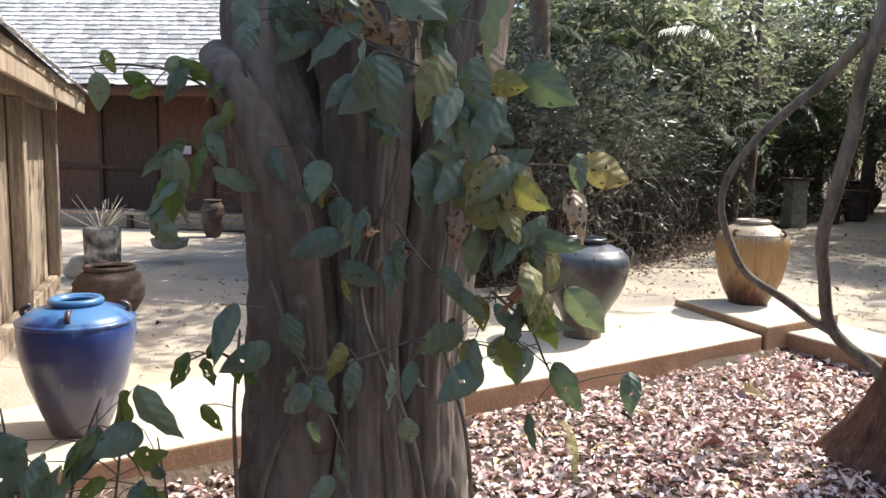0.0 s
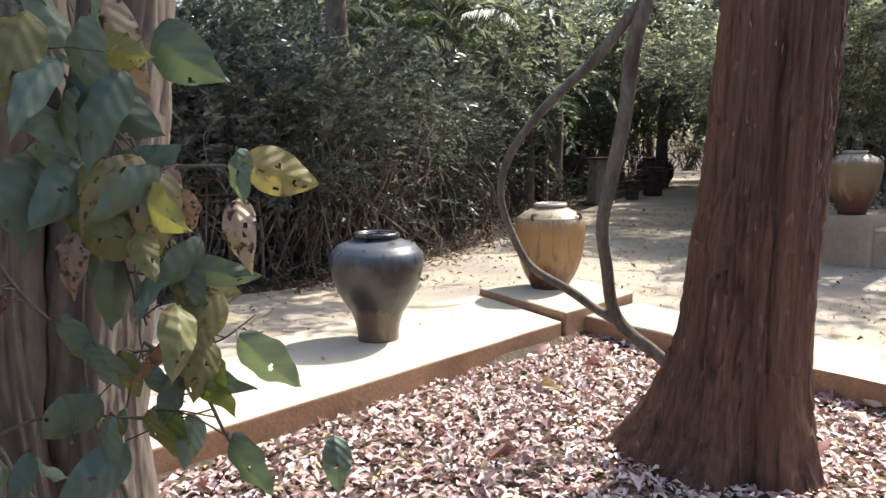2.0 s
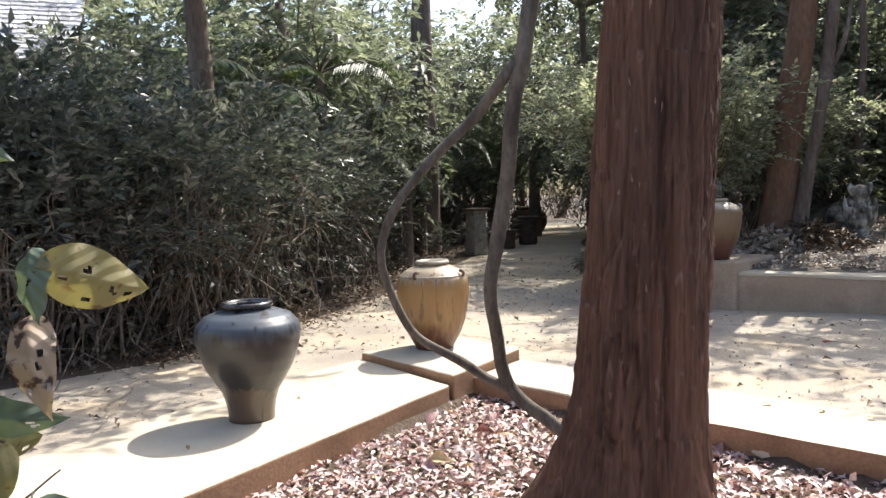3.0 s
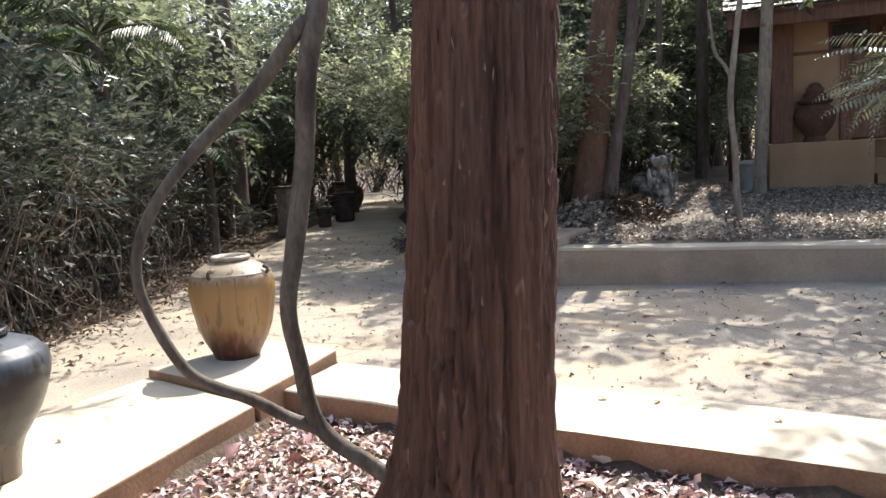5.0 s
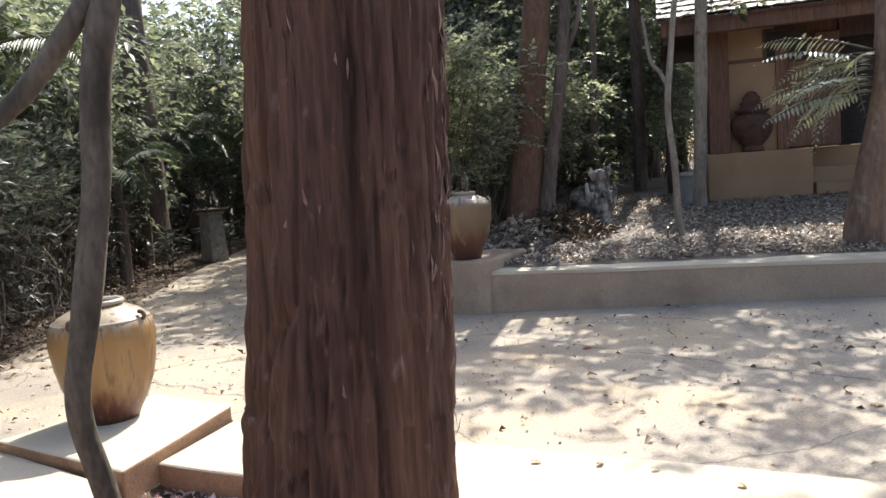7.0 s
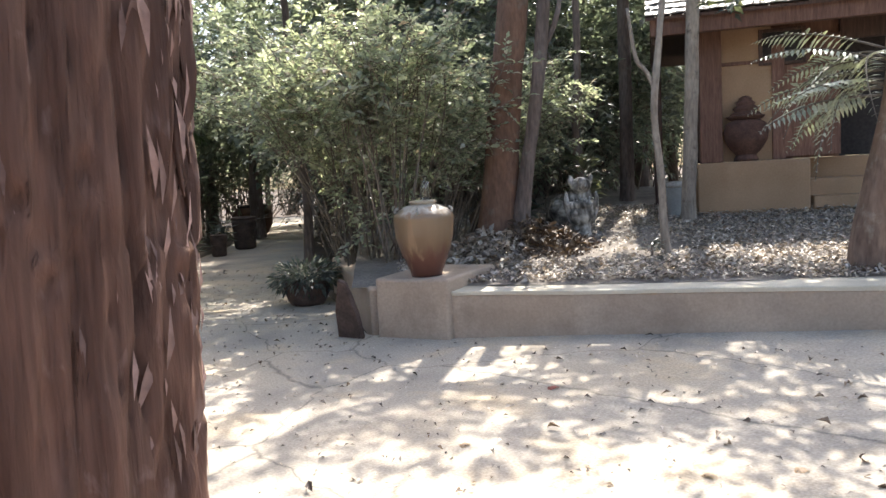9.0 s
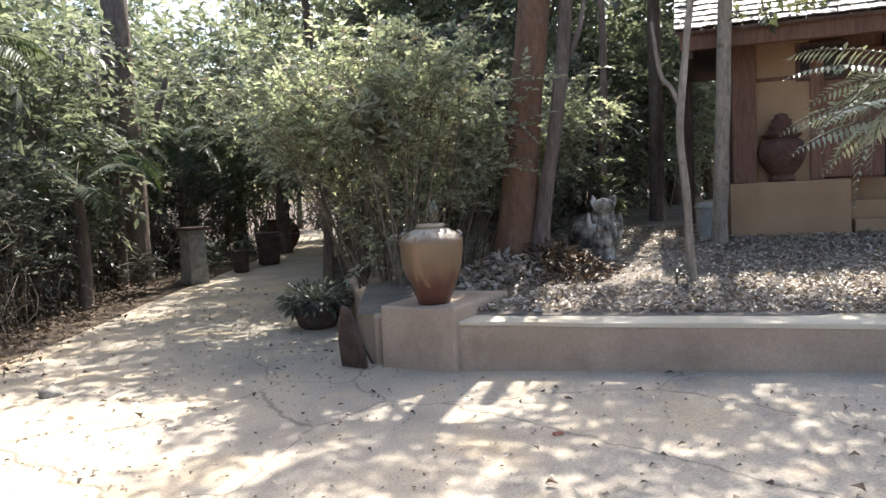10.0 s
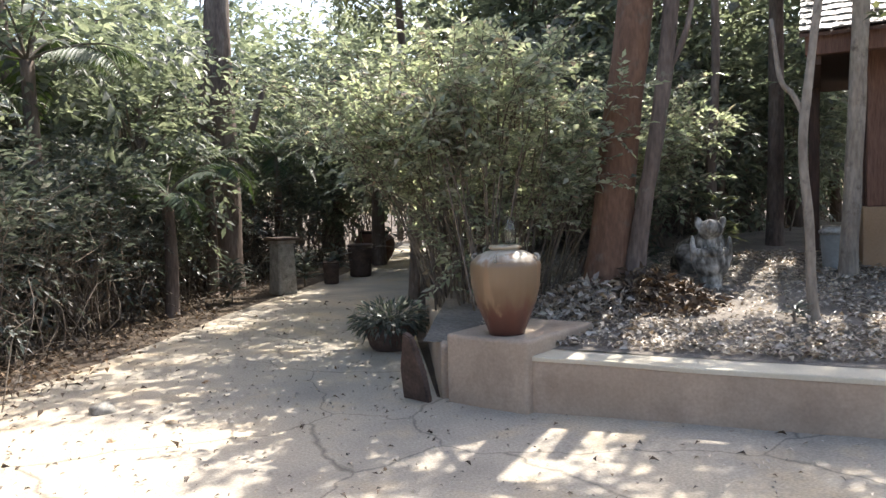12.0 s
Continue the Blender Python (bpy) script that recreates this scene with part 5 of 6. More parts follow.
def build_house():
    e = thing("house", HOUSE, "ochre plastered timber house with a shingled roof", "house")
    part("plinth", box_bm(0, 1.5, 0.0, 2.2, 0.2, 1.47, 0.02), OCHRE_WALL, e, "ochre plastered base wall")
    part("plinth", box_bm(1.5, 7.0, 0.75, 2.2, 0.2, 1.47, 0.02), OCHRE_WALL, e)
    part("step", box_bm(1.53, 3.8, 0.40, 0.747, 0.2, 1.17, 0.02), OCHRE_WALL, e, "ochre plastered step to the door")
    part("step", box_bm(1.55, 3.8, 0.05, 0.397, 0.2, 0.93, 0.02), OCHRE_WALL, e)
    part("porch", box_bm(1.75, 6.0, -1.6, 0.047, 0.1, 0.70, 0.02), PLASTER, e, "pale plastered porch ledge")
    part("post", box_bm(0.05, 0.36, 0.10, 0.40, 1.47, 3.40, 0.012), RED_WOOD, e, "square dark red wooden post")
    part("wall", box_bm(0.362, 1.05, 0.30, 0.40, 1.475, 3.40), OCHRE_WALL, e, "ochre plaster panel")
    part("rail", box_bm(0.364, 1.05, 0.27, 0.297, 2.86, 2.91), RED_WOOD, e)
    part("frame", box_bm(1.05, 1.22, 0.26, 0.42, 1.475, 3.1, 0.008), RED_WOOD, e)
    part("shutter", box_bm(1.222, 1.62, 0.30, 0.36, 1.50, 2.815, 0.008), RED_WOOD, e, "open wooden door leaf")
    part("shutter", box_bm(1.62, 1.95, 0.30, 0.36, 1.50, 3.2, 0.008), RED_WOOD, e)
    w = part("window", box_bm(0.93, 1.45, 0.275, 0.296, 2.86, 3.28), PAINTED_SHADE, e, "upper opening closed by a panel painted as inner shade")
    for x0, x1, z0, z1 in ((0.88, 0.93, 2.82, 3.33), (1.45, 1.50, 2.82, 3.33), (0.932, 1.448, 2.82, 2.858), (0.932, 1.448, 3.282, 3.33)):
        part("frame", box_bm(x0, x1, 0.262, 0.298, z0, z1, 0.004), DARK_WOOD, w)
    part("wall", box_bm(1.052, 1.95, 0.42, 0.50, 1.475, 3.40), RED_WOOD, e)
    part("doorway", box_bm(1.952, 3.6, 0.9, 0.95, 1.475, 3.4), PAINTED_SHADE, e, "doorway closed by a panel painted as inner shade")
    part("wall", box_bm(3.6, 7.0, 0.75, 0.85, 1.475, 3.40), RED_WOOD, e)
    part("lintel", box_bm(1.952, 3.6, 0.30, 0.40, 3.1, 3.40), DARK_WOOD, e)
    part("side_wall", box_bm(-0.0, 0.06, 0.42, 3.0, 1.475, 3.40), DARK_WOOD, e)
    part("beam", box_bm(-0.62, 7.2, -0.52, -0.40, 3.26, 3.50, 0.012), RED_WOOD, e, "long wooden eave beam")
    part("beam", box_bm(-0.6, -0.45, -0.4, 4.0, 3.16, 3.34, 0.01), DARK_WOOD, e)
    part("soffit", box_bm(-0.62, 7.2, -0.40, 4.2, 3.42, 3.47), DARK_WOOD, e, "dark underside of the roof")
    for x in (-0.6, ):
        for y in (1.6, 3.4):
            part("post", box_bm(x, x + 0.14, y, y + 0.14, 0.4, 3.26, 0.01), DARK_WOOD, e)
    bm = bmesh.new()
    v = [bm.verts.new(p) for p in [(-0.68, -0.6, 3.50), (7.2, -0.6, 3.50), (7.2, 4.0, 6.36), (-0.68, 4.0, 6.36), (-0.68, -0.6, 3.46), (7.2, -0.6, 3.46), (7.2, 4.0, 6.26), (-0.68, 4.0, 6.26)]]
    for f in ((0, 1, 2, 3), (7, 6, 5, 4), (0, 4, 5, 1), (3, 2, 6, 7), (0, 3, 7, 4), (1, 5, 6, 2)):
        bm.faces.new([v[i] for i in f])
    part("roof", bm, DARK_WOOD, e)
    shingles(e, -0.68, 5.5, -0.62, 3.51, 2.84, 4.6, 26, SHINGLE, 0.17, SHINGLE_PIECE, (-0.68, 3.4))
    # urn on the ledge
    u = HOUSE @ pose(0.68, 0.18, 1.47)
    t = thing("lidded_urn", u, "big dark clay urn with a tiered lid on the house ledge", "urn")
    put("body", lathe("urn_body", [(0, 0), (0.16, 0), (0.17, 0.03), (0.14, 0.09), (0.22, 0.18), (0.29, 0.30), (0.31, 0.42), (0.27, 0.54), (0.18, 0.60), (0.15, 0.62), (0, 0.62)], BROWN_CLAY, 40), t)
    put("collar", lathe("urn_collar", [(0.15, 0.58), (0.22, 0.60), (0.27, 0.645), (0.22, 0.66), (0.15, 0.66)], BROWN_CLAY, 40), t)
    put("lid", lathe("urn_lid", [(0.0, 0.64), (0.20, 0.64), (0.215, 0.675), (0.15, 0.715), (0.175, 0.755), (0.12, 0.80), (0.135, 0.835), (0.085, 0.875), (0.09, 0.90), (0.04, 0.93), (0, 0.94)], BROWN_CLAY, 32), t)
    b = thing("waste_bin", HOUSE @ pose(-0.30, -0.12, 0.70), "grey plastic waste bin with a lid beside the house", "bin")
    put("body", lathe("bin_body", [(0, 0), (0.13, 0), (0.16, 0.42), (0.165, 0.45), (0, 0.45)], BIN_GREY, 24), b)
    put("lid", lathe("bin_lid", [(0, 0.45), (0.175, 0.45), (0.178, 0.49), (0.12, 0.53), (0, 0.54)], STONE, 24), b)


build_house()


# ==== frond tree by the house ====
def frond_mesh(seed, length, droop):
    g = np.random.default_rng(seed)
    n = 24
    rib, pos, ah, up, ln = [], [], [], [], []
    for i in range(n + 1):
        f = i / n
        p = np.array((length * (f - 0.12 * f * f), 0, 0.28 * length * math.sin(f * 1.5) - droop * f * f))
        rib.append((*p, 0.009 * (1 - f) + 0.003))
        if i > 4:
            for sgn in (-1, 1):
                pos.append(p)
                ah.append((0.45, sgn * 1.0, -0.35 + g.normal() * 0.12))
                up.append((0.1, 0, 1))
                ln.append(0.17 * math.sin(math.pi * (0.12 + 0.82 * f)) * g.uniform(0.85, 1.1))
    ln = np.array(ln)
    return leaves("frond_blades", np.array(pos), np.array(ah), np.array(up, float), ln, ln * 0.23, LEAF_FROND, 0.15), tube("frond_rib", rib, VINE_BARK, 5)


LEAF_FROND = leaf_material("frond_leaf", [(0.0, (0.26, 0.29, 0.23)), (1.0, (0.48, 0.50, 0.42))], rough=0.28, through_light=0.25, spec=0.8)


def build_frond_tree():
    x, y = 9.05, 5.75
    z = terrace(x, y)
    e = thing("frond_tree", at(x, y, z - 0.05), "leaning forked tree trunk with a spray of ferny fronds", "tree")
    put("trunk", tube("frond_trunk", [(0, 0, -0.1, 0.22), (0.0, 0, 0.2, 0.185), (0.04, -0.08, 0.85, 0.16), (0.09, -0.18, 1.4, 0.155), (0.11, -0.22, 1.75, 0.15), (0.10, -0.2, 2.3, 0.12), (0.2, -0.2, 4.6, 0.10)], BROWN_BARK, 44, 8, 0.02, 3, fissured(0.012, 2.5, 8, 0.012)), e)
    put("limb", tube("frond_limb", [(0.12, -0.22, 1.6, 0.12), (0.25, -0.5, 2.2, 0.10), (0.4, -0.8, 3.2, 0.08)], PALE_BARK, 20, 6, 0.01, 3), e)
    # high crown out of view, added to dapple the ground below
    me, cs = crown_mesh("frond_tree_crown", 2600, (2.4, 2.2, 1.1), 46, 0.3, 0.15, LEAF_DARK, 33, (0.4, -0.2, 5.4))
    put("crown", me, e)
    g = np.random.default_rng(14)
    kinds = [frond_mesh(s, l, d) for s, l, d in ((1, 1.3, 0.2), (2, 1.15, 0.5), (3, 0.95, 0.9))]
    for i in range(17):
        fr = new("frond")
        fr.parent = e
        a = 122 + g.uniform(-55, 65)
        fr.matrix_basis = pose(0.05, -0.1, 1.68 + g.uniform(-0.15, 0.25), g.uniform(-30, 30), g.uniform(-16, 26), a)
        blades, rib = kinds[i % 3]
        tagged(put("leaf_blade", blades, fr), kind="stuff")
        put("rib", rib, fr)


build_frond_tree()


# ==== path side things ====
def build_lantern():
    e = thing("lantern_post", at(5.72, 17.55, 0.0, 20), "short square stone lantern post beside the path", "post")
    bm = bmesh.new()
    bmesh.ops.create_cone(bm, cap_ends=True, segments=4, radius1=0.29, radius2=0.24, depth=0.98, matrix=pose(0, 0, 0.49, 0, 0, 45))
    bmesh.ops.bevel(bm, geom=list(bm.edges), offset=0.015, segments=2, affect="EDGES")
    part("shaft", bm, STONE, e)
    part("cap", box_bm(-0.20, 0.20, -0.20, 0.20, 0.985, 1.05, 0.012), STONE, e, "projecting stone cap")
    part("cap", box_bm(-0.26, 0.26, -0.26, 0.26, 1.05, 1.11, 0.012), DARK_CLAY, e)


build_lantern()
for (x, y, s, kind) in ((7.0, 18.9, 0.9, 0), (8.05, 20.3, 1.45, 0), (9.7, 24.6, 2.3, 1)):
    e = thing("clay_pot", at(x, y, 0.0), "dark clay pot standing at the path edge" if kind == 0 else "large round brown jar beside the path", "pot")
    e.scale = (s, s, s)
    if kind == 0:
        put("body", lathe("clay_pot_body", hollow([(0.15, 0), (0.18, 0.03), (0.185, 0.30), (0.21, 0.46), (0.19, 0.52)]), DARK_CLAY, 28, 0.004), e)
        put("rim", lathe("clay_pot_rim", [(0.17, 0.50), (0.205, 0.50), (0.215, 0.53), (0.19, 0.55), (0.17, 0.54)], DARK_CLAY, 28), e)
    else:
        put("body", lathe("round_jar_body", hollow(SHAPE_POT), RED_WOOD, 32, 0.004), e)
        put("rim", lathe("round_jar_rim", [(0.16, 0.39), (0.19, 0.39), (0.20, 0.41), (0.18, 0.43), (0.16, 0.42)], DARK_CLAY, 28), e)


# ==== hut and back house on the courtyard side ====
def build_hut():
    a, b = Vector((-2.75, 3.35)), Vector((-4.45, 6.35))
    u = (b - a).normalized()
    n = Vector((u.y, -u.x))
    m = Matrix(((u.x, n.x, 0, a.x), (u.y, n.y, 0, a.y), (0, 0, 1, 0), (0, 0, 0, 1)))
    L = (b - a).length
    e = thing("plank_hut", m, "small weathered plank hut with a low shingled roof", "hut")
    part("wall", box_bm(-3.0, L - 0.02, -2.2, -0.06, 0.0, 1.72), DARK_WOOD, e)
    g = np.random.default_rng(4)
    x = -0.9
    while x < L:
        w = g.uniform(0.15, 0.22)
        part("plank", box_bm(x, min(x + w - 0.012, L), -0.055, g.uniform(-0.03, -0.02), 0.0, 1.72, 0.006, 1), OLD_WOOD, e)
        x += w
    part("sill", box_bm(-1.2, L + 0.02, -0.02, 0.06, 0.0, 0.14, 0.01), OLD_WOOD, e)
    for x in (-0.10, 1.55, L - 0.14):
        part("post", box_bm(x, x + 0.13, -0.02, 0.09, 0.14, 1.72, 0.012), OLD_WOOD, e, "squared wooden post")
    part("beam", box_bm(-1.2, L + 0.1, -0.02, 0.08, 1.72, 1.84, 0.01), OLD_WOOD, e)
    part("fascia", box_bm(-1.2, L + 0.05, 0.30, 0.33, 1.70, 1.88, 0.006), OLD_WOOD, e, "weathered fascia board")
    bm = bmesh.new()
    v = [bm.verts.new(p) for p in [(-1.2, 0.34, 1.86), (L + 0.05, 0.34, 1.86), (L + 0.05, -1.1, 3.2), (-1.2, -1.1, 3.2), (-1.2, 0.34, 1.81), (L + 0.05, 0.34, 1.81), (L + 0.05, -1.1, 3.13), (-1.2, -1.1, 3.13)]]
    for f in ((0, 1, 2, 3), (7, 6, 5, 4), (0, 4, 5, 1), (3, 2, 6, 7), (0, 3, 7, 4), (1, 5, 6, 2)):
        bm.faces.new([v[i] for i in f])
    part("roof", bm, OLD_WOOD, e)
    rf = new("roof_cover")
    rf.parent = e
    rf.matrix_basis = Matrix(((1, 0, 0, 0), (0, -1, 0, 0), (0, 0, 1, 0), (0, 0, 0, 1)))
    shingles(rf, -1.2, L + 0.05, -0.36, 1.87, 1.34, 1.44, 8, SUNLIT_SHINGLE, 0.3, SUNLIT_PIECE, (-1.2, 9))


def build_back_house():
    m = pose(-9.0, 13.6, 0.0, 0, 0, 4)
    e = thing("courtyard_house", m, "long dark timber house with a bright shingled roof", "house")
    part("floor", box_bm(-6, 6.2, -1.6, 3, 0, 0.16, 0.015), CEMENT, e, "raised cement veranda floor")
    part("bench", box_bm(-3, 5.9, -1.75, -1.62, 0.24, 0.30, 0.01), OLD_WOOD, e, "long wooden rail along the veranda")
    part("leg", box_bm(5.7, 5.78, -1.74, -1.64, 0.0, 0.24), DARK_WOOD, e)
    part("leg", box_bm(1.7, 1.78, -1.74, -1.64, 0.0, 0.24), DARK_WOOD, e)
    g = np.random.default_rng(9)
    x = -6.0
    while x < 6.0:
        part("panel", box_bm(x, x + 1.18, 0.5, 0.56, 0.16, 2.6, 0.006), (RED_WOOD, DARK_WOOD, RED_WOOD)[int(g.integers(0, 3))], e)
        part("batten", box_bm(x + 1.17, x + 1.25, 0.44, 0.58, 0.16, 2.6, 0.006), DARK_WOOD, e)
        x += 1.2
    part("rail", box_bm(-6, 6, 0.42, 0.46, 1.02, 1.10), DARK_WOOD, e)
    part("notice", box_bm(1.75, 2.0, 0.36, 0.365, 1.35, 1.52), PAPER, e, "small pale notice sheet")
    part("beam", box_bm(-6.5, 6.5, -0.9, -0.76, 2.42, 2.6, 0.01), RED_WOOD, e)
    bm = bmesh.new()
    v = [bm.verts.new(p) for p in [(-7, -1.0, 2.58), (6.8, -1.0, 2.58), (6.8, 3.2, 6.0), (-7, 3.2, 6.0), (-7, -1.0, 2.52), (6.8, -1.0, 2.52), (6.8, 3.2, 5.9), (-7, 3.2, 5.9)]]
    for f in ((0, 1, 2, 3), (7, 6, 5, 4), (0, 4, 5, 1), (3, 2, 6, 7), (0, 3, 7, 4), (1, 5, 6, 2)):
        bm.faces.new([v[i] for i in f])
    part("roof", bm, DARK_WOOD, e)
    shingles(e, -4.0, 6.8, -1.04, 2.59, 3.42, 4.2, 30, SUNLIT_SHINGLE, 0.2, SUNLIT_PIECE, (-0.5, 4.5))


build_hut()
build_back_house()


# ==== climbing leaves on the fused tree ====
def broad_leaf(name, mat, seed, ratio=0.55, bend=0.25, holes=2, notch=0.0):
    """A broad pointed leaf of unit length along -z, facing -y, cupped along its rib, with wavy margins and eaten holes."""
    g = np.random.default_rng(seed)
    nl, nw = 28, 16
    verts, faces = [], []
    for i in range(nl + 1):
        f = i / nl
        half = 0.5 * ratio * (math.sin(math.pi * min(1, f * 1.02) ** 0.72) ** 0.85 if 0 < f < 1 else 0.0) * (1 - notch * (0.4 < f < 0.6))
        for j in range(nw + 1):
            s = j / nw * 2 - 1
            wave = 0.03 * math.sin(f * 17 + seed) * s * s
            x = half * s + 0.04 * math.sin(f * 3 + seed)
            y = -0.10 * (1 - abs(s)) * (half * 3) + bend * (f - 0.3) ** 2 + wave + 0.012 * abs(math.sin(f * 24)) * abs(s)
            verts.append((x, y, -f))
    gone = set()
    for _ in range(holes):
        i, j = int(g.integers(5, nl - 6)), int(g.integers(2, nw - 3))
        gone |= {(i, j), (i + int(g.integers(0, 2)), j), (i, j + int(g.integers(-1, 2))), (i + 1, j + int(g.integers(-1, 2)))}
    for i in range(nl):
        for j in range(nw):
            if (i, j) not in gone:
                a = i * (nw + 1) + j
                faces.append((a, a + nw + 1, a + nw + 2, a + 1))
    return mesh_of(name, verts, faces, mat, True)


def vine_leaf_material(name, a, b, c, rough=0.5, blotch=(0.2, 0.12, 0.06), amount=0.62, through_light=0.3):
    m, n, l, p = nodes_of(name)
    o = n.new("ShaderNodeObjectInfo")
    r = ramp_of(n, [(0.0, a), (0.5, b), (1.0, c)])
    l.new(o.outputs["Random"], r.inputs[0])
    co = n.new("ShaderNodeTexCoord")
    t = n.new("ShaderNodeTexNoise")
    t.inputs["Scale"].default_value, t.inputs["Detail"].default_value = 6, 5
    l.new(co.outputs["Object"], t.inputs["Vector"])
    mr = n.new("ShaderNodeMapRange")
    mr.inputs["From Min"].default_value, mr.inputs["From Max"].default_value = amount, amount + 0.06
    l.new(t.outputs["Fac"], mr.inputs["Value"])
    mx = n.new("ShaderNodeMix")
    mx.data_type = "RGBA"
    mx.inputs["B"].default_value = rgb(blotch)
    l.new(mr.outputs[0], mx.inputs["Factor"])
    l.new(r.outputs[0], mx.inputs["A"])
    w = n.new("ShaderNodeTexWave")
    w.inputs["Scale"].default_value, w.inputs["Distortion"].default_value = 3.4, 1.2
    w.bands_direction = "DIAGONAL"
    l.new(co.outputs["Object"], w.inputs["Vector"])
    bp = n.new("ShaderNodeBump")
    bp.inputs["Strength"].default_value, bp.inputs["Distance"].default_value = 0.2, 0.02
    l.new(w.outputs["Fac"], bp.inputs["Height"])
    l.new(bp.outputs[0], p.inputs["Normal"])
    l.new(mx.outputs["Result"], p.inputs["Base Color"])
    p.inputs["Roughness"].default_value = rough
    tm = n.new("ShaderNodeVectorMath")
    tm.operation = "MULTIPLY"
    tm.inputs[1].default_value = (1.25, 1.25, 0.65)
    l.new(mx.outputs["Result"], tm.inputs[0])
    tr = n.new("ShaderNodeBsdfTranslucent")
    l.new(tm.outputs[0], tr.inputs["Color"])
    mix = n.new("ShaderNodeMixShader")
    mix.inputs[0].default_value = through_light
    l.new(p.outputs[0], mix.inputs[1])
    l.new(tr.outputs[0], mix.inputs[2])
    l.new(mix.outputs[0], n["Material Output"].inputs["Surface"])
    return m


VINE_GREEN = vine_leaf_material("climber_green", (0.095, 0.135, 0.105), (0.14, 0.19, 0.15), (0.20, 0.255, 0.19), amount=0.72)
VINE_FRESH = vine_leaf_material("climber_fresh_green", (0.09, 0.145, 0.045), (0.13, 0.185, 0.055), (0.19, 0.23, 0.075), amount=0.72, through_light=0.45)
VINE_YELLOW = vine_leaf_material("climber_yellow", (0.17, 0.18, 0.075), (0.25, 0.235, 0.10), (0.32, 0.27, 0.14), amount=0.58, through_light=0.35)
VINE_RUST = vine_leaf_material("climber_rust", (0.20, 0.095, 0.065), (0.29, 0.18, 0.125), (0.40, 0.31, 0.23), amount=0.54, blotch=(0.07, 0.04, 0.03), through_light=0.25)
KINDS = {"g": [broad_leaf("green_leaf", VINE_GREEN, s, r, 0.3, h) for s, r, h in ((1, 0.50, 1), (2, 0.40, 2), (3, 0.60, 1), (4, 0.36, 0))],
         "f": [broad_leaf("fresh_leaf", VINE_FRESH, s, r, 0.3, h) for s, r, h in ((5, 0.42, 1), (6, 0.52, 3))],
         "y": [broad_leaf("yellow_leaf", VINE_YELLOW, s, r, 0.35, h) for s, r, h in ((7, 0.45, 2), (8, 0.55, 5))],
         "r": [broad_leaf("rust_leaf", VINE_RUST, s, r, 0.6, h) for s, r, h in ((9, 0.42, 4), (10, 0.5, 8))]}
vg = np.random.default_rng(77)


def climber(label, stem, count, kinds, size, spread=0.05, thick=0.005, hang=0.0, face=0.0):
    """A vine stem with stalked leaves hung along it."""
    stem = [(x - 0.03, y, z) for x, y, z in stem]
    e = thing("climbing_vine", at(*stem[0]), label, "vine", "climbing vines")
    o = Vector(stem[0])
    pts = spline([(x - o.x, y - o.y, z - o.z, thick) for x, y, z in stem], 6)
    pts = [Vector((p[0], p[1], p[2], thick * (1 - 0.6 * i / len(pts)))) for i, p in enumerate(pts)]
    put("stem", tube("vine_stem", pts, VINE_BARK, 6), e, None, "thin woody vine stem")
    for i in range(count):
        p = pts[int((i + vg.uniform(0.1, 0.9)) / count * (len(pts) - 1))]
        k = kinds[i % len(kinds)]
        me = KINDS[k][int(vg.integers(0, len(KINDS[k])))]
        s = size * vg.uniform(0.7, 1.25)
        off = Vector((vg.normal() * spread, -abs(vg.normal()) * 0.03 - 0.01, vg.normal() * spread * 0.7))
        base = Vector(p[:3]) + off
        leaf = put("leaf", me, e, Matrix.LocRotScale(base, Euler((radians(vg.normal() * 22 - 8 - hang), radians(vg.normal() * 42), radians(vg.normal() * 38 + face))), (s, s, s)))
        run = [(p[0], p[1], p[2], 0.002), (*((Vector(p[:3]) + base) / 2 + Vector((0, 0, 0.006))), 0.0018), (*base, 0.0015)]
        put("stalk", tube("leaf_stalk", run, VINE_BARK, 4), e)
    return e


climber("green climbing vine clinging across the upper trunk", [(-0.18, 1.74, 1.70), (-0.02, 1.70, 1.60), (0.14, 1.71, 1.53), (0.24, 1.72, 1.42), (0.30, 1.72, 1.32)], 26, "ggggggyg", 0.165, 0.10)
climber("green climbing vine high on the trunk fork", [(-0.30, 1.78, 1.78), (-0.12, 1.76, 1.74), (0.08, 1.76, 1.70), (0.26, 1.76, 1.66)], 20, "ggggr", 0.165, 0.09)
climber("yellowing vine strand hanging beside the trunk", [(0.30, 1.72, 1.30), (0.27, 1.70, 1.22), (0.29, 1.70, 1.12), (0.32, 1.70, 1.02)], 14, "gygggygr", 0.145, 0.06)
climber("sparse vine twig reaching out with withered leaves", [(0.24, 1.76, 1.20), (0.34, 1.72, 1.29), (0.45, 1.70, 1.31), (0.57, 1.69, 1.29)], 9, "gyggrgr", 0.125, 0.04)
climber("thin vine crossing the trunk towards the slab", [(-0.26, 1.74, 0.72), (-0.08, 1.71, 0.77), (0.12, 1.71, 0.85), (0.24, 1.70, 0.85), (0.38, 1.70, 0.83)], 11, "gggyg", 0.12, 0.05)
climber("drooping vine end with pale green leaves", [(0.30, 1.74, 0.98), (0.40, 1.72, 0.90), (0.45, 1.71, 0.80), (0.52, 1.70, 0.68)], 13, "ggygf", 0.13, 0.06)
climber("vine strand with pink and green leaves on the trunk", [(0.05, 1.72, 1.15), (0.10, 1.71, 1.08), (0.16, 1.71, 1.02), (0.24, 1.71, 0.97)], 7, "gggr", 0.12, 0.05)
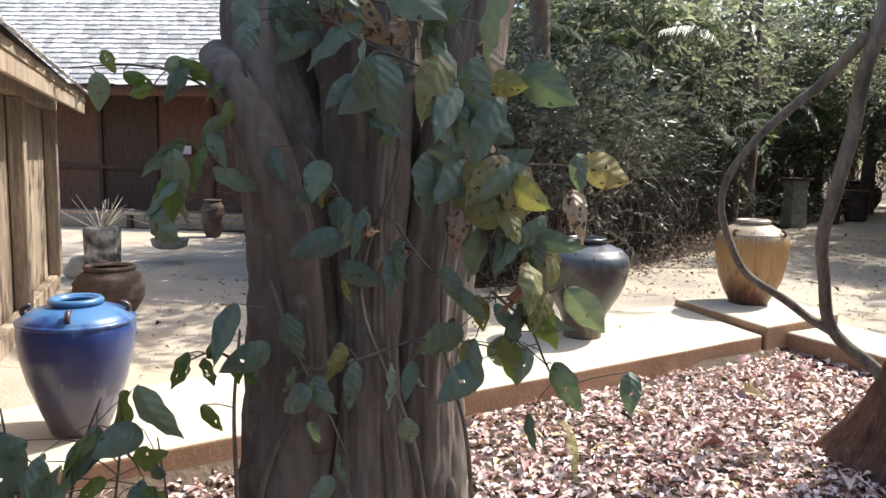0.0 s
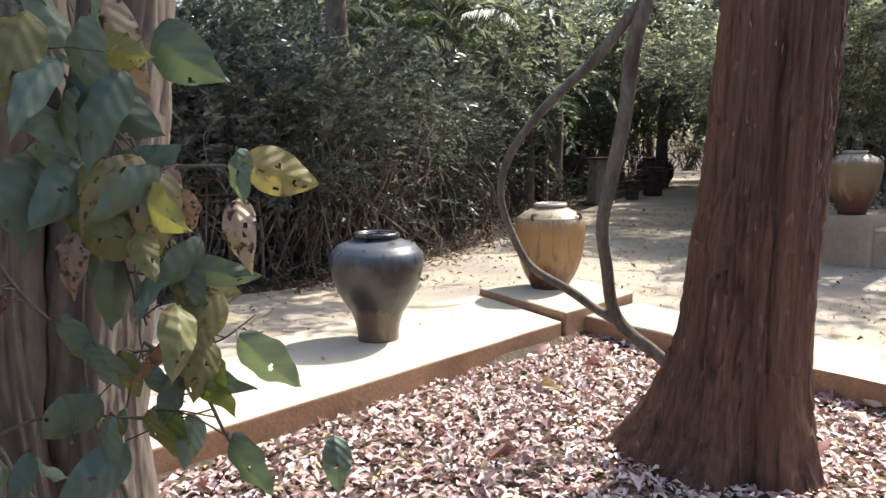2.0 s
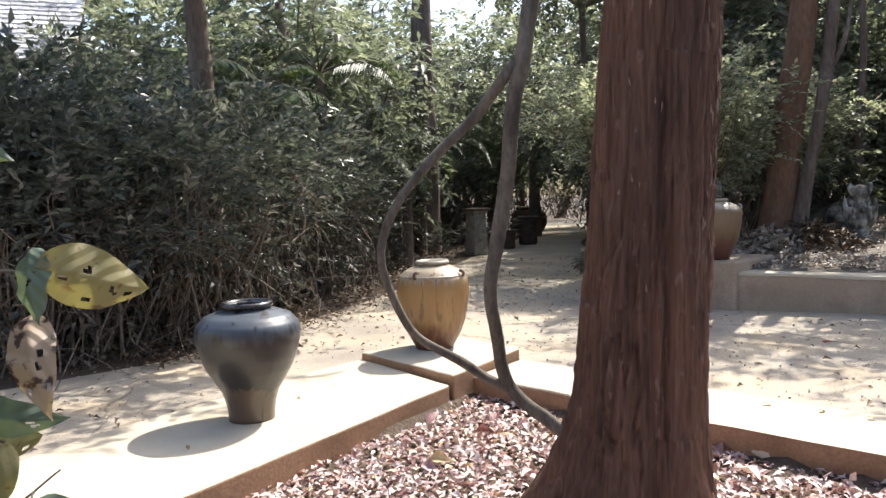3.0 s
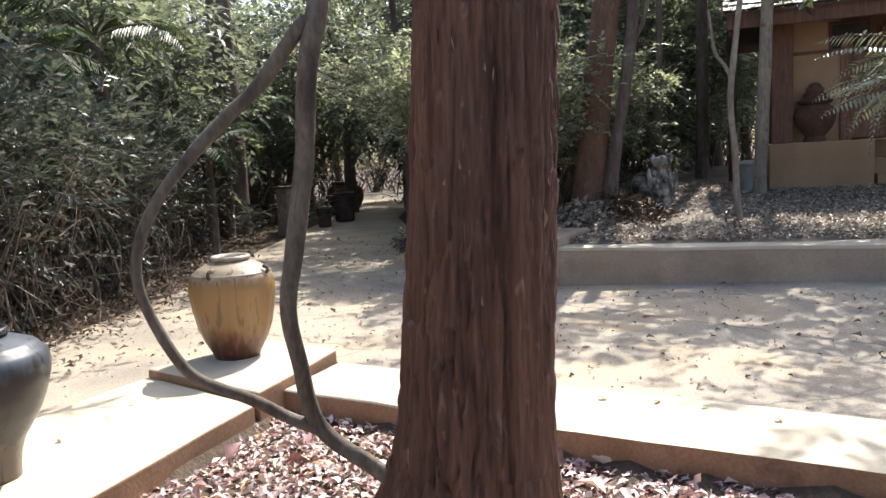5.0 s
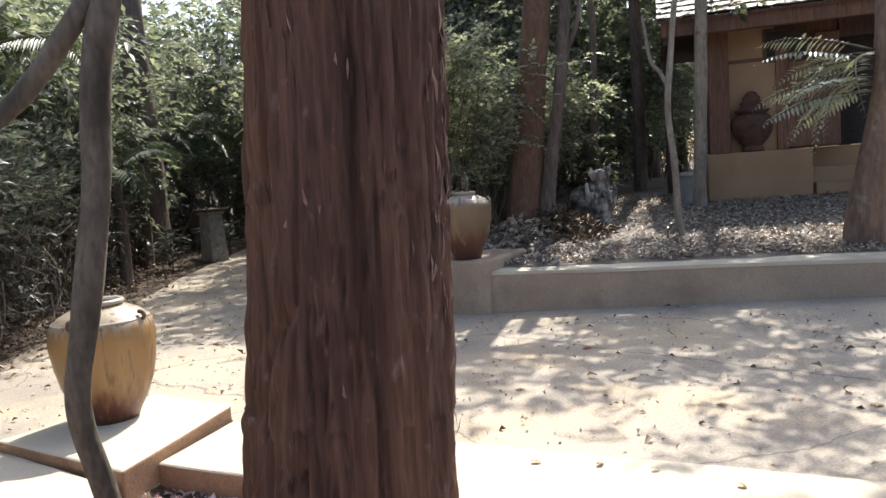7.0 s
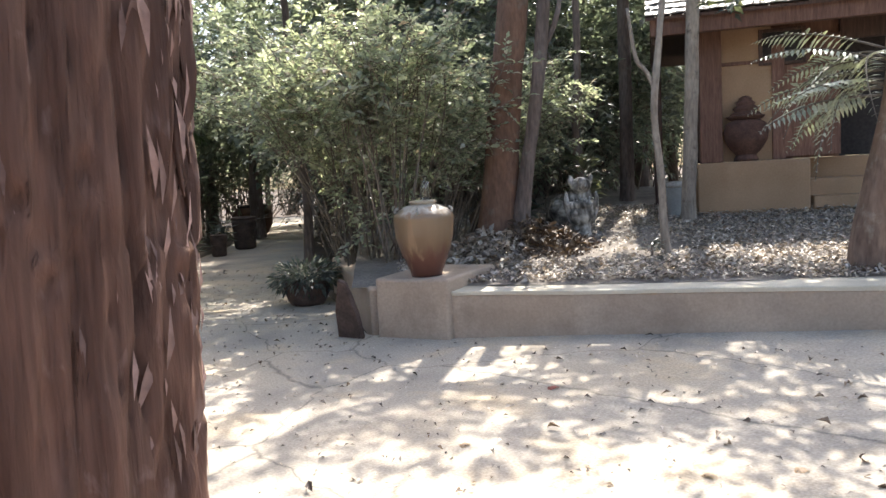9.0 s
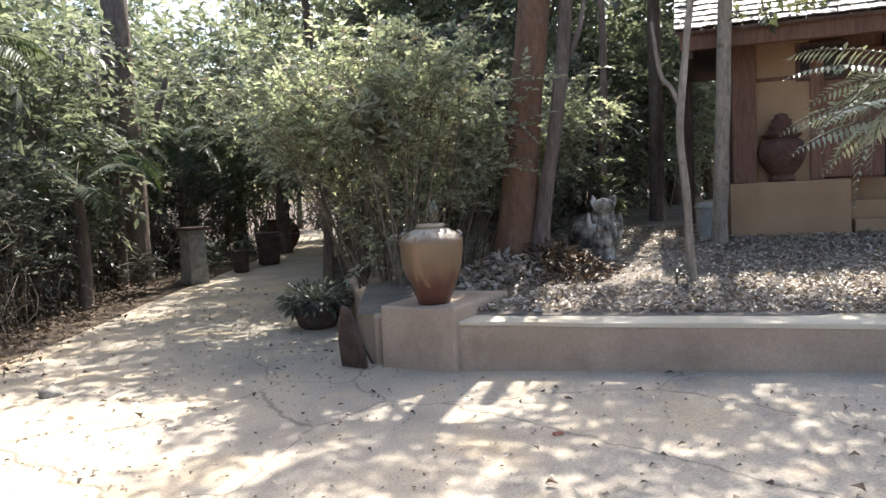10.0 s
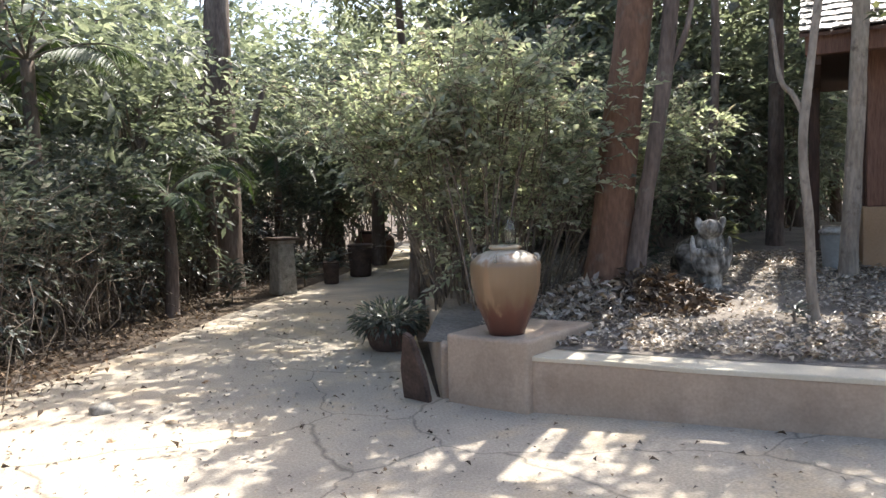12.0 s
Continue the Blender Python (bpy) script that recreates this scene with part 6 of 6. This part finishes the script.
climber("green vine low over the middle of the trunk", [(-0.20, 1.74, 1.34), (-0.10, 1.71, 1.22), (-0.06, 1.70, 1.12), (-0.04, 1.71, 0.98)], 13, "ggrgyg", 0.14, 0.07)
climber("green vine spray reaching out from the trunk side", [(-0.36, 1.78, 1.36), (-0.46, 1.75, 1.33), (-0.56, 1.74, 1.27), (-0.64, 1.74, 1.20)], 10, "gggf", 0.16, 0.06)
climber("fresh sunlit green twig arching out beside the trunk", [(-0.38, 1.80, 1.42), (-0.56, 1.78, 1.53), (-0.72, 1.77, 1.56), (-0.90, 1.76, 1.55)], 9, "ffg", 0.105, 0.045)
climber("slim upright vine stem beside the trunk foot", [(-0.40, 1.74, -0.10), (-0.40, 1.72, 0.36), (-0.405, 1.72, 0.62), (-0.39, 1.73, 0.84)], 4, "ff", 0.10, 0.05, 0.009)
climber("small fresh green shoot beside the trunk", [(-0.40, 1.75, 0.74), (-0.47, 1.74, 0.77), (-0.55, 1.74, 0.74)], 5, "f", 0.10, 0.03)
climber("low leafy seedling at the foot of the tree", [(-0.68, 1.52, -0.13), (-0.66, 1.51, 0.25), (-0.62, 1.50, 0.50), (-0.60, 1.50, 0.66)], 18, "ggf", 0.16, 0.10, 0.006, 20)
climber("low broad-leaved plant at the foot of the tree", [(-0.86, 1.48, -0.13), (-0.86, 1.48, 0.25), (-0.90, 1.48, 0.48), (-0.93, 1.48, 0.66)], 16, "ggg", 0.21, 0.10, 0.006, 20)
climber("low leafy plant over the dry leaves", [(-0.50, 1.55, -0.13), (-0.48, 1.54, 0.2), (-0.50, 1.53, 0.42), (-0.52, 1.52, 0.60)], 14, "gfgg", 0.125, 0.09, 0.005, 35)
climber("young vine leaf pair at the foot of the trunk", [(-0.10, 1.70, -0.13), (-0.08, 1.68, 0.25), (-0.06, 1.66, 0.47)], 4, "gf", 0.14, 0.03, 0.005, 10)


climber("bare woody creeper winding up the fused trunk", [(-0.42, 1.80, -0.1), (-0.34, 1.78, 0.4), (-0.20, 1.77, 0.75), (-0.30, 1.78, 1.2), (-0.42, 1.82, 1.6)], 0, "g", 0.1, 0.05, 0.011)
climber("bare woody creeper slanting across the trunk", [(0.16, 1.80, -0.1), (0.10, 1.79, 0.5), (-0.06, 1.77, 0.95), (0.04, 1.78, 1.35), (-0.02, 1.80, 1.9)], 2, "g", 0.1, 0.05, 0.009)
climber("thin dark creeper on the trunk side", [(0.27, 1.86, -0.1), (0.24, 1.84, 0.5), (0.16, 1.80, 0.9), (0.22, 1.80, 1.4)], 1, "g", 0.1, 0.05, 0.008)
climber("pale green vine leaves low on the trunk", [(-0.30, 1.73, 0.98), (-0.22, 1.70, 0.80), (-0.12, 1.70, 0.62), (-0.06, 1.70, 0.48)], 8, "ggg", 0.15, 0.05)
climber("yellow and olive vine leaves hanging at the trunk edge", [(0.30, 1.74, 1.36), (0.36, 1.70, 1.22), (0.38, 1.69, 1.08), (0.37, 1.69, 0.97)], 9, "yyrgyg", 0.14, 0.035, 0.004, 0, 20)
climber("bare twig with big holed olive leaves", [(0.28, 1.74, 0.96), (0.38, 1.70, 0.98), (0.45, 1.69, 0.99), (0.52, 1.68, 1.04)], 6, "ygfgyg", 0.15, 0.03, 0.003, 0, 20)
climber("large-leaved plant standing in the dry leaves", [(-0.80, 1.50, -0.13), (-0.78, 1.50, 0.3), (-0.72, 1.50, 0.55), (-0.66, 1.50, 0.70)], 13, "ggfgg", 0.19, 0.11, 0.006, 10)


# ==== leaf heap, stones and single fallen leaves ====
def heap(name, x, y, z, r, h, n, mat, label, seed):
    g = np.random.default_rng(seed)
    a, q = g.random(n) * 2 * math.pi, np.sqrt(g.random(n))
    px, py = x + r * q * np.cos(a), y + r * q * np.sin(a)
    pz = z + h * np.maximum(0, 1 - q ** 1.5) * g.uniform(0.35, 1.0, n)
    ahead = g.normal(size=(n, 3)) * np.array((1, 1, 0.6))
    ln = 0.11 * g.uniform(0.5, 1.3, n)
    me = leaves(name, np.stack([px, py, pz], 1), ahead, g.normal(size=(n, 3)) * 0.7 + np.array((0, 0, 1)), ln, ln * g.uniform(0.3, 0.5, n), mat, 0.4)
    tagged(put(name, me), label, "leaf heap", kind="stuff")


heap("leaf_heap", 8.0, 9.2, terrace(8.0, 9.2) - 0.02, 0.8, 0.38, 1900, LITTER_DARK, "heap of curled brown leaves round the tree foot", 31)
heap("pale_leaf_heap", 7.35, 9.15, terrace(7.35, 9.15) - 0.02, 0.6, 0.34, 1300, LITTER_GREY, "heap of pale dry leaves behind the jar", 32)


def rock(name, m, size, mat, label, category="stone", squash=(1, 1, 0.6)):
    bm = bmesh.new()
    bmesh.ops.create_icosphere(bm, subdivisions=3, radius=1.0)
    for v in bm.verts:
        k = 1 + 0.28 * noise.noise(v.co * 1.3 + Vector((size * 31, 0, 0))) + 0.10 * noise.noise(v.co * 3.5)
        v.co = Vector((v.co.x * squash[0], v.co.y * squash[1], v.co.z * squash[2])) * (k * size)
    ob = put(name, mesh_from_bm(name, bm, mat, True), None, m)
    return tagged(ob, label, category)


rock("pale_stone", at(3.45, 4.11, -0.10, 30), 0.085, PLASTER, "pale rounded stone lying among the dry leaves")
rock("small_stone", at(3.42, 4.42, -0.11, 80), 0.05, STONE, "small grey stone by the kerb")
rock("dusty_stone", at(2.9, 9.5, 0.02, 10), 0.10, STONE, "dusty stone at the foot of the hedge")


def fallen(name, x, y, z, size, turn, mat, label, seed, curl=0.9):
    me = broad_leaf(name, mat, seed, 0.5, curl, 1)
    ob = put(name, me, None, Matrix.LocRotScale((x, y, z + 0.012), Euler((radians(-84), radians(6), radians(turn))), (size, size, size)))
    return tagged(ob, label, "fallen leaf")


DRY_TAN = vine_leaf_material("dry_tan_leaf", (0.34, 0.22, 0.12), (0.42, 0.30, 0.18), (0.48, 0.36, 0.24), amount=0.6, blotch=(0.16, 0.09, 0.05), through_light=0.15)
DRY_RED = vine_leaf_material("dry_red_leaf", (0.24, 0.06, 0.045), (0.28, 0.075, 0.05), (0.32, 0.10, 0.06), amount=0.75, through_light=0.2)
fallen("large_dry_leaf", 2.13, 5.0, -0.12, 0.26, 60, DRY_TAN, "large curled brown leaf on the leaf carpet", 41)
fallen("large_dry_leaf", 3.95, 3.45, -0.10, 0.30, 20, DRY_TAN, "large curled brown leaf against the kerb", 42, 1.3)
fallen("yellow_leaf", 1.75, 5.1, -0.115, 0.12, 150, VINE_YELLOW, "flat yellow leaf on the leaf carpet", 43, 0.3)
fallen("red_leaf", 5.55, 6.1, 0.0, 0.16, 100, DRY_RED, "bright red fallen leaf on the cement path", 44, 0.6)
for x, y, s, tn in ((5.15, 4.55, 0.13, 40), (5.5, 4.3, 0.14, 80), (5.7, 3.95, 0.16, 60), (4.5, 5.6, 0.12, 130), (3.35, 8.95, 0.24, 70), (3.0, 8.65, 0.12, 10), (3.7, 10.2, 0.2, 120)):
    fallen("curled_leaf", x, y, paving_z(x, y), s, tn, DRY_TAN, "curled dry brown leaf lying on the cement", int(x * 10), 1.1)
for x, y, s, tn in ((3.75, 4.55, 0.07, 30), (3.95, 4.3, 0.06, 100), (4.25, 3.75, 0.06, 10), (4.1, 4.1, 0.05, 60), (0.95, 5.75, 0.05, 20), (1.2, 6.0, 0.04, 50), (0.5, 5.6, 0.05, 140), (1.35, 6.2, 0.05, 80), (0.3, 4.9, 0.05, 20)):
    fallen("kerb_leaf", x, y, 0.04, s, tn, DRY_TAN, "small dry leaf on the cream plaster", int(x * 30), 0.8)


# ==== terrace and path-side objects ====
def build_statue():
    """A squat carved guardian animal, one plain worn mesh."""
    bm = bmesh.new()

    def lump(x, y, z, r, s=(1, 1, 1)):
        bmesh.ops.create_icosphere(bm, subdivisions=3, radius=r, matrix=Matrix.LocRotScale((x, y, z), None, s))
    lump(0, 0, 0.03, 0.16, (1.1, 1.0, 0.4))
    lump(0, 0, 0.12, 0.17, (1.0, 0.95, 0.8))
    lump(0, 0, 0.27, 0.27, (1.0, 0.95, 0.62))
    for k in range(9):
        a = math.pi * (0.95 + 1.1 * k / 8)
        lump(0.24 * math.cos(a), 0.23 * math.sin(a), 0.38, 0.055, (1, 1, 0.8))
    lump(0, 0.14, 0.44, 0.19, (1.2, 0.75, 0.9))
    lump(0, 0.02, 0.60, 0.14, (1.3, 0.9, 0.7))
    lump(0, -0.10, 0.62, 0.075, (1.1, 0.9, 0.9))
    lump(-0.17, 0.06, 0.66, 0.06, (0.9, 0.7, 1.0))
    lump(0.17, 0.06, 0.66, 0.06, (0.9, 0.7, 1.0))
    for k in range(5):
        lump(-0.12 + 0.06 * k, -0.15, 0.44, 0.022, (0.7, 0.8, 1.5))
    lump(-0.26, 0.0, 0.40, 0.09, (0.5, 0.9, 1.5))
    lump(0.26, 0.0, 0.40, 0.09, (0.5, 0.9, 1.5))
    for v in bm.verts:
        v.co += v.co.normalized() * (0.02 * noise.noise(v.co * 9) + 0.012 * noise.noise(v.co * 22))
    z = terrace(9.05, 9.42)
    ob = put("carved_statue", mesh_from_bm("carved_statue", bm, STONE_PALE, True), None, at(9.05, 9.42, z - 0.02, -35) @ Matrix.Diagonal((0.74, 0.74, 1.12, 1)))
    md = ob.modifiers.new("joined", "REMESH")
    md.mode, md.voxel_size, md.use_smooth_shade = "VOXEL", 0.012, True
    tagged(ob, "squat weathered carved stone animal figure on the terrace", "statue")


STONE_PALE = surface("pale_streaked_stone", [(0.36, (0.055, 0.048, 0.04)), (0.48, (0.22, 0.20, 0.17)), (0.62, (0.55, 0.51, 0.45))], 7, fine=30, fine_amount=0.3, rough=0.8, bump=0.6, depth=0.01)
build_statue()
plain_tree("thin_dark_tree", at(10.3, 10.75, terrace(10.3, 10.75)), [(0, 0, -0.1, 0.10), (0.0, 0, 0.3, 0.075), (-0.03, 0.02, 1.3, 0.065), (0.03, 0, 2.6, 0.055), (0.1, 0.1, 4.6, 0.035)], GREY_BARK, "thin dark trunk beside the carved statue", 16, 0.006, 3,
           [[(-0.02, 0, 1.5, 0.03), (-0.25, 0.05, 1.9, 0.022), (-0.45, 0.1, 2.5, 0.012)]])
rock("dark_boulder", at(8.6, 10.9, terrace(8.6, 10.9) + 0.12, 40), 0.32, DARK_CLAY, "dark mossy boulder under the trees", "boulder", (1, 0.8, 0.9))
rock("grey_boulder", at(9.7, 10.5, terrace(9.7, 10.5) + 0.16, 70), 0.30, STONE_PALE, "grey weathered boulder behind the statue", "boulder", (1, 0.8, 1.0))


def leafy_plant(x, y, z, h, n, leaf, mat, label, seed, name="leafy_plant"):
    e = thing(name, at(x, y, z), label, "plant")
    g = np.random.default_rng(seed)
    a, l = g.random(n) * 2 * math.pi, leaf * g.uniform(0.6, 1.2, n)
    zz = h * g.uniform(0.25, 1.0, n)
    p = np.stack([np.cos(a) * 0.04, np.sin(a) * 0.04, zz], 1)
    tagged(put("foliage", leaves(name + "_leaves", p, np.stack([np.cos(a), np.sin(a), g.normal(size=n) * 0.35 + 0.2], 1), np.tile((0.0, 0.0, 1.0), (n, 1)), l, l * 0.3, mat, 0.2), e), kind="stuff")
    put("stem", tube(name + "_stem", [(0, 0, -0.05, 0.014), (0.01, 0, h * 0.5, 0.011), (0, 0.01, h, 0.006)], TWIG, 6), e)
    return e


leafy_plant(9.75, 10.1, terrace(9.75, 10.1), 0.95, 80, 0.34, LEAF_DARK, "dark broad-leaved plant behind the statue", 51)
leafy_plant(9.05, 10.6, terrace(9.05, 10.6), 0.8, 70, 0.32, LEAF_DARK, "dark broad-leaved plant among the trees", 52)
leafy_plant(8.35, 7.65, terrace(8.35, 7.65), 0.16, 24, 0.13, LEAF_SHRUB, "small green seedling beside the sapling", 53)
leafy_plant(9.55, 5.2, terrace(9.55, 5.2), 0.30, 60, 0.34, LEAF_FROND, "low green strappy plant by the leaning trunk", 54)
for k, (x, y) in enumerate(((6.6, 18.6), (7.6, 19.8), (6.1, 18.1), (4.9, 16.6))):
    leafy_plant(x - 0.25, y, 0.0, 0.75, 60, 0.36, LEAF_SHRUB, "spiky green plant growing among the pots", 55 + k)


def build_planter():
    e = thing("fern_planter", at(5.82, 10.95, 0.0), "dark clay planter with a dull green fern beside the path", "planter")
    put("pot", lathe("planter_pot", hollow([(0.20, 0), (0.24, 0.05), (0.30, 0.26), (0.32, 0.30)]), DARK_CLAY, 32, 0.006), e)
    n = 1000
    g = np.random.default_rng(61)
    d = unit(g.normal(size=(n, 3)) * np.array((1, 1, 0.7)))
    p = d * np.array((0.44, 0.40, 0.20)) * g.random((n, 1)) ** 0.4 + np.array((0, 0, 0.34))
    tagged(put("foliage", leaves("fern_leaves", p, d + np.array((0, 0, -0.2)), g.normal(size=(n, 3)) * 0.4 + np.array((0, 0, 1)), 0.10 * g.uniform(0.6, 1.3, n), 0.035, LEAF_SHRUB), e), kind="stuff")
    bm = bmesh.new()
    pts = [(-0.14, 0), (0.16, 0), (0.12, 0.28), (0.02, 0.60), (-0.06, 0.56), (-0.12, 0.26)]
    f = [bm.verts.new((x, -0.03, z)) for x, z in pts]
    b = [bm.verts.new((x, 0.03, z)) for x, z in pts]
    bm.faces.new(f)
    bm.faces.new(b[::-1])
    for i in range(len(pts)):
        j = (i + 1) % len(pts)
        bm.faces.new((f[j], f[i], b[i], b[j]))
    bmesh.ops.bevel(bm, geom=list(bm.edges), offset=0.012, segments=2, affect="EDGES")
    ob = put("leaning_slab", mesh_from_bm("leaning_slab", bm, DARK_CLAY), None, pose(5.33, 8.68, 0.0, -12, 0, 115))
    tagged(ob, "dark pointed stone slab leaning on the border wall", "stone")


build_planter()


def build_bottle():
    m, n, l, b = nodes_of("clear_glass")
    b.inputs["Transmission Weight"].default_value, b.inputs["Roughness"].default_value, b.inputs["IOR"].default_value = 1.0, 0.03, 1.45
    b.inputs["Base Color"].default_value = (0.93, 0.96, 0.95, 1)
    e = thing("glass_bottle", at(6.04, 8.36, 0.563 + 0.712), "small clear glass bottle standing on the jar mouth", "glass")
    put("body", lathe("bottle_body", [(0.0, 0.0), (0.045, 0.0), (0.050, 0.01), (0.050, 0.13), (0.036, 0.165), (0.020, 0.18), (0.020, 0.215), (0.024, 0.22), (0.016, 0.222), (0.016, 0.18), (0.032, 0.16), (0.045, 0.126), (0.045, 0.014), (0.0, 0.012)], m, 24), e)
    return e


build_bottle()


# ==== palms in the wood edge ====
LEAF_PALM = leaf_material("palm_leaf", [(0.0, (0.035, 0.06, 0.03)), (1.0, (0.08, 0.115, 0.05))], rough=0.45, through_light=0.3, spec=0.4)

def palm_frond(seed, length, droop, n=34, blade=0.55):
    g = np.random.default_rng(seed)
    rib, pos, ah, up, ln = [], [], [], [], []
    for i in range(n + 1):
        f = i / n
        p = np.array((length * (f - 0.2 * f * f), 0, 0.45 * length * math.sin(f * 1.4) - droop * f * f))
        rib.append((*p, 0.02 * (1 - f) + 0.004))
        if i > 5:
            for sgn in (-1, 1):
                pos.append(p)
                ah.append((0.55, sgn, -0.55 + g.normal() * 0.12))
                up.append((0.2, 0, 1))
                ln.append(blade * math.sin(math.pi * (0.15 + 0.8 * f)) * g.uniform(0.85, 1.1))
    ln = np.array(ln)
    return leaves("palm_blades", np.array(pos), np.array(ah), np.array(up, float), ln, ln * 0.09 + 0.01, LEAF_PALM, 0.15), tube("palm_rib", rib, VINE_BARK, 5)


PALM_KINDS = [palm_frond(1, 2.2, 0.9), palm_frond(2, 1.9, 1.4)]


def palm(x, y, z, h, count, size, seed):
    e = thing("palm", at(x, y, z), "feathery palm with arching glossy fronds in the wood edge", "palm", "palms of the wood edge")
    g = np.random.default_rng(seed)
    put("trunk", tube("palm_trunk", [(0, 0, -0.2, 0.12), (0.03, 0, h * 0.5, 0.10), (0, 0, h, 0.09)], GREY_BARK, 14, 6, 0.01, 6), e)
    for i in range(count):
        fr = new("frond")
        fr.parent = e
        fr.matrix_basis = pose(0, 0, h, 0, g.uniform(-25, 30), 360 * i / count + g.uniform(-14, 14))
        fr.scale = (size, size, size)
        a, b = PALM_KINDS[i % 2]
        tagged(put("leaf_blade", a, fr), kind="stuff")
        put("rib", b, fr)


palm(1.9, 14.3, 0, 3.7, 11, 0.9, 1)
palm(4.4, 17.6, 0, 2.6, 10, 0.8, 2)
palm(3.6, 15.3, 0, 1.9, 9, 0.6, 3)
palm(0.9, 12.6, 0, 3.2, 10, 0.7, 4)
palm(6.3, 21.5, 0, 3.0, 10, 0.9, 5)


# ==== courtyard clutter ====
def build_courtyard():
    e = thing("stone_ornament", at(-4.35, 7.0, 0.0, 20), "grey carved stone block ornament beside the hut", "ornament")
    bm = box_bm(-0.16, 0.16, -0.16, 0.16, 0, 0.55, 0.04, 3)
    for v in bm.verts:
        v.co += Vector((1, 1, 0.5)) * 0.03 * noise.noise(v.co * 7)
    part("block", bm, STONE_PALE, e, "", True)
    gt = np.random.default_rng(12)
    tw = []
    for k in range(16):
        d = gt.normal(size=2) * 0.16
        tw.append([(d[0] * 0.1, d[1] * 0.1, 0.5, 0.009), (d[0] * 1.1, d[1] * 0.5, 0.62 + gt.random() * 0.12, 0.006), (d[0] * 1.9, d[1] * 1.9, 0.68 + gt.random() * 0.24, 0.003)])
    tagged(put("bare_twigs", tubes("bare_twigs", tw, PLASTER, 5), e, None, "pale bare twigs"), kind="stuff")
    p = thing("bare_bonsai", at(-4.3, 8.3, 0.17), "small bare grey bonsai tree in a shallow dish", "bonsai")
    put("dish", lathe("bonsai_dish", hollow([(0.14, 0), (0.20, 0.03), (0.23, 0.12)], 0.02, 0.03), STONE, 24), p)
    g = np.random.default_rng(3)
    runs = [[(0, 0, 0.05, 0.03), (0.04, 0, 0.25, 0.022), (-0.02, 0.02, 0.42, 0.016), (0.03, 0, 0.58, 0.008)]]
    for k in range(14):
        z = g.uniform(0.2, 0.5)
        d = g.normal(size=2) * 0.2
        runs.append([(0.0, 0, z, 0.010), (d[0] * 0.6, d[1] * 0.5, z + 0.06, 0.007), (d[0] * 1.3, d[1], z + 0.08 + g.random() * 0.1, 0.003)])
    put("trunk", tubes("bonsai_trunk", runs, PALE_BARK, 5), p)
    rock("round_stone", at(-4.55, 6.95, 0.10, 10), 0.16, PLASTER, "pale rounded boulder by the hut corner", "stone", (1, 0.9, 0.9))
    rock("hollow_stone", at(-3.9, 6.2, 0.06, 10), 0.2, DARK_CLAY, "low dark stone trough on the cement", "stone", (1, 0.8, 0.5))
    v = jar("veranda_jar", at(-5.15, 11.2, 0.0, 0), grown(SHAPE_POT, 0.7, 1.5), (0.126, 0.60, 0.016), DARK_CLAY, DARK_CLAY, "small dark clay jar at the end of the veranda")
    for k in range(26):
        x, y = -4.2 + 3.2 * g.random(), 5.0 + 4.5 * g.random()
        fallen("courtyard_leaf", x, y, 0.0, g.uniform(0.12, 0.26), g.uniform(0, 360), DRY_TAN, "big curled brown leaf on the courtyard cement", 60 + k, 1.2)


build_courtyard()
